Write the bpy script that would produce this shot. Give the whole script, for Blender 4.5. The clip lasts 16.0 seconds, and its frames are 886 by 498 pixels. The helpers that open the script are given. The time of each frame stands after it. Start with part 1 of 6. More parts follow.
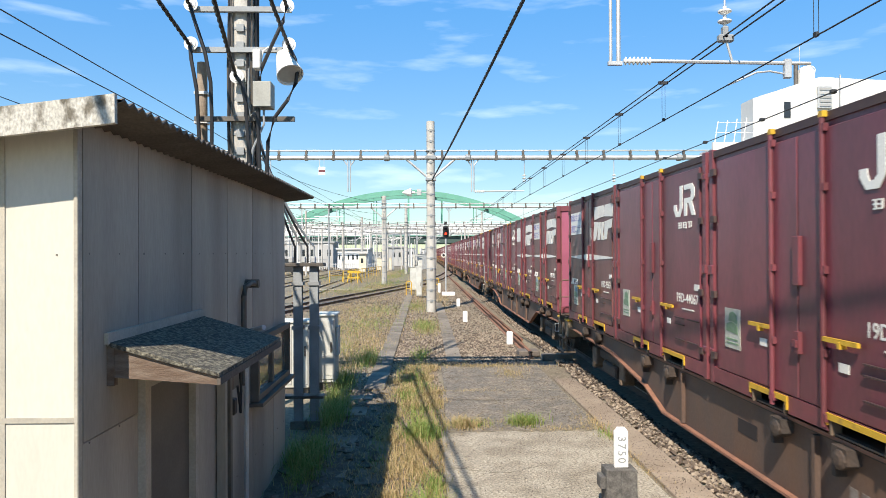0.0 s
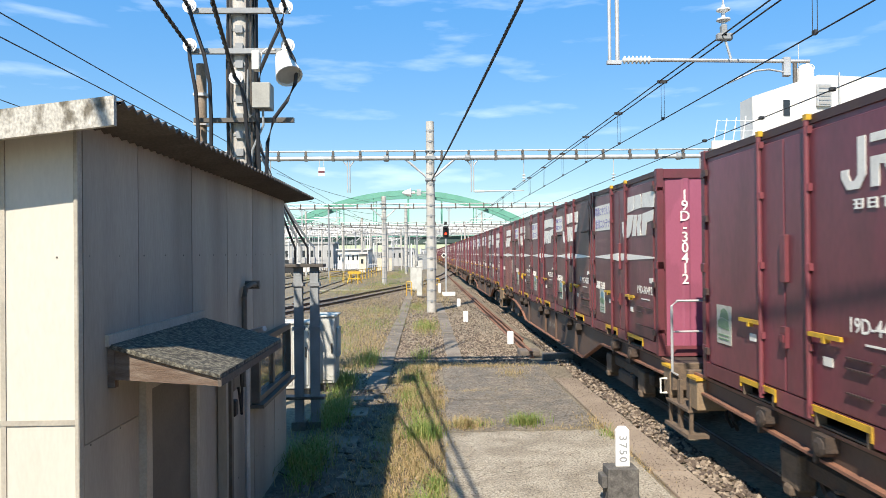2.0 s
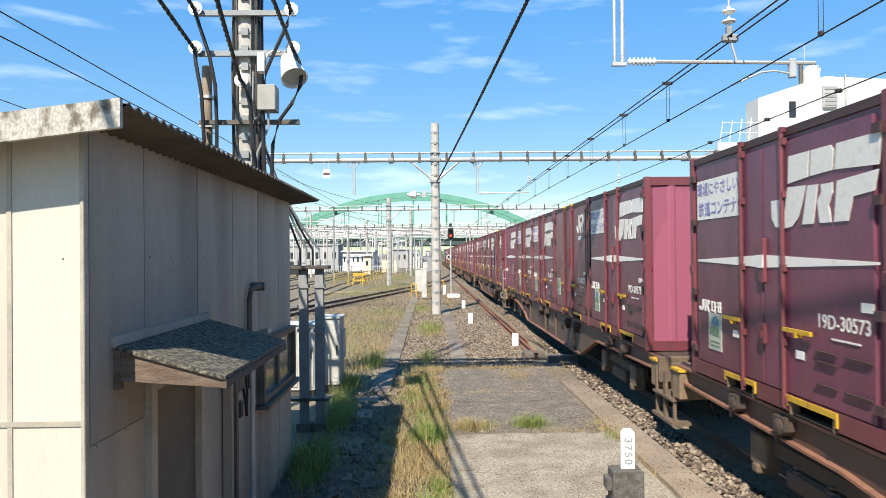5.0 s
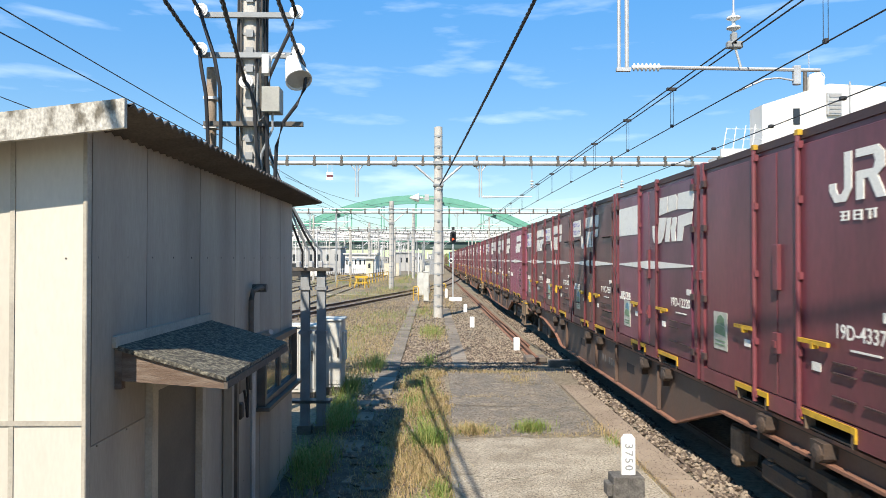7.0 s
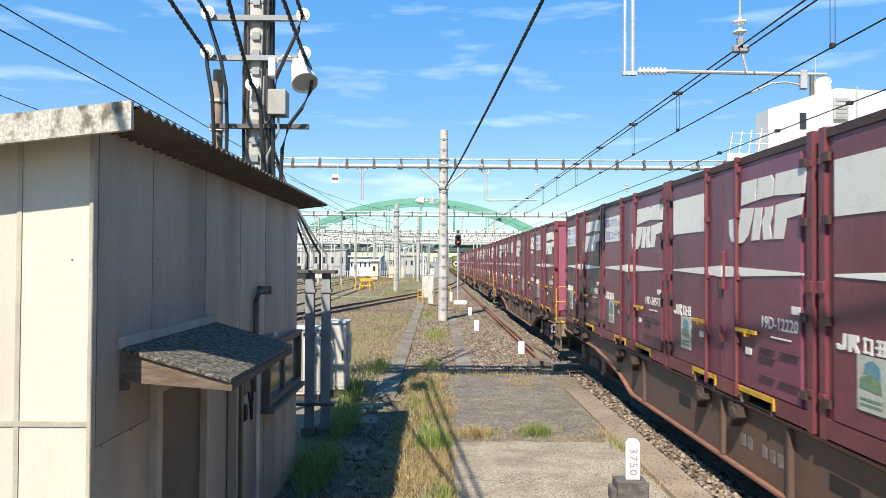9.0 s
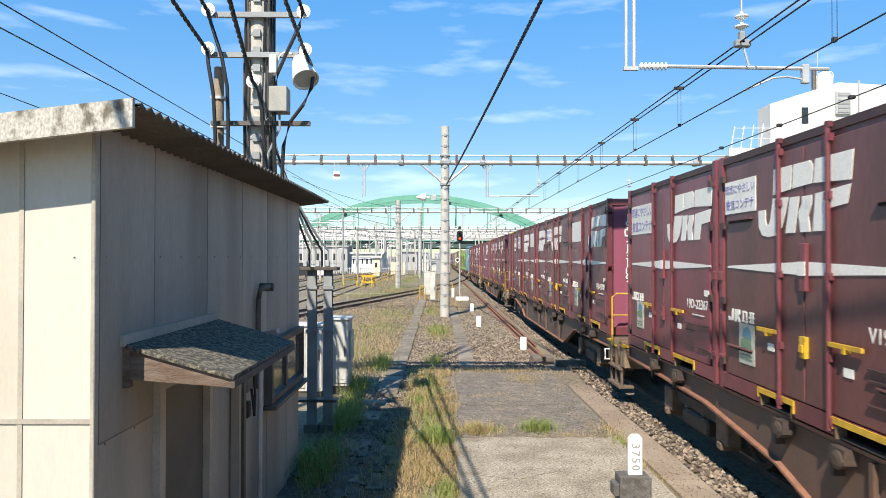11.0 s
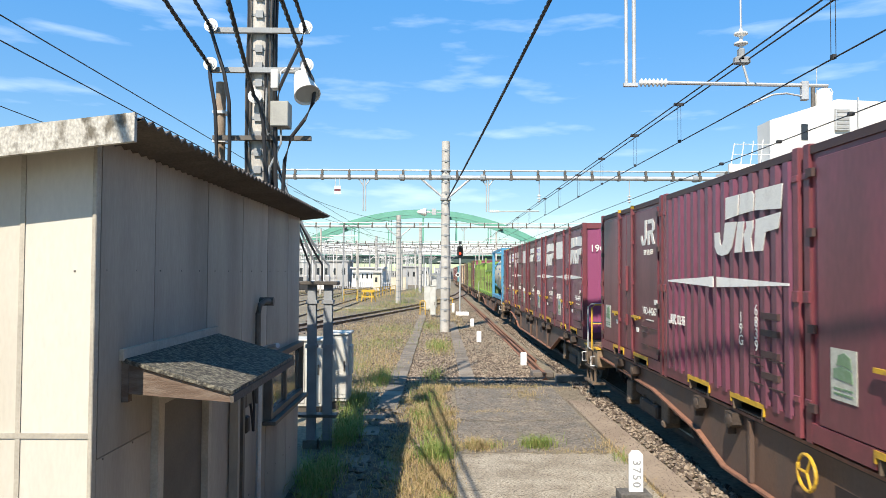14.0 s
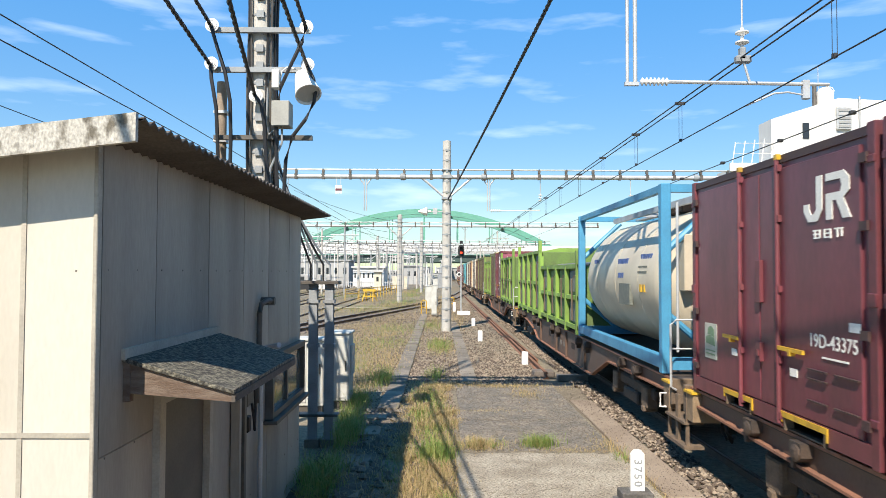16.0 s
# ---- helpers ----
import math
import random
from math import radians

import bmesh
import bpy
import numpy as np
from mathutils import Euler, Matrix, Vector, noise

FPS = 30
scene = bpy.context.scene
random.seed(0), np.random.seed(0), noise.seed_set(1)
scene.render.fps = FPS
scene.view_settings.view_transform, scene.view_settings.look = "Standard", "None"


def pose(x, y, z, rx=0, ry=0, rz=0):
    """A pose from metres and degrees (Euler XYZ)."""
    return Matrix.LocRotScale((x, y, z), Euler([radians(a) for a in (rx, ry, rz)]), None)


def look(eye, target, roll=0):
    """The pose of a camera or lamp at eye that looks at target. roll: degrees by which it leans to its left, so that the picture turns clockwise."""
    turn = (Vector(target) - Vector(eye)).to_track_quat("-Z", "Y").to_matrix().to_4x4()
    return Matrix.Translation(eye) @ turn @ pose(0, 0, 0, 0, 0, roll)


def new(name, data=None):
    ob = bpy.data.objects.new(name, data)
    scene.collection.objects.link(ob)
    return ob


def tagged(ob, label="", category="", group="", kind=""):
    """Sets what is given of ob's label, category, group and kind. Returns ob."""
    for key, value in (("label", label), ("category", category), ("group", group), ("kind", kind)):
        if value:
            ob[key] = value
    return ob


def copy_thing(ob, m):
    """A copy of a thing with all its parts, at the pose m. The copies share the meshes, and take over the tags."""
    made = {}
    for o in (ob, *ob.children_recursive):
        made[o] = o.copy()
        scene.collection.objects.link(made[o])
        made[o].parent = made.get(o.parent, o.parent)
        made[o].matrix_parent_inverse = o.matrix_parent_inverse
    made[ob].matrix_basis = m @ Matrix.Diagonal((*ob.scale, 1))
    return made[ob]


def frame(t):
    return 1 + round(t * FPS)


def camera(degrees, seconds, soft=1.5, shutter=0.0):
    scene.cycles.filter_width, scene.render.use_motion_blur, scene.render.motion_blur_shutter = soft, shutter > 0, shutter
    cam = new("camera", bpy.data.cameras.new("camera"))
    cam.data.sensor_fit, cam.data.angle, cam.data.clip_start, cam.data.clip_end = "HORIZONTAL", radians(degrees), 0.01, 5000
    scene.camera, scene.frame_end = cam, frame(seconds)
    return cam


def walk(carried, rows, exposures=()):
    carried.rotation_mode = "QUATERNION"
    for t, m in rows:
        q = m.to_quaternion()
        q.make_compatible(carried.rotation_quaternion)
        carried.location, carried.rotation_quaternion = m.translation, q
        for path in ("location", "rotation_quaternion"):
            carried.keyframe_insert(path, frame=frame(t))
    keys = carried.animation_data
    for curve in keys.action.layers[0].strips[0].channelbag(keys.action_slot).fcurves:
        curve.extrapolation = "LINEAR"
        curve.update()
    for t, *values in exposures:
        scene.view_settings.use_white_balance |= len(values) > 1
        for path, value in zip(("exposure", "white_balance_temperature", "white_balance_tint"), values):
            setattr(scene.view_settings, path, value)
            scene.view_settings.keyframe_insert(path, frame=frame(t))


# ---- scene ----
EYE = Vector((0.0, 0.0, 2.40))
cam = camera(63.37, 16.0, soft=0.8, shutter=0.07)


def aim(t, yaw, pitch, roll):
    a, b = radians(yaw), radians(pitch)
    way = Vector((math.sin(a) * math.cos(b), math.cos(a) * math.cos(b), math.sin(b)))
    return (t, look(EYE, EYE + 50 * way, -roll))


walk(cam, [aim(*r) for r in (
    (0, 1.444, 0.338, 0.250), (0.5, 1.385, 0.349, 0.291), (1, 1.425, 0.345, 0.555), (1.5, 1.509, 0.320, 0.713),
    (2, 1.437, 0.348, 0.590), (2.5, 1.274, 0.468, 0.517), (3, 1.178, 0.505, 0.689), (3.5, 1.146, 0.471, 0.821),
    (4, 1.157, 0.405, 0.986), (6.5, 0.852, 0.726, -0.200), (7, 0.863, 0.774, -0.043), (7.5, 0.777, 0.845, -0.226),
    (8, 0.762, 0.834, -0.023), (8.5, 0.681, 0.887, -0.166), (9, 0.471, 1.016, -0.330), (11.5, 0.304, 0.616, 0.025),
    (12, 0.375, 0.553, 0.211), (12.5, 0.400, 0.745, 0.074), (13, 0.344, 1.317, -0.291), (13.5, 0.319, 1.704, -0.236),
    (14, 0.300, 1.906, -0.283), (14.5, 0.242, 1.975, -0.330), (15, 0.186, 1.961, -0.347), (15.5, 0.186, 1.922, -0.274),
    (16, 0.209, 1.856, -0.221))], exposures=((0, 0.66, 7050, 11), (16, 0.66, 7050, 11)))

# ---- world and sun: shadows run forward and a little to the right ----
SUN = Vector((-0.30, -0.90, 1.0)).normalized()
sun = new("sun", bpy.data.lights.new("sun", "SUN"))
sun.data.energy, sun.data.angle, sun.data.color = 5.0, radians(0.55), (1.0, 0.95, 0.87)
sun.matrix_world = look(SUN * 60, (0, 0, 0))
world = bpy.data.worlds.new("world")
scene.world = world
world.use_nodes = True
wn, wl = world.node_tree.nodes, world.node_tree.links
sky = wn.new("ShaderNodeTexSky")
sky.sky_type, sky.sun_disc = "NISHITA", False
sky.sun_elevation = math.asin(SUN.z)
sky.sun_rotation = math.atan2(SUN.x, SUN.y)
sky.air_density, sky.dust_density, sky.ozone_density = 1.0, 0.0, 2.5
wbg = wn["Background"]
wbg.inputs[1].default_value = 0.43
# thin streaks of high cloud
wco, wmap = wn.new("ShaderNodeTexCoord"), wn.new("ShaderNodeMapping")
wmap.inputs["Rotation"].default_value = (0, radians(-28), 0)
wmap.inputs["Scale"].default_value = (2.2, 1.0, 11.0)
wnoise, wramp, wmix = wn.new("ShaderNodeTexNoise"), wn.new("ShaderNodeValToRGB"), wn.new("ShaderNodeMix")
wnoise.inputs["Scale"].default_value, wnoise.inputs["Detail"].default_value = 2.3, 7
wramp.color_ramp.elements[0].position, wramp.color_ramp.elements[1].position = 0.56, 0.86
wramp.color_ramp.elements[1].color = (0.3, 0.3, 0.3, 1)
wmix.data_type = "RGBA"
wmix.inputs["B"].default_value = (3.9, 4.1, 4.5, 1)
wl.new(wco.outputs["Generated"], wmap.inputs[0])
wl.new(wmap.outputs[0], wnoise.inputs["Vector"])
wl.new(wnoise.outputs["Fac"], wramp.inputs[0])
wl.new(wramp.outputs[0], wmix.inputs["Factor"])
wsat = wn.new("ShaderNodeHueSaturation")
wsat.inputs["Saturation"].default_value = 2.4
wsat.inputs["Hue"].default_value = 0.514
wgam = wn.new("ShaderNodeGamma")
wgam.inputs[1].default_value = 0.43
wl.new(sky.outputs[0], wgam.inputs[0])
wl.new(wgam.outputs[0], wsat.inputs["Color"])
wsep, wtint = wn.new("ShaderNodeSeparateXYZ"), wn.new("ShaderNodeValToRGB")
wl.new(wco.outputs["Generated"], wsep.inputs[0])
wl.new(wsep.outputs["Z"], wtint.inputs[0])
we = wtint.color_ramp.elements
we[0].position, we[0].color = 0.02, (0.48, 0.60, 0.645, 1)
we[1].position, we[1].color = 0.42, (0.86, 0.85, 0.81, 1)
high = we.new(0.95)
high.color = (0.90, 0.74, 0.58, 1)
wmul = wn.new("ShaderNodeMix")
wmul.data_type, wmul.blend_type = "RGBA", "MULTIPLY"
wmul.inputs["Factor"].default_value = 1.0
wl.new(wsat.outputs[0], wmul.inputs["A"])
wl.new(wtint.outputs[0], wmul.inputs["B"])
wl.new(wmul.outputs["Result"], wmix.inputs["A"])
wl.new(wmix.outputs["Result"], wbg.inputs[0])


# ---- materials ----
def mat(name, base, rough=0.7, metal=0.0, second=None, scale=3.0, amount=0.6, sharp=(0.42, 0.62), fine=0.12, fine_scale=60.0,
        bump=0.0, bump_scale=40.0, vary=0.0, stretch=(1, 1, 1), world_space=False):
    """Base colour with large blotches of a second colour, fine grain, relief, and a random shift from object to object."""
    m = bpy.data.materials.new(name)
    m.use_nodes = True
    n, l = m.node_tree.nodes, m.node_tree.links
    bs = n["Principled BSDF"]
    bs.inputs["Roughness"].default_value, bs.inputs["Metallic"].default_value = rough, metal
    co, mp = n.new("ShaderNodeTexCoord"), n.new("ShaderNodeMapping")
    mp.inputs["Scale"].default_value = stretch
    if world_space:
        l.new(n.new("ShaderNodeNewGeometry").outputs["Position"], mp.inputs[0])
    else:
        l.new(co.outputs["Object"], mp.inputs[0])
    oi = n.new("ShaderNodeObjectInfo")
    off = n.new("ShaderNodeVectorMath")
    off.operation = "ADD"
    l.new(mp.outputs[0], off.inputs[0])
    if not world_space:
        sc = n.new("ShaderNodeMath")
        sc.operation, sc.inputs[1].default_value = "MULTIPLY", 37.0
        l.new(oi.outputs["Random"], sc.inputs[0])
        l.new(sc.outputs[0], off.inputs[1])
    big = n.new("ShaderNodeTexNoise")
    big.inputs["Scale"].default_value, big.inputs["Detail"].default_value = scale, 6
    l.new(off.outputs[0], big.inputs["Vector"])
    rp = n.new("ShaderNodeMapRange")
    rp.inputs[1].default_value, rp.inputs[2].default_value, rp.inputs[4].default_value = sharp[0], sharp[1], amount
    l.new(big.outputs["Fac"], rp.inputs[0])
    mx = n.new("ShaderNodeMix")
    mx.data_type = "RGBA"
    mx.inputs["A"].default_value = (*base, 1)
    mx.inputs["B"].default_value = (*(second or tuple(c * 0.75 for c in base)), 1)
    l.new(rp.outputs[0], mx.inputs["Factor"])
    fn = n.new("ShaderNodeTexNoise")
    fn.inputs["Scale"].default_value, fn.inputs["Detail"].default_value = fine_scale, 4
    l.new(off.outputs[0], fn.inputs["Vector"])
    fr = n.new("ShaderNodeMapRange")
    fr.inputs[1].default_value, fr.inputs[2].default_value = 0.25, 0.75
    fr.inputs[3].default_value, fr.inputs[4].default_value = 1 - fine, 1 + fine
    l.new(fn.outputs["Fac"], fr.inputs[0])
    hv = n.new("ShaderNodeHueSaturation")
    l.new(mx.outputs["Result"], hv.inputs["Color"])
    if vary:
        vr = n.new("ShaderNodeMapRange")
        vr.inputs[3].default_value, vr.inputs[4].default_value = 1 - vary, 1 + vary
        l.new(oi.outputs["Random"], vr.inputs[0])
        mm = n.new("ShaderNodeMath")
        mm.operation = "MULTIPLY"
        l.new(vr.outputs[0], mm.inputs[0])
        l.new(fr.outputs[0], mm.inputs[1])
        l.new(mm.outputs[0], hv.inputs["Value"])
    else:
        l.new(fr.outputs[0], hv.inputs["Value"])
    l.new(hv.outputs[0], bs.inputs["Base Color"])
    rr = n.new("ShaderNodeMapRange")
    rr.inputs[3].default_value, rr.inputs[4].default_value = max(rough - 0.12, 0.05), min(rough + 0.12, 1)
    l.new(big.outputs["Fac"], rr.inputs[0])
    l.new(rr.outputs[0], bs.inputs["Roughness"])
    if bump:
        bn, bp = n.new("ShaderNodeTexNoise"), n.new("ShaderNodeBump")
        bn.inputs["Scale"].default_value, bn.inputs["Detail"].default_value = bump_scale, 5
        l.new(off.outputs[0], bn.inputs["Vector"])
        bp.inputs["Strength"].default_value, bp.inputs["Distance"].default_value = bump, 0.02
        l.new(bn.outputs["Fac"], bp.inputs["Height"])
        l.new(bp.outputs[0], bs.inputs["Normal"])
    return m


MAROON = mat("maroon_paint", (0.165, 0.043, 0.057), 0.40, second=(0.112, 0.042, 0.046), scale=1.6, amount=0.75, vary=0.20, fine=0.14, fine_scale=22, bump=0.04, bump_scale=3, stretch=(1, 1, 0.35))
PLUM = mat("plum_paint", (0.165, 0.047, 0.080), 0.38, second=(0.122, 0.046, 0.060), scale=1.6, amount=0.75, vary=0.18, fine=0.14, fine_scale=22, bump=0.04, bump_scale=3, stretch=(1, 1, 0.35))
BROWN = mat("brown_paint", (0.148, 0.055, 0.053), 0.44, second=(0.102, 0.049, 0.043), scale=1.6, amount=0.75, vary=0.18, fine=0.15, fine_scale=22, bump=0.04, bump_scale=3, stretch=(1, 1, 0.35))
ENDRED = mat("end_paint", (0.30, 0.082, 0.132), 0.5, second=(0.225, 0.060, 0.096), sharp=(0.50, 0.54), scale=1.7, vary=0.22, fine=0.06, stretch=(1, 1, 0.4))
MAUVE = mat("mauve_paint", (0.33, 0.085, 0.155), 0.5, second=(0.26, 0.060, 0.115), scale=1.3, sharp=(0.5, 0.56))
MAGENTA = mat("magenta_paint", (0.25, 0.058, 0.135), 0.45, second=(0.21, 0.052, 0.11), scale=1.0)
POSTRED = mat("post_paint", (0.165, 0.042, 0.052), 0.45, second=(0.12, 0.040, 0.042), scale=5, vary=0.2)
DARKTRIM = mat("dark_trim", (0.058, 0.030, 0.030), 0.6, second=(0.08, 0.05, 0.04), scale=6)
WHITEMARK = mat("white_marking", (0.80, 0.77, 0.70), 0.55, second=(0.55, 0.50, 0.46), scale=7, amount=0.5, sharp=(0.55, 0.8), vary=0.1)
GREYMARK = mat("violet_lettering", (0.22, 0.20, 0.42), 0.6, second=(0.45, 0.42, 0.5), scale=9)
YELLOW = mat("yellow_paint", (0.58, 0.35, 0.03), 0.5, second=(0.22, 0.12, 0.04), scale=9, sharp=(0.5, 0.7))
GREENSTICK = mat("green_sticker", (0.14, 0.24, 0.13), 0.5, second=(0.22, 0.30, 0.22), scale=20)
BLUESTICK = mat("blue_sticker", (0.10, 0.24, 0.32), 0.5, second=(0.16, 0.30, 0.34), scale=20)
BLACKGAP = mat("dark_slot", (0.02, 0.014, 0.014), 0.8)
CREAMSTICK = mat("cream_sticker", (0.50, 0.50, 0.43), 0.5, second=(0.36, 0.36, 0.29), scale=12)
UNDER = mat("grimy_steel", (0.045, 0.034, 0.028), 0.75, second=(0.085, 0.053, 0.035), scale=5, fine=0.25, bump=0.3)
SOLE = mat("wagon_side_paint", (0.095, 0.062, 0.048), 0.65, second=(0.14, 0.075, 0.045), scale=2.0, fine=0.15, stretch=(1, 1, 0.4), bump=0.15)
RUSTEDGE = mat("rusty_flange", (0.25, 0.115, 0.070), 0.8, second=(0.15, 0.075, 0.05), scale=7, fine=0.2)
SPRINGTAN = mat("dusty_steel", (0.15, 0.105, 0.07), 0.85, second=(0.08, 0.06, 0.045), scale=9, fine=0.25)
TANBOX = mat("tan_box_paint", (0.25, 0.175, 0.105), 0.75, second=(0.14, 0.095, 0.06), scale=6, fine=0.2)
GREYSTENCIL = mat("worn_stencil", (0.20, 0.175, 0.155), 0.8, second=(0.10, 0.07, 0.055), scale=14)
WHITEROD = mat("white_rail_paint", (0.72, 0.70, 0.66), 0.5)


# ---- mesh helpers ----
def box(bm, x0, x1, y0, y1, z0, z1):
    v = [bm.verts.new(p) for p in ((x0, y0, z0), (x1, y0, z0), (x1, y1, z0), (x0, y1, z0), (x0, y0, z1), (x1, y0, z1), (x1, y1, z1), (x0, y1, z1))]
    for f in ((3, 2, 1, 0), (4, 5, 6, 7), (0, 1, 5, 4), (1, 2, 6, 5), (2, 3, 7, 6), (3, 0, 4, 7)):
        bm.faces.new([v[i] for i in f])
    return v


def prism(bm, outline, axis, a, b):
    """An outline of 2D points drawn out along an axis from a to b. Axis x: (y, z), y: (x, z), z: (x, y)."""
    def at(p, h):
        return (h, p[0], p[1]) if axis == "x" else (p[0], h, p[1]) if axis == "y" else (p[0], p[1], h)
    lo, hi = [bm.verts.new(at(p, a)) for p in outline], [bm.verts.new(at(p, b)) for p in outline]
    n = len(outline)
    bm.faces.new(lo)
    bm.faces.new(hi[::-1])
    for i in range(n):
        bm.faces.new((lo[i], lo[(i + 1) % n], hi[(i + 1) % n], hi[i]))


def tube(bm, points, r, n=8, r_end=None):
    """A round bar along points."""
    pts = [Vector(p) for p in points]
    rings = []
    for i, p in enumerate(pts):
        d = (pts[min(i + 1, len(pts) - 1)] - pts[max(i - 1, 0)]).normalized()
        side = d.cross(Vector((0, 0, 1)) if abs(d.z) < 0.95 else Vector((1, 0, 0))).normalized()
        up = side.cross(d)
        rad = r if r_end is None else r + (r_end - r) * i / (len(pts) - 1)
        rings.append([bm.verts.new(p + rad * (math.cos(6.28319 * k / n) * side + math.sin(6.28319 * k / n) * up)) for k in range(n)])
    for a, b in zip(rings, rings[1:]):
        for k in range(n):
            bm.faces.new((a[k], a[(k + 1) % n], b[(k + 1) % n], b[k]))
    bm.faces.new(rings[0][::-1])
    bm.faces.new(rings[-1])


def turned(bm, profile, centre=(0, 0, 0), n=16, axis="z"):
    """A solid of revolution from (radius, height) pairs."""
    rings = []
    for r, h in profile:
        ring = []
        for k in range(n):
            c, s = r * math.cos(6.28319 * k / n), r * math.sin(6.28319 * k / n)
            p = (c, s, h) if axis == "z" else (h, c, s) if axis == "x" else (c, h, s)
            ring.append(bm.verts.new(Vector(p) + Vector(centre)))
        rings.append(ring)
    for a, b in zip(rings, rings[1:]):
        for k in range(n):
            bm.faces.new((a[k], a[(k + 1) % n], b[(k + 1) % n], b[k]))
    bm.faces.new(rings[0][::-1])
    bm.faces.new(rings[-1])


def finish(bm, smooth=False, bevel=0.0):
    if bevel:
        bmesh.ops.bevel(bm, geom=bm.edges[:], offset=bevel, segments=1, affect="EDGES", clamp_overlap=True)
    bmesh.ops.recalc_face_normals(bm, faces=bm.faces[:])
    if smooth:
        for f in bm.faces:
            f.smooth = True
        for e in bm.edges:
            if len(e.link_faces) == 2 and e.calc_face_angle(0) > 0.7:
                e.smooth = False


def solid(name, bm, material, smooth=False, bevel=0.0):
    finish(bm, smooth, bevel)
    me = bpy.data.meshes.new(name)
    bm.to_mesh(me)
    bm.free()
    me.materials.append(material)
    return new(name, me)


def part(name, bm, material, parent, label="", smooth=False, bevel=0.0):
    ob = solid(name, bm, material, smooth, bevel)
    ob.parent = parent
    return tagged(ob, label)


def boxes(*rows):
    bm = bmesh.new()
    for r in rows:
        box(bm, *r)
    return bm


def bars(*rows, n=8):
    """Round bars: (points, radius)."""
    bm = bmesh.new()
    for points, r in rows:
        tube(bm, points, r, n)
    return bm


LETTERS = {}


def lettering(name, text, size, material, parent, m, label=""):
    """Raised writing in the built-in font; the same writing shares one mesh."""
    key = (text, size, material.name)
    if key not in LETTERS:
        cu = bpy.data.curves.new(name, "FONT")
        cu.body, cu.size, cu.extrude, cu.offset = text, size, 0.001, size * 0.012
        cu.resolution_u = 3
        cu.align_x, cu.align_y = "CENTER", "CENTER"
        tmp = bpy.data.objects.new(name, cu)
        LETTERS[key] = bpy.data.meshes.new_from_object(tmp)
        bpy.data.objects.remove(tmp)
        LETTERS[key].materials.clear()
        LETTERS[key].materials.append(material)
    ob = new(name, LETTERS[key])
    ob.matrix_basis = m
    ob.parent = parent
    return tagged(ob, label)


def thing(name, label, category, at=None, group="", kind=""):
    ob = new(name)
    ob.empty_display_size = 0.2
    if at is not None:
        ob.matrix_basis = at
    return tagged(ob, label, category, group, kind)


def sag(a, b, drop, n=14):
    a, b = Vector(a), Vector(b)
    return [a.lerp(b, i / n) - Vector((0, 0, drop * 4 * (i / n) * (1 - i / n))) for i in range(n + 1)]


# ---- train ----
TRACK_X = 4.32       # centre of the train's track
DECK = 1.0           # height of the wagon deck above the rails
LEN, GAP, WIDTH, TALL = 3.715, 0.09, 2.46, 2.50
PITCH = 20.4         # wagon over couplers
# metres run by the train at each half second
RUN = (-16.71, -9.72, -2.76, 4.15, 11.01, 17.84, 24.62, 31.32, 37.92, 44.5, 51.06, 57.6, 64.15, 70.69, 77.25, 83.81, 90.36, 96.94, 103.53, 110.1, 116.63, 123.14, 129.63,
       136.09, 142.54, 148.98, 155.43, 161.89, 168.34, 174.77, 181.18, 187.57, 193.93)
MOVING = []          # things of the train and their places along it
SX = -WIDTH / 2      # the side that faces the camera


def along(f):
    """A place along a container: 0 at its far end, 1 at its near end."""
    return LEN * (0.5 - f)


ON_DOOR = [0.0]      # how far the side being marked lies behind the ribs


def flat(bm, outline, x):
    """A thin plate on the container's side: outline of (fraction, height), 4 mm thick."""
    prism(bm, [(along(f), z) for f, z in outline], "x", x + ON_DOOR[0] - 0.004, x + ON_DOOR[0] + 0.002)


def rect(f0, f1, z0, z1):
    return [(f0, z0), (f1, z0), (f1, z1), (f0, z1)]


def logo_wide(scale=1.0, move=0.0):
    """Three slanted white letter-like blocks cut by a dark wedge."""
    bm = bmesh.new()
    for outline in ([(0.628, 1.985), (0.716, 2.01), (0.722, 2.22), (0.632, 2.22)],
                    [(0.724, 2.012), (0.812, 2.025), (0.818, 2.18), (0.805, 2.22), (0.730, 2.22)],
                    [(0.820, 2.025), (0.966, 1.995), (0.975, 2.22), (0.828, 2.22)],
                    [(0.545, 1.86), (0.548, 1.70), (0.565, 1.625), (0.60, 1.60), (0.645, 1.615), (0.672, 1.68), (0.690, 1.80), (0.706, 1.945), (0.626, 1.955), (0.612, 1.76), (0.602, 1.71), (0.592, 1.72), (0.586, 1.78), (0.586, 1.86)],
                    [(0.690, 1.625), (0.736, 1.625), (0.756, 1.935), (0.714, 1.94)],
                    [(0.752, 1.80), (0.757, 1.72), (0.762, 1.625), (0.806, 1.625), (0.797, 1.76), (0.812, 1.85), (0.812, 1.93), (0.768, 1.93), (0.770, 1.87)],
                    [(0.816, 1.625), (0.866, 1.625), (0.884, 1.80), (0.952, 1.82), (0.964, 1.965), (0.828, 1.935)]):
        flat(bm, [(0.76 + move + (f - 0.76) * scale, 2.22 + (z - 2.22) * scale) for f, z in outline], SX - 0.014)
    return bm


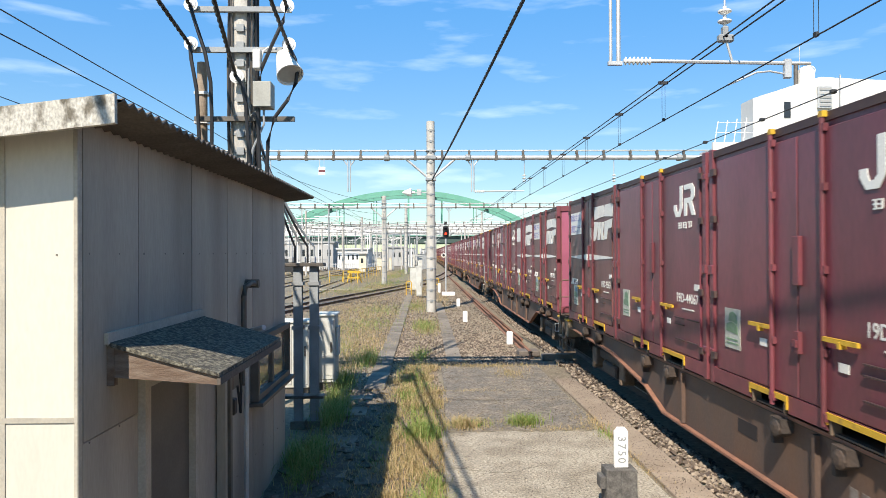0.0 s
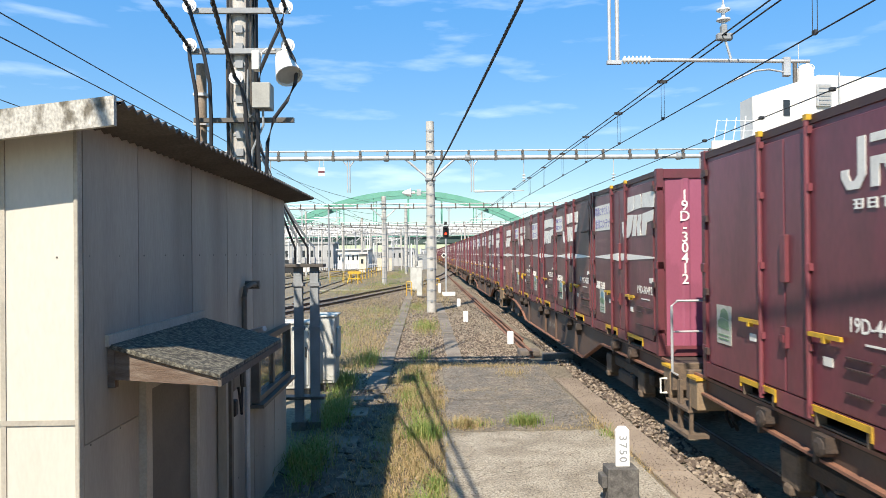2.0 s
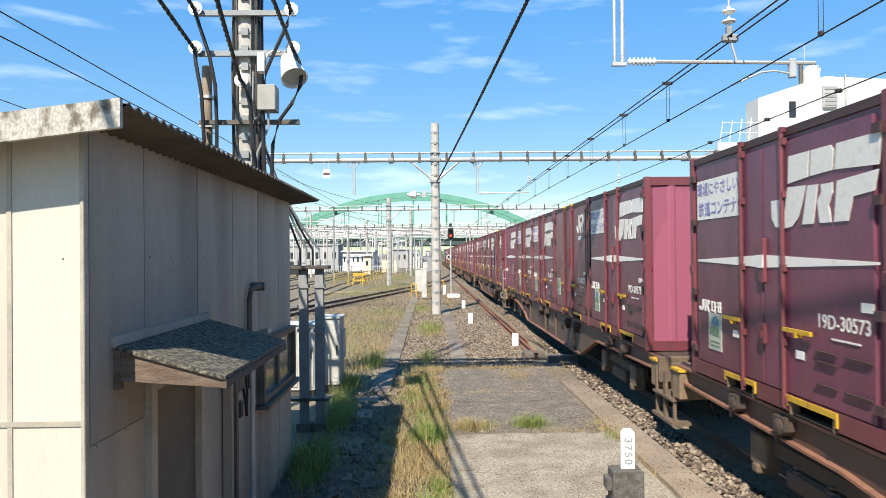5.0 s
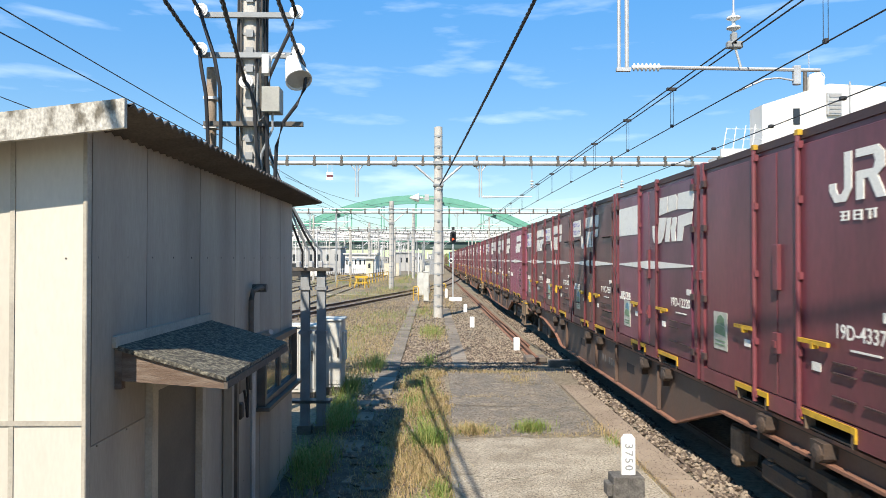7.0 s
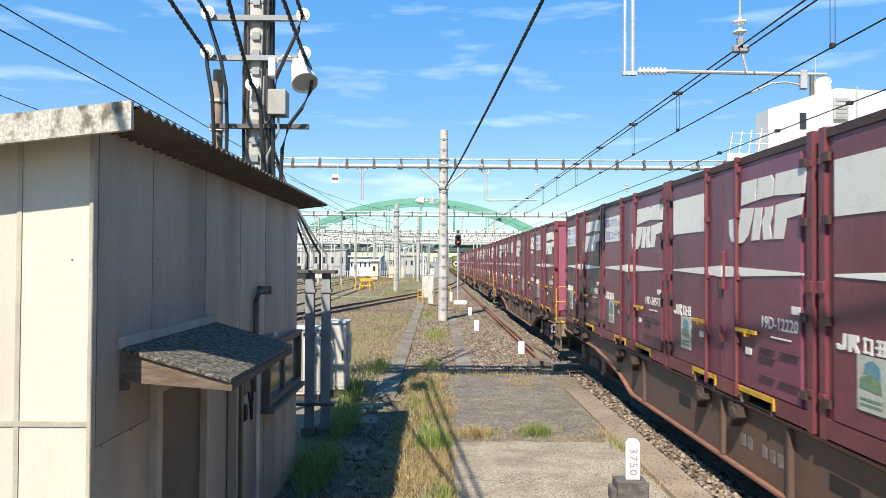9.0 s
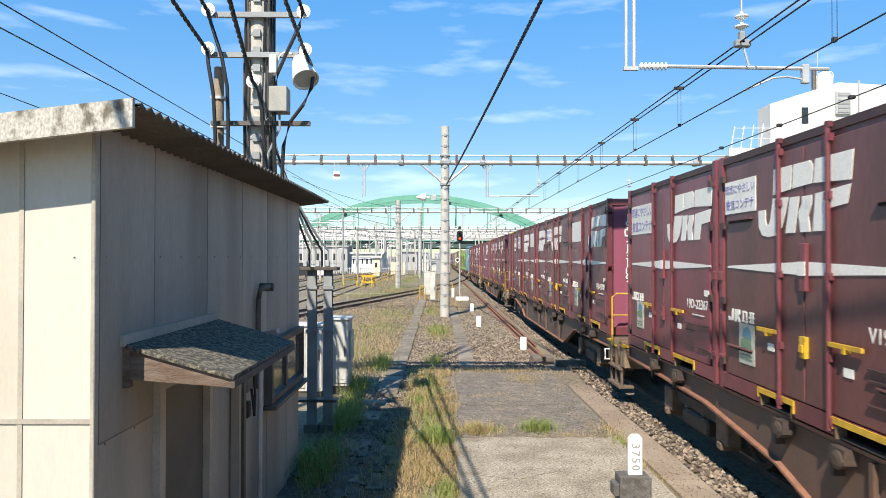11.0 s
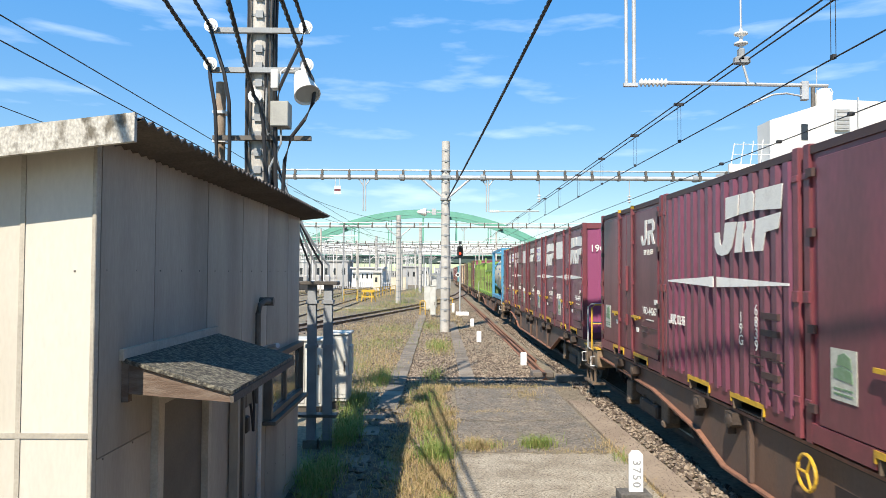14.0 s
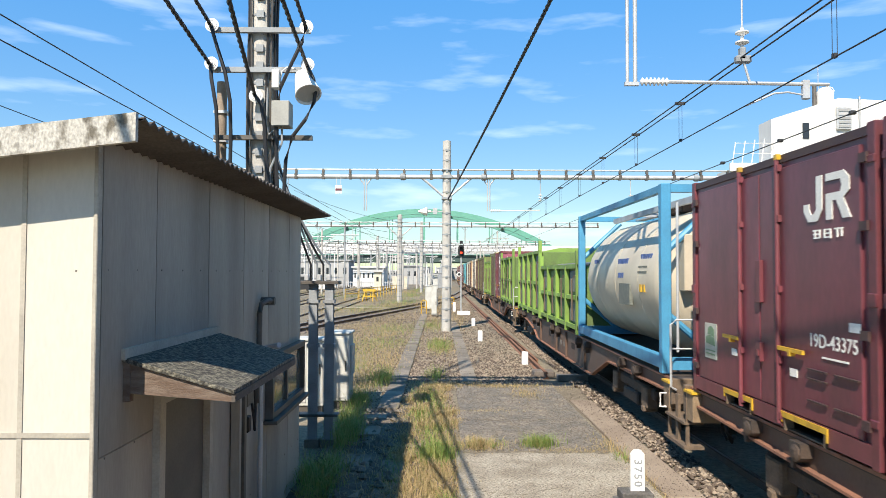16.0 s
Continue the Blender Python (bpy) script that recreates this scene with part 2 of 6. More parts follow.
def logo_small():
    """A hooked bar beside a looped bar."""
    bm = bmesh.new()
    for outline in ([(0.728, 1.925), (0.748, 1.83), (0.788, 1.83), (0.808, 1.92), (0.808, 2.20), (0.783, 2.20), (0.783, 1.93), (0.771, 1.89), (0.761, 1.89), (0.753, 1.94), (0.753, 1.98), (0.728, 1.98)],
                    [(0.823, 1.83), (0.848, 1.83), (0.848, 1.98), (0.863, 1.98), (0.888, 1.83), (0.918, 1.83), (0.891, 1.99), (0.913, 2.04), (0.913, 2.14), (0.893, 2.20), (0.823, 2.20), (0.823, 2.14), (0.879, 2.14), (0.885, 2.09), (0.879, 2.04), (0.823, 2.04)]):
        flat(bm, outline, SX - 0.014)
    return bm


def glyph_bars(bm, f, width, z, tall, seed, x):
    """One character too small to read: a few upright and level strokes."""
    r = random.Random(seed)
    for q in range(3):
        if r.random() < 0.85:
            flat(bm, rect(f + width * r.uniform(0, 0.15), f + width * r.uniform(0.8, 1.0), z + tall * (0.08 + 0.36 * q), z + tall * (0.22 + 0.36 * q)), x)
    for u in (r.uniform(0.1, 0.35), r.uniform(0.6, 0.8)):
        flat(bm, rect(f + width * u, f + width * (u + 0.16), z + tall * r.uniform(0, 0.2), z + tall * r.uniform(0.8, 1.0)), x - 0.0005)


def make_container(style, plate, paint, end_paint, word, number, label):
    """One 12-foot box. style: logo 'small' or 'wide'; plate: '', 'plain' or 'written'; ribbed and vented variants by name in style."""
    c = thing("freight_container", label, "container", group="containers on the train")
    ribbed, vented, middle = "ribbed" in style, "vented" in style, "middle" in style
    ON_DOOR[0] = 0.0 if ribbed else 0.015
    b = bmesh.new()
    if ribbed:
        ring = []
        first, last, step = (11, 4, 0.0635) if middle else (14, 0, 0.0635)
        for i in range(last, first + 1):
            y = along(0.945 - i * step)
            ring += [(SX + 0.03, y - 0.08), (SX - 0.012, y - 0.05), (SX - 0.012, y + 0.045), (SX + 0.03, y + 0.075)]
        prism(b, [(-SX - 0.03, -LEN / 2 + 0.03), (SX + (0.0 if middle else 0.03), -LEN / 2 + 0.03)] + ring + [(SX + (0.0 if middle else 0.03), LEN / 2 - 0.03), (-SX - 0.03, LEN / 2 - 0.03)], "z", 0.14, TALL - 0.10)
    else:
        box(b, SX + 0.03, -SX - 0.03, -LEN / 2 + 0.03, LEN / 2 - 0.03, 0.12, TALL - 0.05)
    part("body", b, paint, c)
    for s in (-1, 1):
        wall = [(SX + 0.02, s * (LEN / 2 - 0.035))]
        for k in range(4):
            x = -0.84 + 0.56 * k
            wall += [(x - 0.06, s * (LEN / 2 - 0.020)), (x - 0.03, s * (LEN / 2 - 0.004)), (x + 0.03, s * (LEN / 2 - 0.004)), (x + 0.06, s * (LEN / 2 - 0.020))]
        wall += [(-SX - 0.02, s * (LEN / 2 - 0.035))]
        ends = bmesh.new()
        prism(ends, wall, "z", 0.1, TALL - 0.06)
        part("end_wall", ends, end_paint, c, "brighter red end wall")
    post_mesh = None
    for x in (SX + 0.045, -SX - 0.045):
        for y in (-LEN / 2 + 0.05, LEN / 2 - 0.05):
            if post_mesh is None:
                p = part("corner_post", boxes((-0.045, 0.045, -0.05, 0.05, 0, TALL), (-0.06, 0.06, -0.05, 0.05, 1.16, 1.26), (-0.055, 0.055, -0.05, 0.05, 2.2, 2.26), (-0.055, 0.055, -0.05, 0.05, 0.3, 0.36)), POSTRED, c, bevel=0.006)
                post_mesh = p.data
            else:
                p = new("corner_post", post_mesh)
                p.parent = c
            p.location = (x, y, 0)
    part("top_rail", boxes((SX + 0.01, SX + 0.07, -LEN / 2 + 0.1, LEN / 2 - 0.1, TALL - 0.09, TALL - 0.02), (-SX - 0.07, -SX - 0.01, -LEN / 2 + 0.1, LEN / 2 - 0.1, TALL - 0.13, TALL - 0.02),
                           (SX + 0.04, -SX - 0.04, -LEN / 2 + 0.06, LEN / 2 - 0.06, TALL - 0.05, TALL - 0.015)), DARKTRIM, c)
    for y in (-LEN / 2, LEN / 2 - 0.06):
        part("end_header", boxes((SX + 0.09, -SX - 0.09, y, y + 0.06, TALL - 0.13, TALL - 0.005)), POSTRED, c, bevel=0.005)
        part("end_sill", boxes((SX + 0.09, -SX - 0.09, y, y + 0.06, 0.0, 0.14)), POSTRED, c)
    for f0, f1, z in ((0.025, 0.26, 0.02), (0.26, 0.45, 0.13), (0.45, 0.61, 0.02), (0.61, 0.82, 0.13), (0.82, 0.975, 0.02)):
        part("bottom_rail", boxes((SX + 0.002, SX + 0.09, along(f1), along(f0), z, 0.17)), POSTRED, c)
    part("bottom_rail", boxes((-SX - 0.09, -SX, -LEN / 2 + 0.1, LEN / 2 - 0.1, 0.02, 0.17)), POSTRED, c)
    for f0, f1 in ((0.26, 0.45), (0.61, 0.82)):
        part("fork_pocket_edge", boxes((SX - 0.014, SX, along(f1), along(f0), 0.115, 0.165), (SX - 0.014, SX + 0.03, along(f0) - 0.02, along(f0), 0.07, 0.115), (SX - 0.014, SX + 0.03, along(f1), along(f1) + 0.02, 0.05, 0.115)), YELLOW, c, "chipped yellow fork pocket edge")
        part("fork_pocket", boxes((SX - 0.006, SX + 0.08, along(f0) - 0.065, along(f0) - 0.045, 0.0, 0.115), (SX - 0.006, SX + 0.08, along(f1) + 0.045, along(f1) + 0.065, 0.0, 0.115), (SX + 0.03, SX + 0.08, along(f1) + 0.065, along(f0) - 0.065, 0.0, 0.015)), SPRINGTAN, c)
    if not ribbed:
        for f0, f1 in ((0.055, 0.492), (0.498, 0.945)):
            part("door", boxes((SX + 0.006, SX + 0.035, along(f1), along(f0), 0.18, TALL - 0.14)), paint, c, bevel=0.006)
        for f in (0.385, 0.607):
            r = bmesh.new()
            tube(r, [(SX - 0.018, along(f), 0.05), (SX - 0.018, along(f), TALL - 0.06)], 0.022, 8)
            for z in (0.12, 0.62, 1.26, 1.9, 2.36):
                box(r, SX - 0.03, SX + 0.012, along(f) - 0.04, along(f) + 0.04, z - 0.03, z + 0.03)
            part("lock_rod", r, POSTRED, c)
        for f0, f1 in ((0.275, 0.385), (0.615, 0.735)):
            part("door_handle", boxes((SX - 0.045, SX - 0.02, along(f1), along(f0), 0.715, 0.75), (SX - 0.05, SX - 0.0, along((f0 + f1) / 2) - 0.02, along((f0 + f1) / 2) + 0.02, 0.68, 0.73)), YELLOW, c, "yellow door handle")
        part("latch_plate", boxes((SX - 0.03, SX + 0.01, along(0.515), along(0.488), 1.12, 1.53)), POSTRED, c, bevel=0.006)
        part("padlock_hasp", boxes((SX - 0.03, SX + 0.01, along(0.512), along(0.488), 0.56, 0.74), (SX - 0.045, SX, along(0.508), along(0.492), 0.61, 0.67)), YELLOW if vented else POSTRED, c)
        hinge = None
        for f in (0.035, 0.965):
            for z in (0.3, 0.95, 1.75, 2.25):
                if hinge is None:
                    ob = part("hinge", boxes((-0.022, 0.01, -0.05, 0.05, -0.035, 0.035)), DARKTRIM, c)
                    hinge = ob.data
                else:
                    ob = new("hinge", hinge)
                    ob.parent = c
                ob.location = (SX, along(f), z)
    if vented or middle:
        for f0, f1 in ((0.075, 0.225), (0.775, 0.945)):
            for z in (0.46, 1.77):
                part("vent_louvre", boxes((SX - 0.006, SX + 0.008, along(f1), along(f0), z, z + 0.022)), BLACKGAP, c, "dark vent slot")
                part("vent_hood", boxes((SX - 0.03, SX + 0.008, along(f1) - 0.01, along(f0) + 0.01, z + 0.022, z + 0.036)), paint, c)
    if "wide" in style:
        part("logo", logo_wide(0.72 if "mid" in style.split() else 1.0, -0.28 if vented else -0.23 if middle else -0.04 if ribbed else 0.0), WHITEMARK, c, "white slanted letter-like logo blocks")
        s = bmesh.new()
        if "bare" not in style:
            flat(s, [(0.065, 1.302), (0.485, 1.258), (0.485, 1.372), (0.065, 1.322)], SX - 0.013)
            flat(s, [(0.485, 1.255), (0.518, 1.255), (0.518, 1.375), (0.485, 1.375)], SX - 0.050)
            flat(s, [(0.518, 1.258), (0.962, 1.302), (0.962, 1.322), (0.518, 1.372)], SX - 0.013)
            part("stripe", s, WHITEMARK, c, "white tapering stripe")
    else:
        part("logo", logo_small(), WHITEMARK, c, "small white angular logo")
        w = bmesh.new()
        for k in range(3):
            glyph_bars(w, 0.765 + k * 0.044, 0.036, 1.68, 0.085, k, SX - 0.014)
        tagged(part("owner_mark", w, WHITEMARK, c), kind="stuff")
    if plate:
        w = bmesh.new()
        flat(w, rect(0.048, 0.248, 1.87, 2.21) if vented else rect(0.064, 0.366, 1.77, 2.21), SX - 0.012)
        part("notice_plate", w, WHITEMARK, c, "white rectangular notice")
        if plate == "written":
            lettering("notice_writing", "環境にやさしい", 0.104 if vented else 0.158, GREYMARK, c, pose(SX - 0.003, along(0.148 if vented else 0.215), 2.115 if vented else 2.095, 90, 0, -90), "faded violet characters")
            lettering("notice_writing", "鉄道コンテナ", 0.114 if vented else 0.172, GREYMARK, c, pose(SX - 0.003, along(0.148 if vented else 0.215), 1.955 if vented else 1.875, 90, 0, -90), "faded violet characters")
    if "wide" in style:
        w = bmesh.new()
        for k in range(2):
            glyph_bars(w, 0.158 + k * 0.044, 0.038, 0.745, 0.13, k + 5, SX - 0.014)
        flat(w, [(0.068, 0.79), (0.072, 0.75), (0.088, 0.745), (0.102, 0.755), (0.105, 0.875), (0.094, 0.875), (0.092, 0.775), (0.078, 0.79)], SX - 0.014)
        flat(w, [(0.112, 0.745), (0.123, 0.745), (0.126, 0.80), (0.138, 0.745), (0.151, 0.745), (0.139, 0.81), (0.149, 0.83), (0.147, 0.875), (0.112, 0.875)], SX - 0.014)
        tagged(part("owner_mark", w, WHITEMARK, c), kind="stuff")
    for f0, f1, z0, z1 in () if ribbed else ((0.905, 0.945, 0.96, 1.03), (0.80, 0.90, 0.715, 0.73), (0.315, 0.35, 0.54, 0.61), (0.655, 0.69, 0.50, 0.57)):
        w = bmesh.new()
        flat(w, rect(f0, f1, z0, z1), SX - 0.014)
        part("data_plate", w, WHITEMARK, c)
    for f0, f1, z in ((0.74, 0.82, 0.34), (0.74, 0.82, 0.52), (0.85, 0.94, 0.34), (0.85, 0.94, 0.60), (0.74, 0.82, 0.60)):
        part("pressed_line", boxes((SX - 0.018, SX + 0.004, along(f1), along(f0), z, z + 0.012)), DARKTRIM, c)
    if not ribbed:
        for f in (0.385, 0.607):
            part("rod_cap", boxes((SX - 0.032, SX + 0.01, along(f) - 0.028, along(f) + 0.028, TALL - 0.06, TALL - 0.012)), YELLOW if "capped" in style else POSTRED, c)
    if ribbed:
        f = 0.81 if middle else 0.69
        for k, letter in enumerate(word):
            col, row = divmod(k, 4) if middle else ((0, k) if k < 3 else (1, k - 3))
            lettering("serial_number", letter, 0.15, WHITEMARK, c, pose(SX - 0.018, along(f + (0.06 if middle else 0.095) * col), 1.08 - 0.115 * row - (0 if middle else 0.12 - 0.09 * col), 90, 0, -90))
        if not middle:
            for z in (0.42, 0.62, 0.82, 0.98):
                part("step_recess", boxes((SX - 0.018, SX + 0.02, along(0.90), along(0.81), z, z + 0.06)), DARKTRIM, c)
    elif word:
        lettering("serial_number", word, 0.157, WHITEMARK, c, pose(SX + 0.003, along(0.838), 0.845, 90, 0, -90))
    else:
        w = bmesh.new()
        for k in range(9):
            if k != 3:
                flat(w, rect(0.745 + k * 0.024, 0.762 + k * 0.024, 0.79, 0.90), SX - 0.014)
        tagged(part("serial_number", w, WHITEMARK, c), kind="stuff")
    if ribbed:
        return finish_end(c, number)
    w = bmesh.new()
    df, dz = (0.035, -0.09) if "wide" in style else (0.0, 0.0)
    flat(w, rect(0.108 + df, 0.203 + df, 0.43 + dz, 0.83 + dz), SX - 0.013)
    st = part("sticker", w, CREAMSTICK, c, "pale sticker with a green and blue picture")
    w = bmesh.new()
    flat(w, [(0.118 + df, 0.60 + dz), (0.19 + df, 0.58 + dz), (0.185 + df, 0.67 + dz), (0.15 + df, 0.70 + dz), (0.12 + df, 0.67 + dz)], SX - 0.017)
    part("sticker_picture", w, GREENSTICK, st)
    w = bmesh.new()
    flat(w, [(0.13 + df, 0.70 + dz), (0.15 + df, 0.705 + dz), (0.187 + df, 0.68 + dz), (0.182 + df, 0.77 + dz), (0.16 + df, 0.805 + dz), (0.138 + df, 0.78 + dz)], SX - 0.0165)
    part("sticker_picture", w, BLUESTICK if "wide" in style else GREENSTICK, st)
    w = bmesh.new()
    for k in range(2):
        flat(w, rect(0.12 + df, 0.19 + df, 0.475 + k * 0.04 + dz, 0.49 + k * 0.04 + dz), SX - 0.017)
    part("sticker_writing", w, GREENSTICK, st)
    return finish_end(c, number)


def finish_end(c, number):
    """The number down the end wall that faces the camera."""
    if "-5" in number and number.startswith("19G"):
        lettering("end_number", number, 0.21, WHITEMARK, c, pose(-0.70, -LEN / 2 - 0.006, 1.94, 90, 0, 0))
    elif number:
        for k, letter in enumerate(number):
            lettering("end_number", letter, 0.19, WHITEMARK, c, pose(-0.86, -LEN / 2 - 0.006, 2.14 - k * 0.140, 90, 0, 0))
    b = bmesh.new()
    for z in (0.75, 1.15):
        box(b, 1.02, 1.12, -LEN / 2 - 0.012, -LEN / 2 - 0.004, z, z + 0.08)
    part("end_plate", b, WHITEMARK, c, "small white data plate")
    return c


WHEEL_R = 0.43


def wheelset_bm():
    """Two wheels pressed on one axle, about the origin."""
    bm = bmesh.new()
    for x in (-0.56, 0.56):
        s = 1 if x < 0 else -1
        turned(bm, [(0.10, x - 0.09), (0.14, x - 0.06), (0.34, x - 0.03), (0.36, x - 0.065), (WHEEL_R, x - 0.06), (WHEEL_R + (0.03 if s > 0 else 0.0), x + 0.05), (WHEEL_R + (0.0 if s > 0 else 0.03), x + 0.07), (0.36, x + 0.065), (0.34, x + 0.03), (0.14, x + 0.06), (0.10, x + 0.09)], n=20, axis="x")
    tube(bm, [(-0.95, 0, 0), (0.95, 0, 0)], 0.075, 10)
    for q in range(4):
        box(bm, -0.665, -0.655, 0.16 * math.cos(q * 1.571) - 0.03, 0.16 * math.cos(q * 1.571) + 0.03, 0.16 * math.sin(q * 1.571) - 0.03, 0.16 * math.sin(q * 1.571) + 0.03)
    return bm


def make_wagon(rails):
    """rails: paint of the hand rail at the near and at the far end, or None. Low flat wagon for five boxes: deck, fish-bellied side sills, two bogies, couplers, steps and hand rails."""
    w = thing("flat_wagon", "grimy brown steel flat wagon with rust-edged side sills", "freight wagon", group="wagons of the train")
    near, far = -0.42, 19.33
    sill_outline = [(near, 0.97), (near, 0.80), (3.4, 0.76), (4.9, 0.30), (13.1, 0.30), (13.9, 0.52), (15.7, 0.72), (far, 0.80), (far, 0.97)]
    for x in (-1.13, 1.13):
        b = bmesh.new()
        prism(b, sill_outline, "x", x - 0.012, x + 0.012)
        part("side_sill", b, SOLE, w, "dirty brown side sill")
        b = bmesh.new()
        edge = [(near, 0.80), (3.4, 0.76), (4.9, 0.30), (13.1, 0.30), (13.9, 0.52), (15.7, 0.72), (far, 0.80)]
        for (y0, z0), (y1, z1) in zip(edge, edge[1:]):
            prism(b, [(y0, z0 - 0.025), (y1, z1 - 0.025), (y1, z1), (y0, z0)], "x", x - (0.075 if x < 0 else 0.02), x + (0.02 if x < 0 else 0.075))
        part("sill_flange", b, RUSTEDGE, w, "rust-red lower flange")
    for y in (10.5, 6.9):
        part("sill_slot", boxes((-1.146, -1.13, y, y + 0.42, 0.58, 0.72)), BLACKGAP, w, "dark slot through the side sill")
    for y in (5.6, 7.9, 9.4, 12.4):
        part("sill_rib", boxes((-1.19, -1.142, y, y + 0.05, 0.31, 0.92)), SOLE, w)
    b = bmesh.new()
    for k in range(7):
        if k != 2:
            box(b, -1.146, -1.13, 8.9 - k * 0.16, 9.0 - k * 0.16, 0.52, 0.64)
    tagged(part("wagon_mark", b, GREYSTENCIL, w, "worn grey stencil marks"), kind="stuff")
    part("edge_strip", boxes((-1.19, -1.16, near, far, 0.955, 0.985)), RUSTEDGE, w, "rusty deck edge")
    part("deck", boxes((-1.16, 1.16, near, far, 0.93, 0.985), (-1.0, 1.0, near + 0.3, far - 0.3, 0.84, 0.93), (-0.2, 0.2, near, far, 0.5, 0.9)), UNDER, w)
    lock = None
    for i in range(5):
        for f in (0.36, 0.62):
            if lock is None:
                k = boxes((-1.26, -1.13, -0.10, 0.10, 0.83, 0.95), (-1.23, -1.12, 0.09, 0.14, 0.70, 0.93))
                turned(k, [(0.04, -1.29), (0.075, -1.275), (0.075, -1.16), (0.04, -1.14)], (0, -0.02, 0.86), 10, "x")
                ob = part("container_lock", k, UNDER, w)
                lock = ob.data
            else:
                ob = new("container_lock", lock)
                ob.parent = w
            ob.location = (0, i * (LEN + GAP) + LEN * f, 0)
    for yc in (2.3, 16.4):
        bg = part("bogie", boxes((-1.02, -0.90, yc - 1.28, yc + 1.28, 0.42, 0.60), (0.90, 1.02, yc - 1.28, yc + 1.28, 0.42, 0.60), (-1.0, 1.0, yc - 0.22, yc + 0.22, 0.36, 0.66),
                                 (-1.06, -0.88, yc - 0.45, yc + 0.45, 0.22, 0.42), (0.88, 1.06, yc - 0.45, yc + 0.45, 0.22, 0.42)), UNDER, w, bevel=0.03)
        for dy in (-0.95, 0.95):
            ob = part("wheelset", wheelset_bm(), UNDER, bg, "dark steel wheelset with worn treads")
            ob.location = (0, yc + dy, WHEEL_R)
            for s in (-1, 1):
                ob = part("axle_box", boxes((-0.09, 0.09, -0.16, 0.16, -0.17, 0.15), (-0.12, 0.12, -0.07, 0.07, -0.24, -0.14)), SPRINGTAN, bg, bevel=0.02)
                ob.location = (s * 1.0, yc + dy, 0.45)
        for dy in (-0.28, 0.28):
            b = bmesh.new()
            coil = [(-0.99 + 0.06 * math.cos(q * 0.9), yc + dy + 0.06 * math.sin(q * 0.9), 0.24 + q * 0.0068) for q in range(36)]
            tube(b, coil, 0.014, 5)
            part("spring", b, SPRINGTAN, bg)
        part("brake_shoe", boxes((-0.72, -0.58, yc - 0.46, yc - 0.38, 0.25, 0.62), (-0.72, -0.58, yc + 0.38, yc + 0.46, 0.25, 0.62)), SPRINGTAN, bg)
    part("brake_gear", boxes((-0.55, 0.5, 7.2, 8.6, 0.42, 0.78), (-0.9, -0.3, 10.4, 11.3, 0.45, 0.8)), UNDER, w, bevel=0.03)
    for s, ye in ((-1, near), (1, far)):
        part("coupler", boxes((-0.12, 0.12, min(ye, ye + s * 0.33), max(ye, ye + s * 0.33), 0.72, 0.98), (-0.2, 0.2, ye + s * 0.24 - 0.09, ye + s * 0.24 + 0.09, 0.66, 1.02)), UNDER, w, bevel=0.03)
        part("end_beam", boxes((-1.25, 1.25, ye - 0.04 + s * 0.06, ye + 0.04 + s * 0.06, 0.66, 1.0)), SPRINGTAN, w, bevel=0.01)
        part("end_box", boxes((-1.25, -0.90, ye - s * 0.12 - 0.13, ye - s * 0.12 + 0.13, 0.58, 0.92)), TANBOX, w, "tan steel end box", bevel=0.012)
        part("box_lip", boxes((-1.27, -0.88, ye - s * 0.12 - 0.15, ye - s * 0.12 + 0.15, 0.925, 0.955)), YELLOW, w, "yellow painted lip")
        b = bmesh.new()
        tube(b, [(-0.62, ye + s * 0.1, 0.78), (-0.66, ye + s * 0.3, 0.62), (-0.64, ye + s * 0.42, 0.36), (-0.58, ye + s * 0.40, 0.24), (-0.52, ye + s * 0.30, 0.30)], 0.022, 8)
        part("brake_hose", b, BLACKGAP, w, "black rubber brake hose", smooth=True)
        y = ye + s * 0.14
        b = bmesh.new()
        for dy in (-0.16, 0.16):
            box(b, -1.26, -1.22, y + dy - 0.018, y + dy + 0.018, 0.24, 0.84)
        box(b, -1.30, -1.05, y - 0.22, y + 0.22, 0.22, 0.26)
        box(b, -1.29, -1.05, y - 0.2, y + 0.2, 0.52, 0.55)
        part("step", b, SPRINGTAN, w, "rusty hanging footstep")
        paint = rails[0] if s < 0 else rails[1]
        if paint is None:
            continue
        b = bmesh.new()
        tube(b, [(-1.2, y, 0.86), (-1.27, y, 0.9), (-1.27, y, 1.72), (-1.2, y, 1.78), (-0.72, y, 1.78), (-0.66, y, 1.72), (-0.66, y, 0.9)], 0.017, 6)
        tube(b, [(-1.27, y, 1.4), (-0.66, y, 1.4)], 0.013, 6)
        part("hand_rail", b, paint, w, "bent tube hand rail")
        b = bmesh.new()
        tube(b, [(-1.26, ye - s * 0.1, 0.78), (-1.34, ye - s * 0.1, 0.78), (-1.34, ye - s * 0.1, 0.60), (-1.26, ye - s * 0.1, 0.60)], 0.016, 6)
        part("grab_iron", b, WHITEROD, w, "white hooked grab iron")
    return w


def place(master, used, y, z=0.0):
    """Puts the first use of a thing, or a copy of it, at a place along the train."""
    m = pose(TRACK_X, y, z)
    if master in used:
        ob = copy_thing(master, m)
    else:
        ob = master
        ob.matrix_basis = m
        used.append(master)
    MOVING.append((ob, y, z))
    return ob


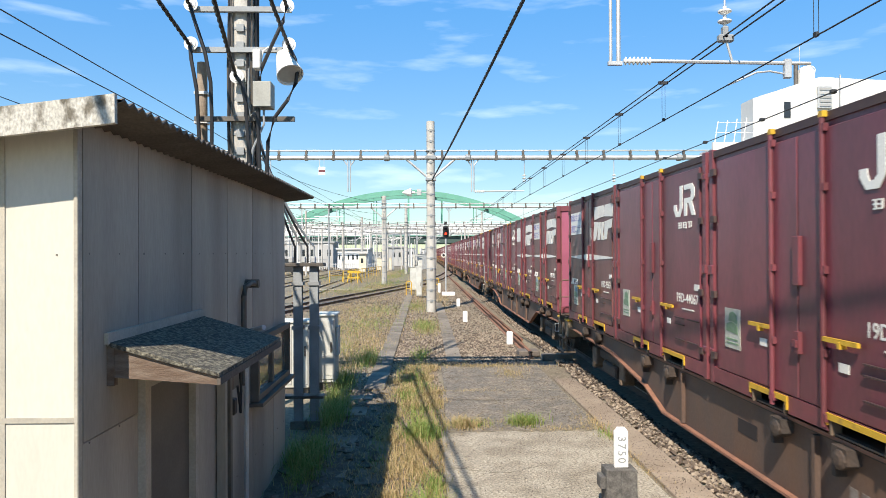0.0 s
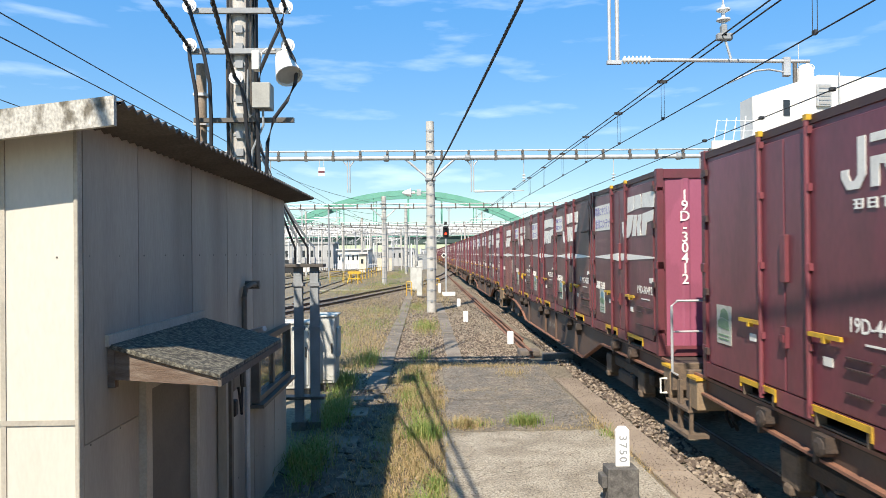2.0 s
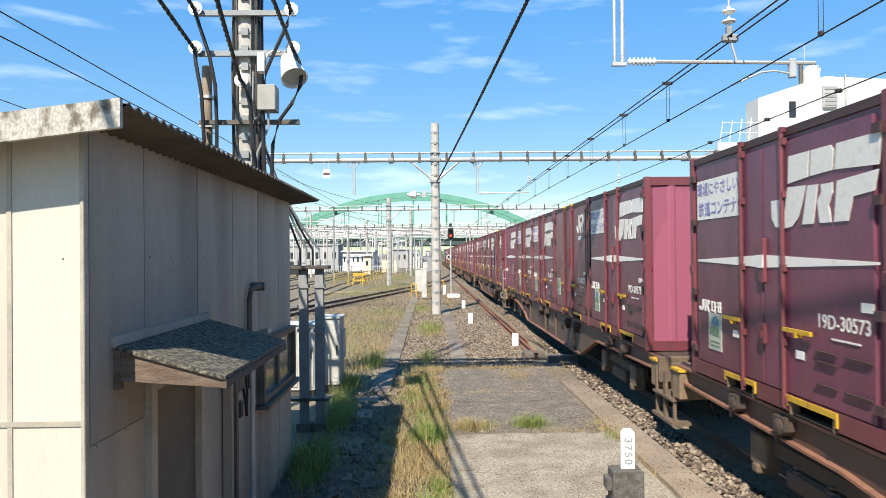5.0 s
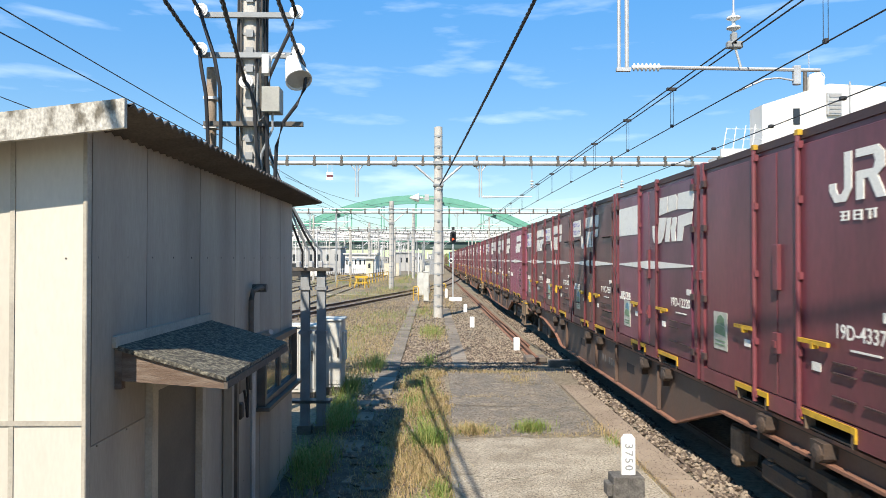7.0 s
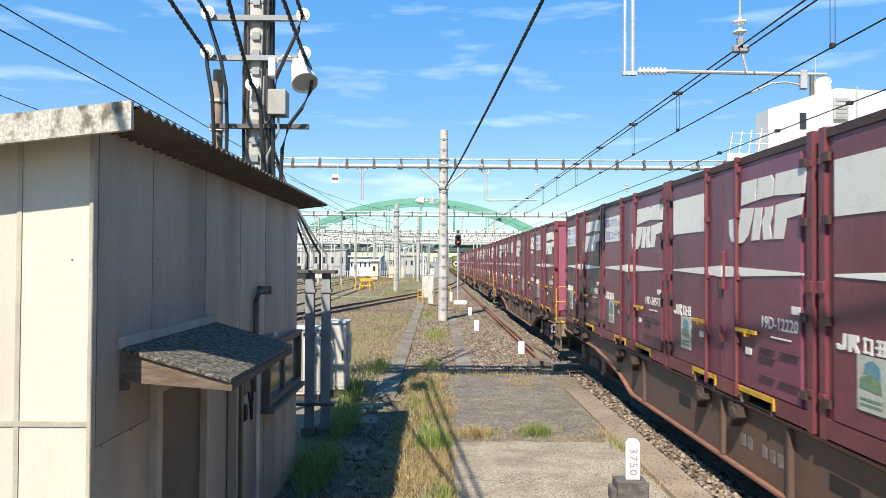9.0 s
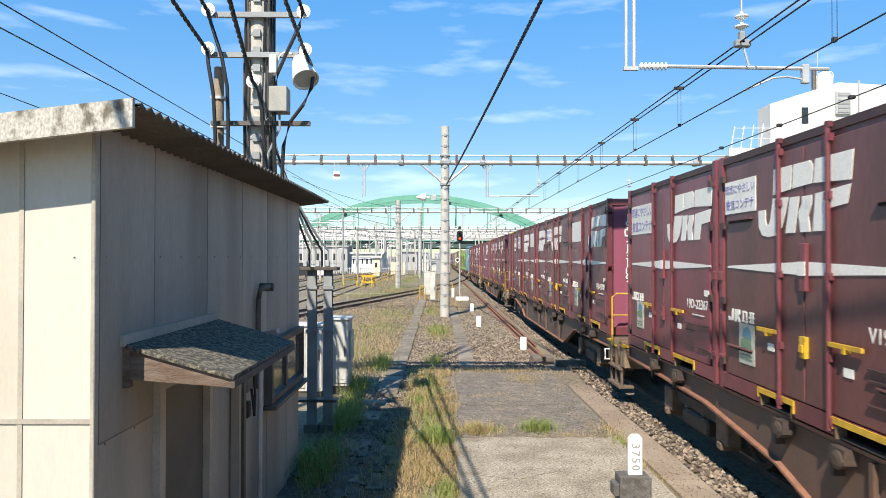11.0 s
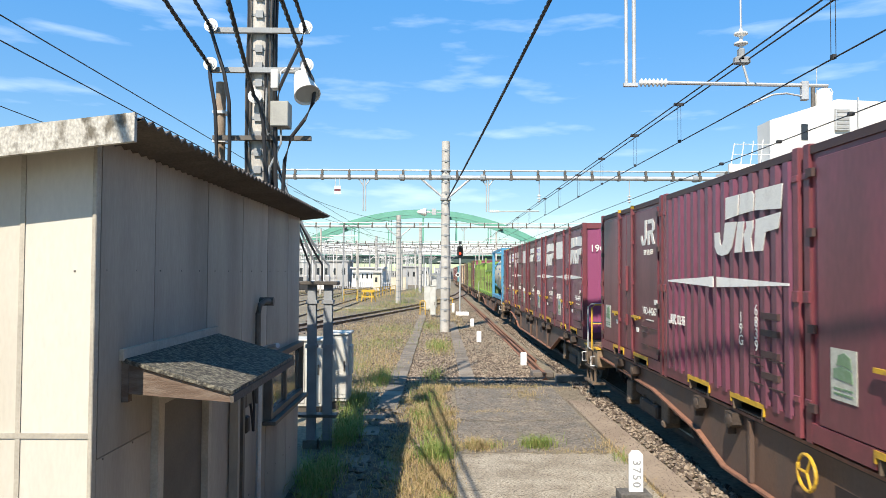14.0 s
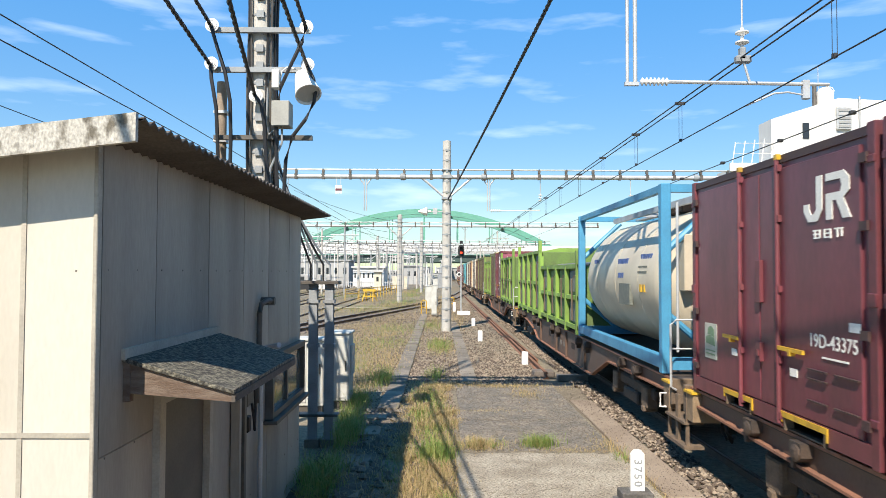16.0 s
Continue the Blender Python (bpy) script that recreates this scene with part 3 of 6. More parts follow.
def build_train():
    used = []
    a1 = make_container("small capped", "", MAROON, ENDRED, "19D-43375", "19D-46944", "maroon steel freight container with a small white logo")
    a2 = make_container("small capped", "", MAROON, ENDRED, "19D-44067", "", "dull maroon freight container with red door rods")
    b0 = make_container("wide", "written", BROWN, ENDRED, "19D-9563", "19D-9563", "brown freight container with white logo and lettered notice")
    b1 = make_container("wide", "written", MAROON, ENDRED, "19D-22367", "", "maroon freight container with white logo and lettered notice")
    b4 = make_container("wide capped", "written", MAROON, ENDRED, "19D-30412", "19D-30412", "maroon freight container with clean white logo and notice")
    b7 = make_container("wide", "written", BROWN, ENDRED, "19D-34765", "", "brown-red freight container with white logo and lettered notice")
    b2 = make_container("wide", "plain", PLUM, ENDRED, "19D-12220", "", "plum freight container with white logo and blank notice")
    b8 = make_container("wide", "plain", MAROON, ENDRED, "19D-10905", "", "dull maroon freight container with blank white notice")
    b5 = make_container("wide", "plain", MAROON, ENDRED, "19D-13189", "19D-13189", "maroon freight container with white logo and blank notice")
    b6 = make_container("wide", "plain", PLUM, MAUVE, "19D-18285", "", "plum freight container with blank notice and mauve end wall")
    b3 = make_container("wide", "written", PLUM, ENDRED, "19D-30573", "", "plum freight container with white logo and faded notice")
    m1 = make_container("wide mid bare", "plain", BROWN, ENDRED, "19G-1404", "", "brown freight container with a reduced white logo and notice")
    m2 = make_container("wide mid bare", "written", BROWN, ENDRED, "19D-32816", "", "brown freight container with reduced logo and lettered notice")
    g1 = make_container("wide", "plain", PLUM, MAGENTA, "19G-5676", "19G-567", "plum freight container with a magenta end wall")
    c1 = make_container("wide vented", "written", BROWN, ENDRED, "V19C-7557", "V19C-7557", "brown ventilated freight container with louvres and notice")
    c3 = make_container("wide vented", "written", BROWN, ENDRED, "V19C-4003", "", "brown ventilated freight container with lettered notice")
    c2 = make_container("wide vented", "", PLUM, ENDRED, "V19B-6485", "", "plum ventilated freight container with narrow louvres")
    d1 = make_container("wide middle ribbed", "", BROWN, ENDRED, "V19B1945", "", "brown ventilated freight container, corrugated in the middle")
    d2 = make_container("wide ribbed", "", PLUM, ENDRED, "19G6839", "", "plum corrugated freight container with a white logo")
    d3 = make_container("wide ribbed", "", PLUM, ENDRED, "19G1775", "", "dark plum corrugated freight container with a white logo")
    loads = {-1: (b2, a1, a2, a2, b0), 0: (b0, b8, a1, c2, a2), 1: (b4, c3, b1, c3, d1), 2: (b6, b7, m2, b1, b3), 3: (b3, a1, b3, b1, d2),
             4: (a1, b2, c1, c3, b0), 5: (d3, b8, b2, b3, b0), 6: (b1, a2, b2, c1, b1), 7: (b5, c3, b8, b1, a2), 8: (c1, c3, a1, d2, a2), 9: (g1, b3, m1, c3, a1)}
    shift = {-1: 0.09, 0: 0.02, 1: 0.08, 2: -0.22, 3: 0.09, 4: 0.17, 5: -0.20, 7: -0.05, 8: -0.12, 9: 0.18}
    wagon = make_wagon((GALV, None))
    yellow_railed, bare, twin = make_wagon((YELLOW, None)), make_wagon((None, None)), make_wagon((YELLOW, YELLOW))
    dull = make_wagon((SPRINGTAN, None))
    sort = {-1: dull, 0: dull, 2: bare, 3: bare, 5: bare, 6: yellow_railed, 7: yellow_railed, 8: twin}
    for k in sorted(loads):
        y0 = PITCH * k
        w = place(sort.get(k, wagon), used, y0)
        if k == 8:
            bm = bmesh.new()
            rim = [(-1.23, 11.2 + 0.15 * math.cos(q * 0.3142), 0.74 + 0.15 * math.sin(q * 0.3142)) for q in range(21)]
            tube(bm, rim, 0.016, 6)
            for q in (0, 2.094, 4.189):
                tube(bm, [(-1.23, 11.2, 0.74), (-1.23, 11.2 + 0.15 * math.cos(q), 0.74 + 0.15 * math.sin(q))], 0.013, 6)
            part("brake_wheel", bm, YELLOW, w, "yellow spoked brake wheel")
        for i, box_kind in enumerate(loads[k]):
            place(box_kind, used, y0 + shift.get(k, 0.0) + LEN / 2 + i * (LEN + GAP), DECK)
    tail(wagon, used, (a1, a2, b1, b2, c1))


def make_tank():
    """A cream tank in a blue 20-foot frame, origin at its middle."""
    t = thing("tank_container", "cream tank in a blue steel frame", "tank container", group="containers on the train")
    H, L2 = 2.66, 3.03
    for x in (-1.16, 1.16):
        for y in (-L2 + 0.07, L2 - 0.07):
            part("frame_post", boxes((x - 0.07, x + 0.07, y - 0.07, y + 0.07, 0, H)), FRAMEBLUE, t, bevel=0.01)
        part("side_rail", boxes((x - 0.06, x + 0.06, -L2 + 0.14, L2 - 0.14, 0.06, 0.24)), FRAMEBLUE, t, bevel=0.01)
        part("top_rail", boxes((x - 0.05, x + 0.05, -L2 + 0.14, L2 - 0.14, H - 0.11, H - 0.01)), FRAMEBLUE, t)
    for y in (-L2 + 0.07, L2 - 0.07):
        part("end_rail", boxes((-1.09, 1.09, y - 0.06, y + 0.06, H - 0.12, H - 0.01)), FRAMEBLUE, t)
        part("end_rail", boxes((-1.09, 1.09, y - 0.06, y + 0.06, 0.05, 0.22)), FRAMEBLUE, t)
        for s in (-1, 1):
            part("diagonal_brace", bars(([(s * 1.1, y, 1.75), (s * 0.3, y, 2.5)], 0.05)), FRAMEBLUE, t)
            part("diagonal_brace", bars(([(s * 1.1, y, 0.8), (s * 0.4, y, 0.2)], 0.05)), FRAMEBLUE, t)
    bm = bmesh.new()
    turned(bm, [(0.05, -2.97), (0.55, -2.91), (0.95, -2.76), (1.12, -2.5), (1.15, -2.3), (1.15, 2.3), (1.12, 2.5), (0.95, 2.76), (0.55, 2.91), (0.05, 2.97)], (0, 0, 1.28), 32, "y")
    tank = part("tank", bm, TANKCREAM, t, "cream insulated tank shell", smooth=True)
    for y in (-1.5, 0.0, 1.5):
        bm = bmesh.new()
        turned(bm, [(1.148, -0.03), (1.154, -0.025), (1.154, 0.025), (1.148, 0.03)], (0, y, 1.28), 32, "y")
        part("band", bm, TANKCREAM, tank)
    part("walkway", boxes((-0.56, -0.50, -2.5, 2.5, 2.46, 2.56), (0.50, 0.56, -2.5, 2.5, 2.46, 2.56), (-0.08, 0.08, -2.5, 2.5, 2.52, 2.55)), GALV, t)
    for y0, z0, count, w, h in ((1.9, 1.62, 3, 0.10, 0.10), (-0.1, 1.60, 7, 0.07, 0.10), (-0.25, 1.36, 3, 0.09, 0.09), (-1.5, 1.66, 5, 0.09, 0.08), (-1.5, 1.50, 6, 0.06, 0.03), (-1.5, 1.42, 6, 0.06, 0.03)):
        bm = bmesh.new()
        for k in range(count):
            x = -math.sqrt(1.15 ** 2 - (z0 - 1.28) ** 2) - 0.006
            box(bm, x, x + 0.03, y0 - k * w * 1.4 - w, y0 - k * w * 1.4, z0 - h / 2, z0 + h / 2)
        tagged(part("tank_mark", bm, TANKBLUE if h > 0.05 else NETGREY, tank, "small dark marks"), kind="stuff")
    part("notice", boxes((-1.158, -1.10, -1.05, -0.35, 0.86, 1.22)), NETGREY, tank, "grey data plate")
    part("notice", boxes((-1.158, -1.10, -1.72, -1.62, 1.10, 1.22), (-1.158, -1.10, -1.90, -1.80, 1.10, 1.22)), YELLOW, tank, "yellow hazard plates")
    part("manhole", boxes((-0.45, 0.45, -1.6, -0.7, 2.38, 2.52)), UNDER, tank, bevel=0.02)
    for k in range(7):
        part("walkway_bar", boxes((-0.55, 0.55, -2.3 + k * 0.55, -2.24 + k * 0.55, 2.50, 2.56)), GALV, t)
    part("valve_box", boxes((-0.9, -0.4, -L2 + 0.02, -L2 + 0.3, 1.15, 1.95)), TANKCREAM, t, bevel=0.01)
    part("ladder", bars(([(-1.0, -L2 + 0.02, 0.3), (-1.0, -L2 + 0.02, 2.4)], 0.02), ([(-0.7, -L2 + 0.02, 0.3), (-0.7, -L2 + 0.02, 2.4)], 0.02)), GALV, t)
    return t


def make_tub(tall, label):
    """A lime-green 20-foot open tub with uprights and a net cover."""
    t = thing("tub_container", label, "open container", group="containers on the train")
    L2 = 3.0
    part("body", boxes((-1.13, 1.13, -L2, L2, 0.12, tall)), TUBGREEN, t, bevel=0.02)
    for x in (-1.2, 1.2):
        for k in range(5):
            y = -L2 + 0.08 + k * (2 * L2 - 0.16) / 4
            part("upright", boxes((x - 0.05, x + 0.05, y - 0.08, y + 0.08, 0, (tall + 0.35) if k in (0, 4) else tall)), LIMEGREEN, t)
        for z in (0.1, tall * 0.5, tall - 0.05):
            part("rail", boxes((x - 0.035, x + 0.035, -L2, L2, z, z + 0.1)), LIMEGREEN, t)
    for k in range(4):
        y = -L2 + 0.08 + k * (2 * L2 - 0.16) / 4
        for z0, z1 in ((0.24, tall * 0.5 - 0.06), (tall * 0.5 + 0.16, tall - 0.10)):
            part("side_panel", boxes((-1.165, -1.12, y + 0.22, y + 1.24, z0, z1)), NETGREY if k % 3 == 0 else TUBGREEN, t, "dirty pressed side panel", bevel=0.02)
        part("hook", bars(([(-1.26, y + 0.4, 0.3), (-1.27, y + 0.4, tall * 0.8), (-1.2, y + 0.4, tall * 0.86)], 0.018)), SPRINGTAN, t)
    bm = bmesh.new()
    prism(bm, [(-1.2, tall), (-0.6, tall + 0.12), (0.6, tall + 0.12), (1.2, tall)], "y", -L2 + 0.1, L2 - 0.1)
    part("cover", bm, LIMEGREEN if tall > 1.9 else NETGREY, t, "sheet cover")
    return t


def make_plain(paint, length, label):
    t = thing("plain_container", label, "container", group="containers on the train")
    L2 = length / 2
    part("body", boxes((-1.2, 1.2, -L2 + 0.03, L2 - 0.03, 0.05, 2.5)), paint, t, bevel=0.01)
    for x in (-1.21, 1.21):
        for y in (-L2 + 0.07, L2 - 0.07):
            part("corner_post", boxes((x - 0.03, x + 0.03, y - 0.06, y + 0.06, 0, 2.55)), paint, t)
        part("rail", boxes((x - 0.02, x + 0.02, -L2 + 0.13, L2 - 0.13, 2.38, 2.5)), paint, t)
        for k in range(3):
            y = (-0.5 + 0.5 * k) * L2
            part("lock_rod", boxes((x - 0.03, x + 0.03, y - 0.02, y + 0.02, 0.1, 2.35)), DARKTRIM, t)
    return t


def tail(wagon, used, kinds):
    tank = make_tank()
    low, high = make_tub(1.55, "lime-green open tub with a grey net cover"), make_tub(2.05, "lime-green covered tub container")
    olive, tan = make_plain(OLIVE, 3.7, "plain olive steel freight container"), make_plain(TAN, 3.7, "plain tan steel freight container")
    cream, teal = make_plain(CREAM, 6.06, "long cream steel freight container"), make_plain(TEAL, 6.06, "long teal blue freight container")
    rows = {10: ((tank, 2.98), (low, 9.12), (high, 15.3)), 11: ((high, 3.1), (kinds[0], 8.2), (olive, 12.0), (high, 16.5)), 12: ((olive, 1.9), (olive, 5.7), (tan, 9.5), (cream, 15.2)),
            13: ((tan, 2.0), (cream, 7.2), (teal, 14.0)), 14: ((teal, 3.1), (kinds[2], 8.4), (kinds[3], 12.2), (kinds[0], 16.0)), 15: ((kinds[1], 2.0), (kinds[2], 5.8), (cream, 11.0), (kinds[0], 16.2))}
    for k in sorted(rows):
        place(wagon, used, PITCH * k)
        for kind, y in rows[k]:
            place(kind, used, PITCH * k + y, DECK)


def motions():
    for ob, y, z in MOVING:
        walk(ob, [(0.5 * i, pose(TRACK_X, y - s, z)) for i, s in enumerate(RUN)])
    # the wheels of the wagons that come near roll with them
    halves = [0.5 * i for i in range(len(RUN))]
    turns = [(i / FPS, -math.degrees(np.interp(i / FPS, halves, RUN) / WHEEL_R)) for i in range(16 * FPS + 1)]
    for ob, y, z in MOVING:
        if z == 0.0 and y < PITCH * 10.5:
            for w in ob.children_recursive:
                if w.name.startswith("wheelset"):
                    x0, y0, z0 = w.location
                    walk(w, [(t, pose(x0, y0, z0, a)) for t, a in turns])


# ---- materials of the setting ----
GROUND = mat("gravel_ground", (0.175, 0.143, 0.100), 0.95, second=(0.24, 0.21, 0.145), scale=0.45, fine=0.45, fine_scale=16, bump=0.9, bump_scale=22, world_space=True)
SLAB = mat("pale_concrete", (0.37, 0.325, 0.255), 0.9, second=(0.24, 0.205, 0.155), scale=2.2, amount=0.8, fine=0.65, fine_scale=38, bump=1.0, bump_scale=70, world_space=True)
TARMAC = mat("worn_tarmac", (0.165, 0.148, 0.125), 0.92, second=(0.28, 0.235, 0.18), scale=2.6, fine=0.65, fine_scale=24, bump=1.0, bump_scale=70, world_space=True)
SOIL = mat("dark_soil", (0.095, 0.075, 0.056), 0.95, second=(0.16, 0.13, 0.10), scale=2.5, fine=0.5, fine_scale=18, bump=1.0, bump_scale=30, world_space=True)
KERB = mat("stained_concrete", (0.30, 0.235, 0.175), 0.9, second=(0.20, 0.15, 0.11), scale=1.6, fine=0.2, bump=0.4, vary=0.1)
LID = mat("trough_lid_concrete", (0.21, 0.18, 0.145), 0.92, second=(0.11, 0.092, 0.072), scale=3, fine=0.2, bump=0.4, vary=0.22)
CONCRETE = mat("mast_concrete", (0.47, 0.45, 0.41), 0.85, second=(0.30, 0.285, 0.26), scale=2.5, fine=0.15, bump=0.25, stretch=(1, 1, 0.5))
GALV = mat("galvanised_steel", (0.50, 0.51, 0.51), 0.5, 0.35, second=(0.36, 0.36, 0.36), scale=4, fine=0.1)
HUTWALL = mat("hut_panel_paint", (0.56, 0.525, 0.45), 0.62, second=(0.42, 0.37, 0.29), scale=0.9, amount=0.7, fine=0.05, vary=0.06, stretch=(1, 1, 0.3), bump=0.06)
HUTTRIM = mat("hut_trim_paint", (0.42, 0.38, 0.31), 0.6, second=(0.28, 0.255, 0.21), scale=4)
# darker copy of HUTWALL: the side's shade put into its colour, plus soot streaks
HUTSIDE = mat("shade_and_soot_panel_paint", (0.385, 0.345, 0.285), 0.65, second=(0.20, 0.175, 0.145), scale=1.4, amount=0.75, sharp=(0.40, 0.68), fine=0.08, vary=0.12, stretch=(1, 1, 0.22), bump=0.08)
FASCIA = mat("lichen_fascia", (0.44, 0.42, 0.37), 0.9, second=(0.10, 0.085, 0.06), scale=13, amount=0.9, sharp=(0.5, 0.62), fine=0.4, fine_scale=90, bump=0.5, stretch=(1, 1, 0.6))
ROOFING = mat("weathered_roof_sheet", (0.085, 0.070, 0.058), 0.9, second=(0.13, 0.11, 0.09), scale=3, fine=0.2, bump=0.3)
MOSSY = mat("mossy_canopy", (0.040, 0.036, 0.029), 0.85, second=(0.20, 0.185, 0.14), scale=34, amount=0.85, sharp=(0.42, 0.62), fine=0.8, fine_scale=90, bump=0.6, bump_scale=50)
WOOD = mat("grey_timber", (0.115, 0.075, 0.052), 0.85, second=(0.21, 0.165, 0.13), scale=5, fine=0.2, stretch=(1, 6, 6), bump=0.3)
DARKFRAME = mat("dark_aluminium", (0.10, 0.088, 0.075), 0.5, 0.3, second=(0.16, 0.14, 0.12), scale=5)
DOORLEAF = mat("door_leaf", (0.125, 0.115, 0.098), 0.6, second=(0.09, 0.082, 0.070), scale=2)
CABLE = mat("black_cable", (0.016, 0.016, 0.018), 0.55)
WIRE = mat("wire", (0.030, 0.030, 0.032), 0.6)
PORCELAIN = mat("white_porcelain", (0.75, 0.75, 0.73), 0.25)
CABINET = mat("cabinet_paint", (0.52, 0.52, 0.48), 0.55, second=(0.38, 0.37, 0.33), scale=3, fine=0.06)
HSTEEL = mat("grey_painted_steel", (0.27, 0.29, 0.30), 0.6, second=(0.20, 0.20, 0.20), scale=4)
RAIL = mat("rusty_rail", (0.110, 0.060, 0.040), 0.7, second=(0.07, 0.045, 0.035), scale=8, fine=0.25)
RUNNING = mat("running_surface", (0.42, 0.40, 0.38), 0.35, 0.8)
OLDRAIL = mat("orange_rusty_rail", (0.23, 0.105, 0.06), 0.9, second=(0.13, 0.065, 0.042), scale=4, fine=0.25)
SLEEPER = mat("sleeper", (0.145, 0.12, 0.10), 0.9, second=(0.10, 0.08, 0.065), scale=4, fine=0.25, vary=0.2)
WHITE = mat("white_paint", (0.78, 0.77, 0.74), 0.5, second=(0.66, 0.64, 0.6), scale=5)
BLACK = mat("black_paint", (0.020, 0.020, 0.021), 0.5)
POSTGREY = mat("weathered_post", (0.075, 0.07, 0.065), 0.9, second=(0.17, 0.16, 0.145), scale=12, fine=0.3, bump=0.5)
BRIDGEGREEN = mat("bridge_green_paint", (0.115, 0.33, 0.245), 0.55, second=(0.09, 0.27, 0.20), scale=0.3)
GIRDER = mat("girder_dark_green", (0.05, 0.085, 0.075), 0.7, second=(0.035, 0.06, 0.052), scale=0.3)
PALEWALL = mat("pale_render", (0.66, 0.65, 0.62), 0.8, second=(0.56, 0.55, 0.52), scale=0.3)
FARWALL = mat("far_wall", (0.42, 0.42, 0.41), 0.85, second=(0.30, 0.30, 0.30), scale=0.15, vary=0.35)
WINDOWDARK = mat("dark_window", (0.03, 0.035, 0.04), 0.15)
LIMEGREEN = mat("lime_paint", (0.20, 0.33, 0.06), 0.6, second=(0.13, 0.19, 0.06), scale=1.6, vary=0.2)
TUBGREEN = mat("dirty_green_paint", (0.115, 0.19, 0.045), 0.7, second=(0.09, 0.11, 0.05), scale=3, fine=0.25)
NETGREY = mat("grey_net_cover", (0.13, 0.14, 0.12), 0.8, second=(0.20, 0.21, 0.17), scale=8, fine=0.3)
FRAMEBLUE = mat("frame_blue", (0.060, 0.27, 0.44), 0.5, second=(0.05, 0.21, 0.35), scale=3)
TANKCREAM = mat("tank_cream", (0.56, 0.49, 0.37), 0.45, second=(0.42, 0.36, 0.27), scale=1.5, fine=0.05)
TANKBLUE = mat("tank_mark_blue", (0.05, 0.10, 0.28), 0.5)
OLIVE = mat("olive_paint", (0.16, 0.17, 0.06), 0.6)
TAN = mat("tan_paint", (0.40, 0.25, 0.13), 0.6)
TEAL = mat("teal_paint", (0.08, 0.34, 0.38), 0.5)
CREAM = mat("cream_paint", (0.62, 0.56, 0.44), 0.6)


def plain_glass(name, tint):
    m = bpy.data.materials.new(name)
    m.use_nodes = True
    b = m.node_tree.nodes["Principled BSDF"]
    b.inputs["Base Color"].default_value, b.inputs["Roughness"].default_value = (*tint, 1), 0.06
    b.inputs["IOR"].default_value, b.inputs["Transmission Weight"].default_value = 1.5, 0.35
    return m


def glowing(name, colour, strength):
    m = bpy.data.materials.new(name)
    m.use_nodes = True
    b = m.node_tree.nodes["Principled BSDF"]
    b.inputs["Base Color"].default_value = (*colour, 1)
    b.inputs["Emission Color"].default_value, b.inputs["Emission Strength"].default_value = (*colour, 1), strength
    return m


def blades(name, dry, green, share, through_light=0.25):
    """Grass and stones: each blade or stone takes its own tint."""
    m = bpy.data.materials.new(name)
    m.use_nodes = True
    n, l = m.node_tree.nodes, m.node_tree.links
    b = n["Principled BSDF"]
    b.inputs["Roughness"].default_value = 0.7
    rp = n.new("ShaderNodeValToRGB")
    e = rp.color_ramp.elements
    e[0].color, e[1].color = (*dry, 1), (*green, 1)
    e[0].position, e[1].position = max(share - 0.3, 0), min(share + 0.3, 1)
    l.new(n.new("ShaderNodeNewGeometry").outputs["Random Per Island"], rp.inputs[0])
    l.new(rp.outputs[0], b.inputs["Base Color"])
    tr, ad = n.new("ShaderNodeBsdfTranslucent"), n.new("ShaderNodeMixShader")
    ad.inputs[0].default_value = through_light
    l.new(rp.outputs[0], tr.inputs[0])
    l.new(b.outputs[0], ad.inputs[1])
    l.new(tr.outputs[0], ad.inputs[2])
    l.new(ad.outputs[0], n["Material Output"].inputs[0])
    return m


STONE = blades("ballast_stone", (0.080, 0.056, 0.040), (0.30, 0.238, 0.175), 0.60, 0.0)
DARKSTONE = blades("oily_stone", (0.022, 0.017, 0.013), (0.085, 0.064, 0.046), 0.55, 0.0)
PANE = plain_glass("hut_pane", (0.20, 0.19, 0.16))
REDGLOW = glowing("red_signal_light", (1.0, 0.045, 0.02), 3.0)
DRYGRASS = blades("dry_grass", (0.47, 0.34, 0.175), (0.26, 0.23, 0.085), 0.70)
GREENGRASS = blades("green_grass", (0.32, 0.31, 0.10), (0.155, 0.25, 0.05), 0.42)

# ---- ground, tracks, paving ----
GZ = -0.10
tagged(solid("ground", boxes((-1500, 1500, -60, 3000, GZ - 1, GZ)), GROUND), "dusty brown gravel ground with weeds", "ground", kind="structure")
tagged(solid("pavement_1", boxes((0.22, 2.46, 1.0, 9.92, GZ - 0.2, GZ + 0.045)), SLAB, bevel=0.012), "pale worn concrete slab with grit", "pavement", kind="structure")
tagged(solid("pavement_2", boxes((0.30, 2.46, 9.95, 12.9, GZ - 0.2, GZ + 0.030), (0.34, 2.46, 12.93, 15.7, GZ - 0.2, GZ + 0.034)), TARMAC, bevel=0.012), "cracked grey tarmac paving", "pavement", kind="structure")
tagged(solid("pavement_3", boxes((-0.4, 3.0, 15.72, 16.2, GZ - 0.2, GZ + 0.02)), LID, bevel=0.012), "grey concrete edge strip", "pavement", kind="structure")


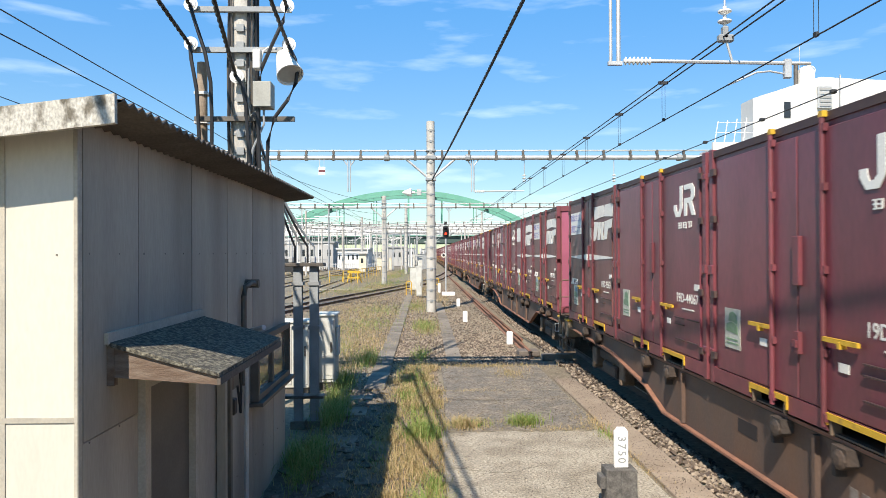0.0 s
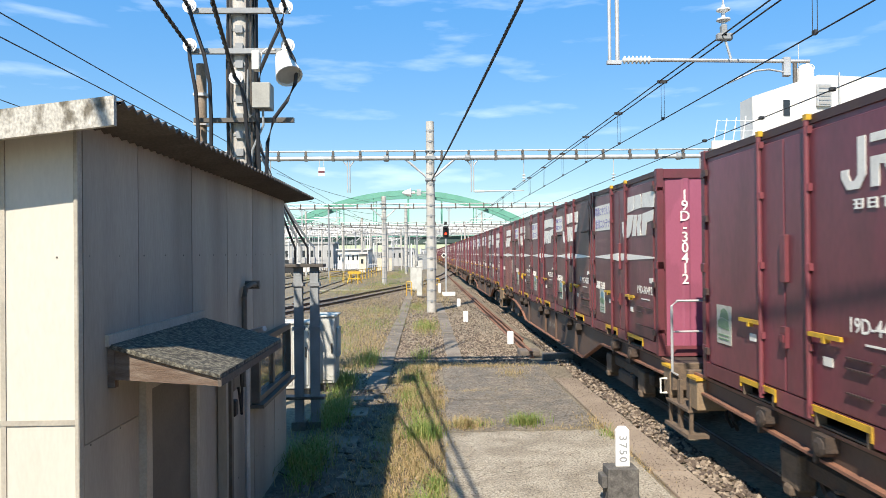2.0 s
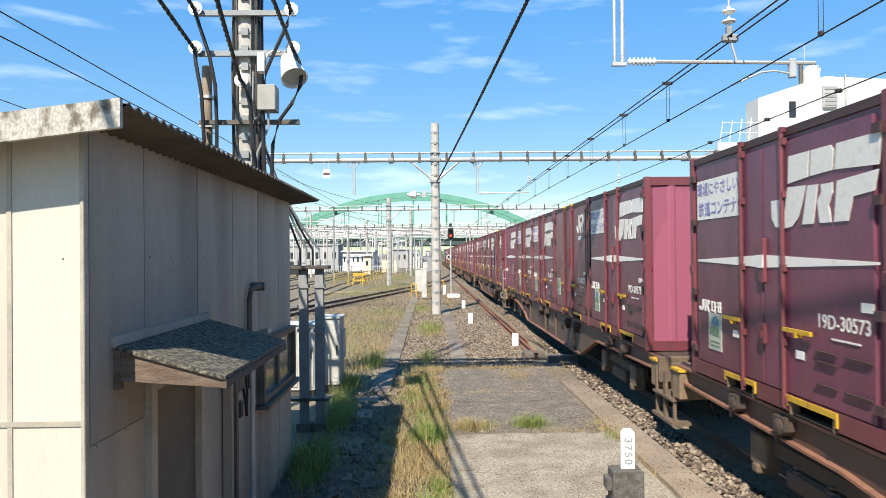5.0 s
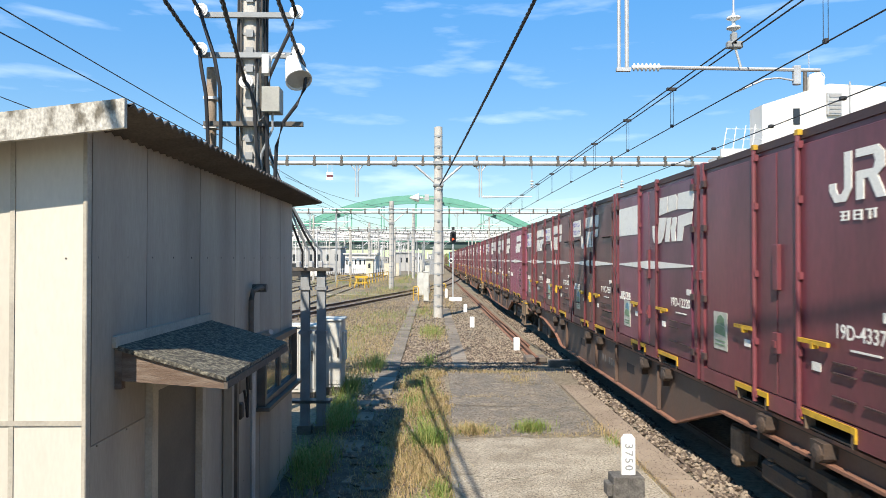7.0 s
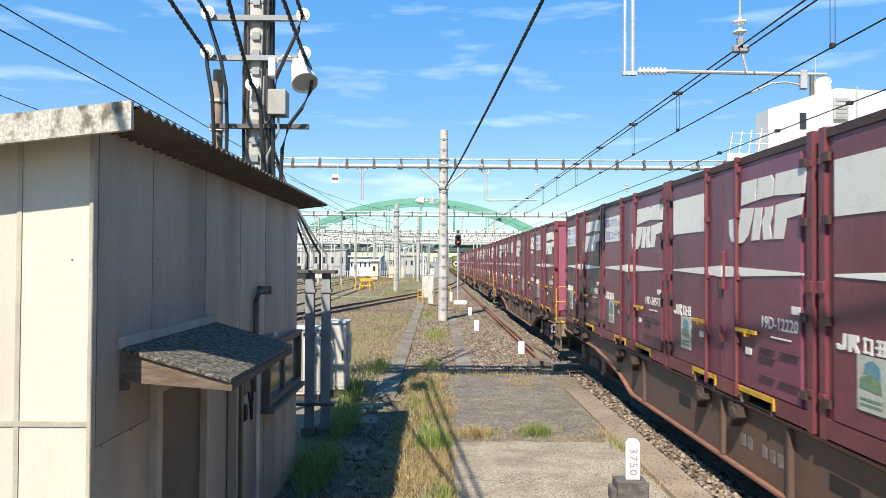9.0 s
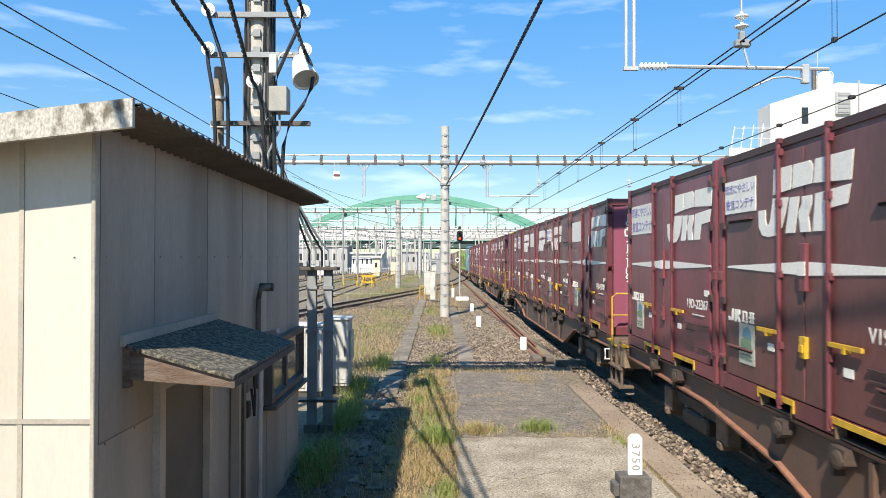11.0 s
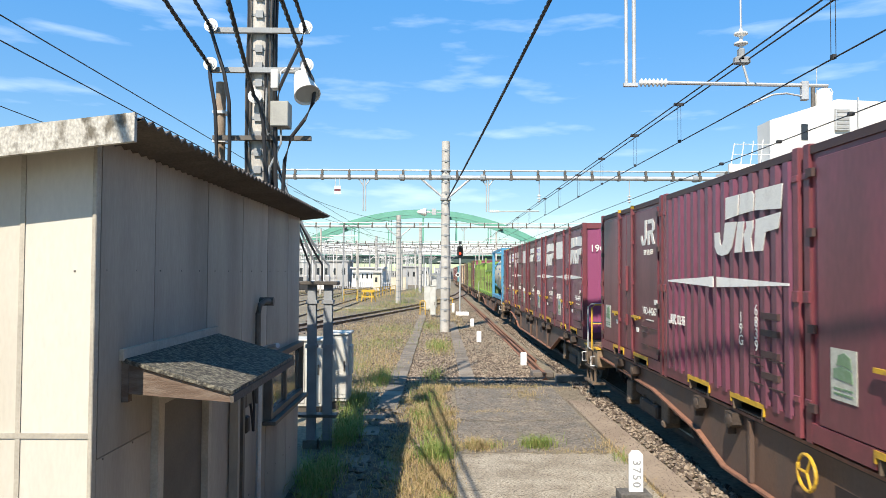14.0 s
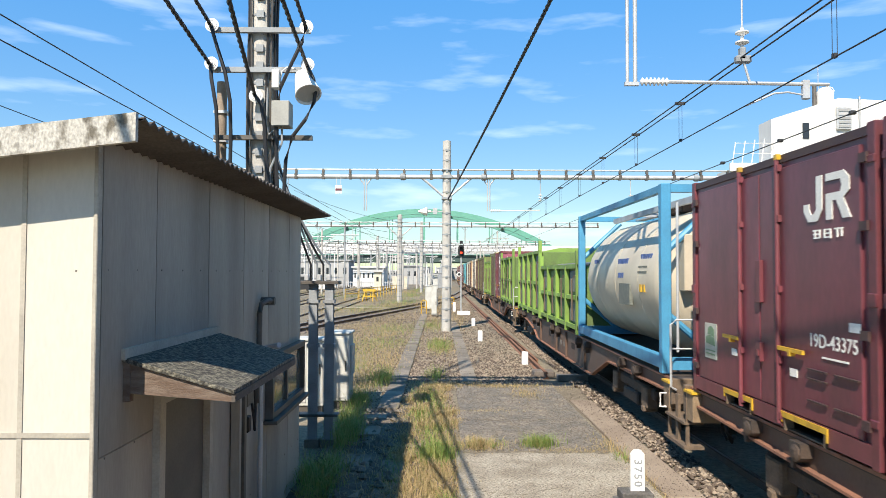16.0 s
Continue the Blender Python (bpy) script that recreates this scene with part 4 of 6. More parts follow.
def soil_patch():
    """A low ragged sheet of dark soil beside the hut."""
    bm = bmesh.new()
    r = random.Random(21)
    prev = None
    for i in range(41):
        y = 4.6 + i * 0.215
        row = [bm.verts.new((x + r.uniform(-0.05, 0.05), y, GZ + (0.006 if j in (0, 5) else r.uniform(0.008, 0.026)))) for j, x in enumerate((-1.69, -1.4, -1.12, -0.85, -0.58, -0.38 + 0.12 * math.sin(i * 0.9)))]
        if prev:
            for j in range(5):
                bm.faces.new((prev[j], prev[j + 1], row[j + 1], row[j]))
        prev = row
    return tagged(solid("ground_soil", bm, SOIL), "ragged dark soil along the hut", "soil", kind="structure")


soil_patch()


def crack(points, width, z):
    """A thin ragged strip of dirt lying in a crack."""
    bm = bmesh.new()
    r = random.Random(len(points) + int(100 * z) + int(points[0][1] * 10))
    prev = None
    for (xa, ya), (xb, yb) in zip(points, points[1:]):
        for i in range(12):
            u = i / 12
            x, y = xa + (xb - xa) * u + r.uniform(-0.03, 0.03), ya + (yb - ya) * u + r.uniform(-0.03, 0.03)
            w = width * r.uniform(0.2, 1.2)
            flip = abs(xb - xa) > abs(yb - ya)
            ring = [bm.verts.new((x, y - w, z)), bm.verts.new((x, y + w, z))] if flip else [bm.verts.new((x - w, y, z)), bm.verts.new((x + w, y, z))]
            if prev:
                bm.faces.new((prev[0], prev[1], ring[1], ring[0]))
            prev = ring
    ob = solid("crack", bm, GROUND)
    return ob


for i, (pts, w, z) in enumerate(((((0.35, 12.2), (1.2, 12.0), (2.4, 12.3)), 0.025, GZ + 0.036), (((1.1, 10.0), (1.25, 11.4), (1.0, 12.8)), 0.016, GZ + 0.036), (((0.4, 14.2), (1.3, 14.5), (2.3, 14.1)), 0.022, GZ + 0.040),
                                 (((1.6, 13.0), (1.75, 14.2), (1.6, 15.6)), 0.014, GZ + 0.040), (((0.3, 8.2), (0.9, 8.0), (1.4, 8.3)), 0.010, GZ + 0.049), (((0.32, 9.85), (1.2, 9.9), (2.4, 9.86)), 0.06, GZ + 0.050))):
    ob = crack(pts, w, z)
    tagged(ob, "dirt-filled crack across the old paving", "crack", kind="structure")
    ob.name = "pavement_crack_%d" % (i + 1)


def row_of_pieces(name, label, material, x0, x1, y0, y1, step, top, loose=0.006, skip=()):
    """A run of concrete pieces laid end to end, each a piece of its own."""
    base = solid(name, boxes((x0 + 0.03, x1 - 0.03, y0, y1, GZ - 0.2, GZ - 0.006)), LID)
    tagged(base, label, "pavement", kind="structure")
    bm = boxes((-(x1 - x0) / 2, (x1 - x0) / 2, -step / 2 + 0.006, step / 2 - 0.006, -0.06, 0))
    finish(bm, bevel=0.008)
    me = bpy.data.meshes.new("lid")
    bm.to_mesh(me)
    bm.free()
    me.materials.append(material)
    n = int((y1 - y0) / step)
    for i in range(n):
        if i in skip:
            continue
        ob = new("lid", me)
        ob.parent = base
        ob.matrix_basis = pose((x0 + x1) / 2 + random.uniform(-loose, loose), y0 + (i + 0.5) * step, GZ + top + random.uniform(-loose, loose), random.uniform(-loose, loose) * 60, random.uniform(-loose, loose) * 60, random.uniform(-loose, loose) * 90)


row_of_pieces("kerb_1", "brown-stained concrete edging beside the track", KERB, 2.52, 2.93, 2.0, 15.7, 2.0, 0.04, 0.004)
row_of_pieces("trough_1", "grey concrete cable trough lids in a row", LID, -1.12, -0.74, 13.0, 46.0, 0.5, 0.05, 0.008)
row_of_pieces("trough_2", "uneven grey concrete lids sunk in soil", LID, -1.32, -0.92, 5.0, 12.9, 0.6, 0.02, 0.025, (3, 4, 8, 11))
row_of_pieces("trough_3", "broken concrete slabs sunk in soil", LID, -0.76, -0.46, 5.0, 12.6, 0.9, 0.008, 0.03, (2, 5, 6))
row_of_pieces("trough_4", "narrow grey concrete path in gravel", LID, 0.50, 0.86, 16.4, 36.0, 0.75, 0.03, 0.006)


def rail_bm(path, gauge_off):
    bm = bmesh.new()
    prof = [(-0.065, -0.15), (0.065, -0.15), (0.065, -0.135), (0.012, -0.115), (0.012, -0.04), (0.034, -0.03), (0.034, 0.0), (-0.034, 0.0), (-0.034, -0.03), (-0.012, -0.04), (-0.012, -0.115), (-0.065, -0.135)]
    pts = [Vector((*p, 0)) for p in path]
    rings = []
    for i, p in enumerate(pts):
        d = (pts[min(i + 1, len(pts) - 1)] - pts[max(i - 1, 0)]).normalized()
        s = Vector((d.y, -d.x, 0))
        rings.append([bm.verts.new(p + s * (gauge_off + a) + Vector((0, 0, b))) for a, b in prof])
    for a, b in zip(rings, rings[1:]):
        for k in range(len(prof)):
            bm.faces.new((a[k], a[(k + 1) % len(prof)], b[(k + 1) % len(prof)], b[k]))
    bm.faces.new(rings[0])
    bm.faces.new(rings[-1])
    return bm


def make_track(name, label, path, lift=0.0, near=90):
    t = thing(name, label, "track", pose(0, 0, lift), kind="structure")
    for s in (-1, 1):
        r = part("rail", rail_bm(path, s * 0.5685), RAIL, t, "rust-brown rail with a bright running surface")
        tops = bmesh.new()
        pts = [Vector((*p, 0)) for p in path]
        prev = None
        for i, p in enumerate(pts):
            d = (pts[min(i + 1, len(pts) - 1)] - pts[max(i - 1, 0)]).normalized()
            sd = Vector((d.y, -d.x, 0))
            ring = [tops.verts.new(p + sd * (s * 0.5685 + a) + Vector((0, 0, 0.0015))) for a in (-0.022, 0.022)]
            if prev:
                tops.faces.new((prev[0], prev[1], ring[1], ring[0]))
            prev = ring
        part("running_surface", tops, RUNNING, r)
    bm = boxes((-1.0, 1.0, -0.11, 0.11, -0.17, 0))
    finish(bm, bevel=0.015)
    me = bpy.data.meshes.new("sleeper")
    bm.to_mesh(me)
    bm.free()
    me.materials.append(SLEEPER)
    travelled, count = 0.0, 0
    for a, b in zip(path, path[1:]):
        a, b = Vector(a), Vector(b)
        d = (b - a).length
        while travelled < d and count < near:
            p = a.lerp(b, travelled / d)
            ob = new("sleeper", me)
            ob.parent = t
            ob.matrix_basis = Matrix.Translation((p.x, p.y, -0.115)) @ Matrix.Rotation(math.atan2(b.y - a.y, b.x - a.x) - math.pi / 2, 4, "Z")
            travelled += 0.62
            count += 1
        travelled -= d
    return t


make_track("track_1", "ballasted railway track under the train", [(TRACK_X, -60), (TRACK_X, 0), (TRACK_X, 500)], near=100)
curve = [(-20.0, -20.0), (-9.0, 18.0)] + [(-9.0 + 7.4 * u - 0.0 * u, 18.0 + 33.0 * u) for u in (0.35, 0.7, 1.0)] + [(-0.2, 58.0), (0.9, 66.0), (2.2, 78.0), (3.4, 95.0), (4.2, 115.0)]
make_track("track_2", "rusty diverging track across gravel", curve[1:], 0.06, 150)
make_track("track_3", "railway track with dark rails", [(-7.2, 36), (-7.2, 300)], 0.0, 120)
make_track("track_4", "railway track with dark rails", [(-11.0, 30), (-11.0, 300)], 0.0, 120)
make_track("track_5", "railway track with dark rails", [(-15.0, 30), (-15.0, 300)], 0.0, 100)
make_track("track_6", "railway track beyond the train", [(8.1, -40), (8.1, 300)], 0.0, 60)
old = tagged(solid("old_rail", rail_bm([(2.50, 16.9), (2.46, 30), (2.42, 80)], 0), OLDRAIL), "orange rusty spare rail lying on gravel", "rail")
old.location.z = 0.06
tagged(solid("old_rail", rail_bm([(2.63, 19.5), (2.58, 30), (2.50, 60)], 0), OLDRAIL), "orange rusty spare rail beside another", "rail").location.z = 0.055


def scatter(name, label, category, count, where, size, material, squash=0.7):
    """Loose stones as small eight-sided lumps. where() gives an x, y, z."""
    oct_v = np.array(((1, 0, 0), (0, 1, 0), (-1, 0, 0), (0, -1, 0), (0, 0, 1), (0, 0, -1)), float)
    oct_f = np.array(((0, 1, 4), (1, 2, 4), (2, 3, 4), (3, 0, 4), (1, 0, 5), (2, 1, 5), (3, 2, 5), (0, 3, 5)))
    rng = np.random.default_rng(5)
    verts, faces = [], []
    for i in range(count):
        x, y, z = where(rng)
        s = size * rng.uniform(0.5, 1.4)
        a = rng.uniform(0, 6.28)
        v = oct_v * rng.uniform(0.6, 1.25, (6, 3)) * s * (1, 1, squash)
        c, q = math.cos(a), math.sin(a)
        v = np.stack((v[:, 0] * c - v[:, 1] * q, v[:, 0] * q + v[:, 1] * c, v[:, 2] + 0.35 * v[:, 0]), 1) + (x, y, z)
        verts.append(v)
        faces.append(oct_f + 6 * i)
    me = bpy.data.meshes.new(name)
    me.from_pydata(np.concatenate(verts).tolist(), [], np.concatenate(faces).tolist())
    me.materials.append(material)
    return tagged(new(name, me), label, category, kind="stuff")


def bank(rng):
    y = 4 + 46 * rng.random() ** 1.7
    return rng.uniform(2.95, 3.32), y, GZ + 0.03


def four_foot(rng):
    y = 4 + 46 * rng.random() ** 1.7
    x = rng.uniform(3.22, 4.6)
    return x, y, GZ + 0.02 - 0.05 * (x > 3.4)


def yard(rng):
    y = 16.3 + 42 * rng.random() ** 1.6
    x = rng.uniform(-4.5 if y > 22 else -2.0, 2.45)
    return x, y, GZ + 0.005


def verge(rng):
    y = rng.uniform(5, 16)
    x = rng.choice((rng.uniform(-1.6, 0.3), rng.uniform(-0.5, 0.25)))
    return x, y, GZ + 0.004


scatter("track_ballast", "grey-brown crushed stone beside the track", "ballast", 6000, bank, 0.034, STONE)
scatter("oily_ballast", "dark oil-stained crushed stone between the rails", "ballast", 8000, four_foot, 0.034, DARKSTONE)
scatter("yard_gravel", "coarse brown gravel across the yard", "gravel", 26000, yard, 0.036, STONE)
scatter("loose_gravel", "loose stones and grit on dark soil", "gravel", 7000, verge, 0.022, STONE)
scatter("paving_grit", "small grit strewn on paving", "gravel", 14000, lambda r: (r.uniform(0.3, 2.9), r.uniform(6, 15.6), GZ + 0.045), 0.007, STONE)


def grass(name, label, patches, material, seed):
    """patches: (x, y, spread x, spread y, blades, height). Each blade is a narrow bent strip."""
    rng = np.random.default_rng(seed)
    verts, faces = [], []
    for px, py, sx, sy, count, tall in patches:
        for _ in range(count):
            x, y = rng.normal(px, sx), rng.normal(py, sy)
            h = tall * rng.uniform(0.35, 1.15)
            a, lean, wd = rng.uniform(0, 6.28), rng.uniform(0.2, 1.3) * h, rng.uniform(0.002, 0.0055)
            dx, dy = math.cos(a), math.sin(a)
            b = len(verts)
            for u, k in ((0.0, 1.0), (0.55, 0.85)):
                cx, cy, cz = x + dx * lean * u * u, y + dy * lean * u * u, GZ + h * u
                verts += [(cx - dy * wd * k, cy + dx * wd * k, cz), (cx + dy * wd * k, cy - dx * wd * k, cz)]
            verts.append((x + dx * lean, y + dy * lean, GZ + h * (1 - 0.25 * lean / h)))
            faces += [(b, b + 1, b + 3, b + 2), (b + 2, b + 3, b + 4)]
    me = bpy.data.meshes.new(name)
    me.from_pydata(verts, [], faces)
    me.materials.append(material)
    return tagged(new(name, me), label, "grass", kind="stuff")


tuft = random.Random(4)
clumps = []
for i in range(74):
    y = 6.6 + 9.4 * tuft.random()
    clumps.append((-0.16 + 0.2 * math.sin(y * 1.7) * 0.4 + tuft.uniform(-0.34, 0.30), y, tuft.uniform(0.05, 0.13), tuft.uniform(0.08, 0.22), tuft.randint(60, 190), tuft.uniform(0.07, 0.19)))
grass("dry_grass", "dry straw-coloured grass along the paving", clumps + [
    (0.55, 10.3, 0.24, 0.20, 800, 0.11), (1.9, 9.95, 0.35, 0.12, 500, 0.09), (2.42, 10.2, 0.12, 0.35, 420, 0.11), (1.45, 15.6, 0.6, 0.14, 900, 0.13), (1.75, 14.6, 0.16, 0.35, 420, 0.13),
    (0.9, 12.9, 0.4, 0.10, 420, 0.07), (2.47, 8.6, 0.06, 0.6, 320, 0.09), (0.1, 15.9, 0.5, 0.18, 700, 0.13), (-2.2, 22.0, 0.6, 2.0, 1800, 0.15), (-2.0, 28.5, 0.8, 2.4, 1800, 0.17),
    (-1.7, 16.5, 0.25, 1.0, 700, 0.22), (0.0, 24.0, 0.25, 1.6, 900, 0.17), (-2.4, 37, 0.9, 3, 1200, 0.2), (-0.3, 36, 0.3, 3, 700, 0.2), (-0.4, 47, 0.4, 3, 700, 0.45), (-0.95, 10.5, 0.25, 1.6, 700, 0.07), (-0.7, 7.5, 0.3, 0.8, 500, 0.08), (-4.5, 66, 1.2, 5, 900, 0.45), (-0.9, 56, 0.5, 4, 700, 0.5),
    (-0.62, 8.3, 0.16, 0.5, 500, 0.10), (-0.55, 10.2, 0.14, 0.9, 700, 0.10), (-0.5, 12.4, 0.16, 0.8, 600, 0.12), (-1.35, 9.4, 0.2, 0.7, 500, 0.16), (0.55, 10.25, 0.10, 0.12, 420, 0.20), (0.1, 8.6, 0.12, 0.5, 500, 0.10),
    (-1.5, 19.5, 0.35, 1.6, 1200, 0.15), (-2.9, 19.0, 0.5, 2.0, 1200, 0.14), (-3.4, 25, 0.7, 2.5, 1300, 0.16), (-3.6, 32, 0.9, 3.0, 1200, 0.18), (-5.5, 45, 1.6, 3.0, 1400, 0.28), (-3.5, 52, 1.2, 3.0, 1200, 0.30),
    (-8, 60, 2.5, 4.0, 1500, 0.35), (-9, 78, 3, 5, 1500, 0.45), (-4, 84, 1.2, 6, 1200, 0.5), (-14, 90, 4, 6, 1500, 0.5), (0.9, 38, 0.25, 4, 600, 0.22), (0.2, 62, 0.5, 5, 800, 0.4)], DRYGRASS, 11)
grass("green_grass", "green grass tufts growing through gaps", [
    (-0.06, 9.75, 0.12, 0.22, 800, 0.27), (-0.12, 11.2, 0.16, 0.3, 260, 0.17), (-0.3, 12.3, 0.1, 0.3, 240, 0.2), (-0.05, 13.1, 0.1, 0.25, 200, 0.16), (-0.25, 14.2, 0.14, 0.7, 380, 0.18), (1.42, 10.35, 0.12, 0.11, 520, 0.22), (0.0, 6.9, 0.10, 0.2, 420, 0.25), (0.10, 7.6, 0.06, 0.1, 160, 0.2),
    (-1.40, 10.6, 0.12, 0.35, 420, 0.45), (-1.55, 13.6, 0.12, 0.3, 420, 0.42), (-1.45, 8.7, 0.14, 0.35, 700, 0.32), (-1.35, 8.0, 0.08, 0.3, 320, 0.22), (-1.30, 16.4, 0.15, 0.4, 380, 0.42),
    (0.0, 24.0, 0.22, 0.9, 600, 0.28), (-0.1, 17.2, 0.12, 0.5, 240, 0.26), (-2.1, 25.0, 0.7, 1.2, 700, 0.2), (-1.9, 31, 0.7, 1.5, 600, 0.24), (2.43, 9.6, 0.05, 0.2, 120, 0.14), (-0.3, 33, 0.3, 1.5, 400, 0.25), (0.62, 10.3, 0.16, 0.10, 160, 0.16), (-0.6, 9.0, 0.1, 0.4, 160, 0.14), (-1.45, 11.7, 0.1, 0.3, 380, 0.45),
    (-2.6, 18.5, 0.5, 1.2, 700, 0.2), (-3.2, 22.5, 0.6, 1.5, 700, 0.2), (-4.5, 48, 1.2, 2.5, 900, 0.35), (-3.0, 58, 0.9, 3.0, 800, 0.4), (-8.5, 72, 2.0, 4.0, 900, 0.45), (-3.2, 74, 0.7, 4, 700, 0.5), (-2.8, 95, 0.7, 6, 700, 0.6)], GREENGRASS, 12)
scatter("rubble", "broken concrete lumps beside the hut", "rubble", 150, lambda r: (r.uniform(-1.6, -0.45), r.uniform(6.5, 13.0), GZ + 0.03), 0.065, LID)


# ---- hut ----
def build_hut():
    h = thing("hut", "grey panelled trackside hut with corrugated roof", "hut")
    X, Y0, Y1, XW = -1.70, 3.557, 8.75, -4.6
    part("core_wall", boxes((XW, X - 0.03, Y0 + 0.03, Y1 - 0.02, GZ, 2.58)), DARKFRAME, h)
    seams = (Y0 + 0.045, 4.30, 5.28, 6.22, 7.12, 8.08, Y1)
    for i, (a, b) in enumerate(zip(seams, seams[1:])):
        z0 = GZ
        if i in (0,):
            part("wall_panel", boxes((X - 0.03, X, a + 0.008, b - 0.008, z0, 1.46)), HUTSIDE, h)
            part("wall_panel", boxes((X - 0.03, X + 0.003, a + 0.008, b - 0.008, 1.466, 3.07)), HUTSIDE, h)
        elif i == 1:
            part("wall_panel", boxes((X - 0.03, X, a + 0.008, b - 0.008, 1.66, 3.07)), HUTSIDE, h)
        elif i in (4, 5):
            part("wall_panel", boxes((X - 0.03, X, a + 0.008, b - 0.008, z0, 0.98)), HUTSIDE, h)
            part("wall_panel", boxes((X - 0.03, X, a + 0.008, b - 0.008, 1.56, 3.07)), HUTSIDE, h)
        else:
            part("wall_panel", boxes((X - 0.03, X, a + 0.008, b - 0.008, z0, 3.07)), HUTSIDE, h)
    cuts = (X - 0.004, -2.06, -2.97, -3.88, XW)
    for a, b in zip(cuts, cuts[1:]):
        part("front_panel", boxes((b + 0.004, a - 0.004, Y0, Y0 + 0.03, GZ, 1.598)), HUTWALL, h)
        bm = bmesh.new()
        prism(bm, [(b + 0.004, 1.60), (a - 0.004, 1.60), (a - 0.004, 3.06 + 0.1176 * (a + 1.70)), (b + 0.004, 3.06 + 0.1176 * (b + 1.70))], "y", Y0, Y0 + 0.03)
        part("front_panel", bm, HUTWALL, h)
        part("joint_strip", boxes((b - 0.012, b + 0.012, Y0 - 0.006, Y0, GZ, 3.02 + 0.1176 * (b + 1.70))), HUTTRIM, h)
    part("seam_strip", boxes((XW, X, Y0 - 0.008, Y0, 1.58, 1.605)), HUTTRIM, h)
    part("corner_trim", boxes((X - 0.016, X + 0.006, Y0 - 0.010, Y0 + 0.04, GZ, 3.06)), HUTTRIM, h, bevel=0.004)
    sc = bmesh.new()
    for z in (0.4, 1.45, 2.405):
        for k in range(15):
            y = Y0 + 0.12 + k * 0.355
            if not (1.0 < z < 1.7 and 4.2 < y):
                box(sc, X, X + 0.003, y - 0.005, y + 0.005, z - 0.005, z + 0.005)
    for z in (0.5, 2.40):
        for k in range(5):
            x = X - 0.1 - k * 0.52
            box(sc, x - 0.004, x + 0.004, Y0 - 0.003, Y0, z - 0.004, z + 0.004)
    tagged(part("screws", sc, DARKFRAME, h), kind="stuff")
    # roof: corrugated sheet falling away from the track
    bm = bmesh.new()
    slope, n = 0.1176, 210
    top, low = [], []
    for i in range(n + 1):
        y = 3.33 + (9.07 - 3.33) * i / n
        d = 0.013 * math.sin(i * 1.5708)
        top.append((y, d + 0.012))
        low.append((y, d))
    cols = []
    for x in (-4.9, -1.39):
        zc = 3.10 + slope * (x + 1.39)
        cols.append(([bm.verts.new((x, y, zc + d)) for y, d in top], [bm.verts.new((x, y, zc + d)) for y, d in low]))
    for i in range(n):
        bm.faces.new((cols[0][0][i], cols[1][0][i], cols[1][0][i + 1], cols[0][0][i + 1]))
        bm.faces.new((cols[0][1][i], cols[0][1][i + 1], cols[1][1][i + 1], cols[1][1][i]))
        bm.faces.new((cols[1][0][i], cols[1][1][i], cols[1][1][i + 1], cols[1][0][i + 1]))
    part("roof_sheet", bm, ROOFING, h, "dark weathered corrugated roof sheet", smooth=False)
    bm = bmesh.new()
    prism(bm, [(-4.9, 3.00 + slope * -3.51), (-1.41, 3.00), (-1.41, 3.135), (-4.9, 3.135 + slope * -3.51)], "y", 3.30, 3.33)
    part("fascia", bm, FASCIA, h, "lichen-stained pale fascia board")
    # canopy over the door
    cn = bmesh.new()
    prism(cn, [(-1.70, 1.915), (-1.10, 1.745), (-1.10, 1.765), (-1.70, 1.94)], "y", 3.86, 5.48)
    cy = part("canopy", cn, MOSSY, h, "mossy canopy sheet over the door")
    cn = bmesh.new()
    prism(cn, [(-1.69, 1.745), (-1.69, 1.908), (-1.11, 1.742), (-1.11, 1.70)], "y", 3.88, 3.91)
    part("canopy_board", cn, WOOD, cy, "bare brown timber end board")
    cn = bmesh.new()
    prism(cn, [(-1.69, 1.745), (-1.69, 1.908), (-1.11, 1.742), (-1.11, 1.70)], "y", 5.43, 5.46)
    part("canopy_board", cn, WOOD, cy)
    part("canopy_edge", boxes((-1.115, -1.095, 3.87, 5.47, 1.70, 1.742)), ROOFING, cy, "black edge strip")
    part("flashing", boxes((-1.70, -1.675, 3.84, 5.50, 1.925, 1.985)), HUTTRIM, cy)
    part("bracket", boxes((-1.70, -1.66, 3.87, 3.92, 1.70, 1.92)), WOOD, cy)
    # door
    part("door", boxes((-1.735, -1.705, 4.38, 5.22, GZ, 1.60)), DOORLEAF, h, "dull grey-brown door leaf")
    part("door_frame", boxes((-1.74, -1.655, 4.29, 4.38, GZ, 1.66)), HUTTRIM, h)
    part("door_frame", boxes((-1.74, -1.655, 5.22, 5.29, GZ, 1.66)), HUTTRIM, h)
    part("door_frame", boxes((-1.74, -1.660, 4.38, 5.22, 1.60, 1.66)), HUTTRIM, h)
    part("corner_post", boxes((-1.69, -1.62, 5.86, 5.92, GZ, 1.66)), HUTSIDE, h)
    part("corner_post", boxes((-1.69, -1.60, 5.94, 6.0, GZ, 1.66)), DARKFRAME, h)
    # window
    w = part("window", boxes((-1.71, -1.62, 7.02, 7.08, 0.96, 1.58), (-1.71, -1.62, 8.60, 8.66, 0.96, 1.58), (-1.71, -1.62, 7.08, 8.60, 1.52, 1.58), (-1.71, -1.62, 7.08, 8.60, 0.96, 1.02), (-1.70, -1.65, 7.80, 7.87, 1.02, 1.52)), DARKFRAME, h, "dark aluminium sliding window")
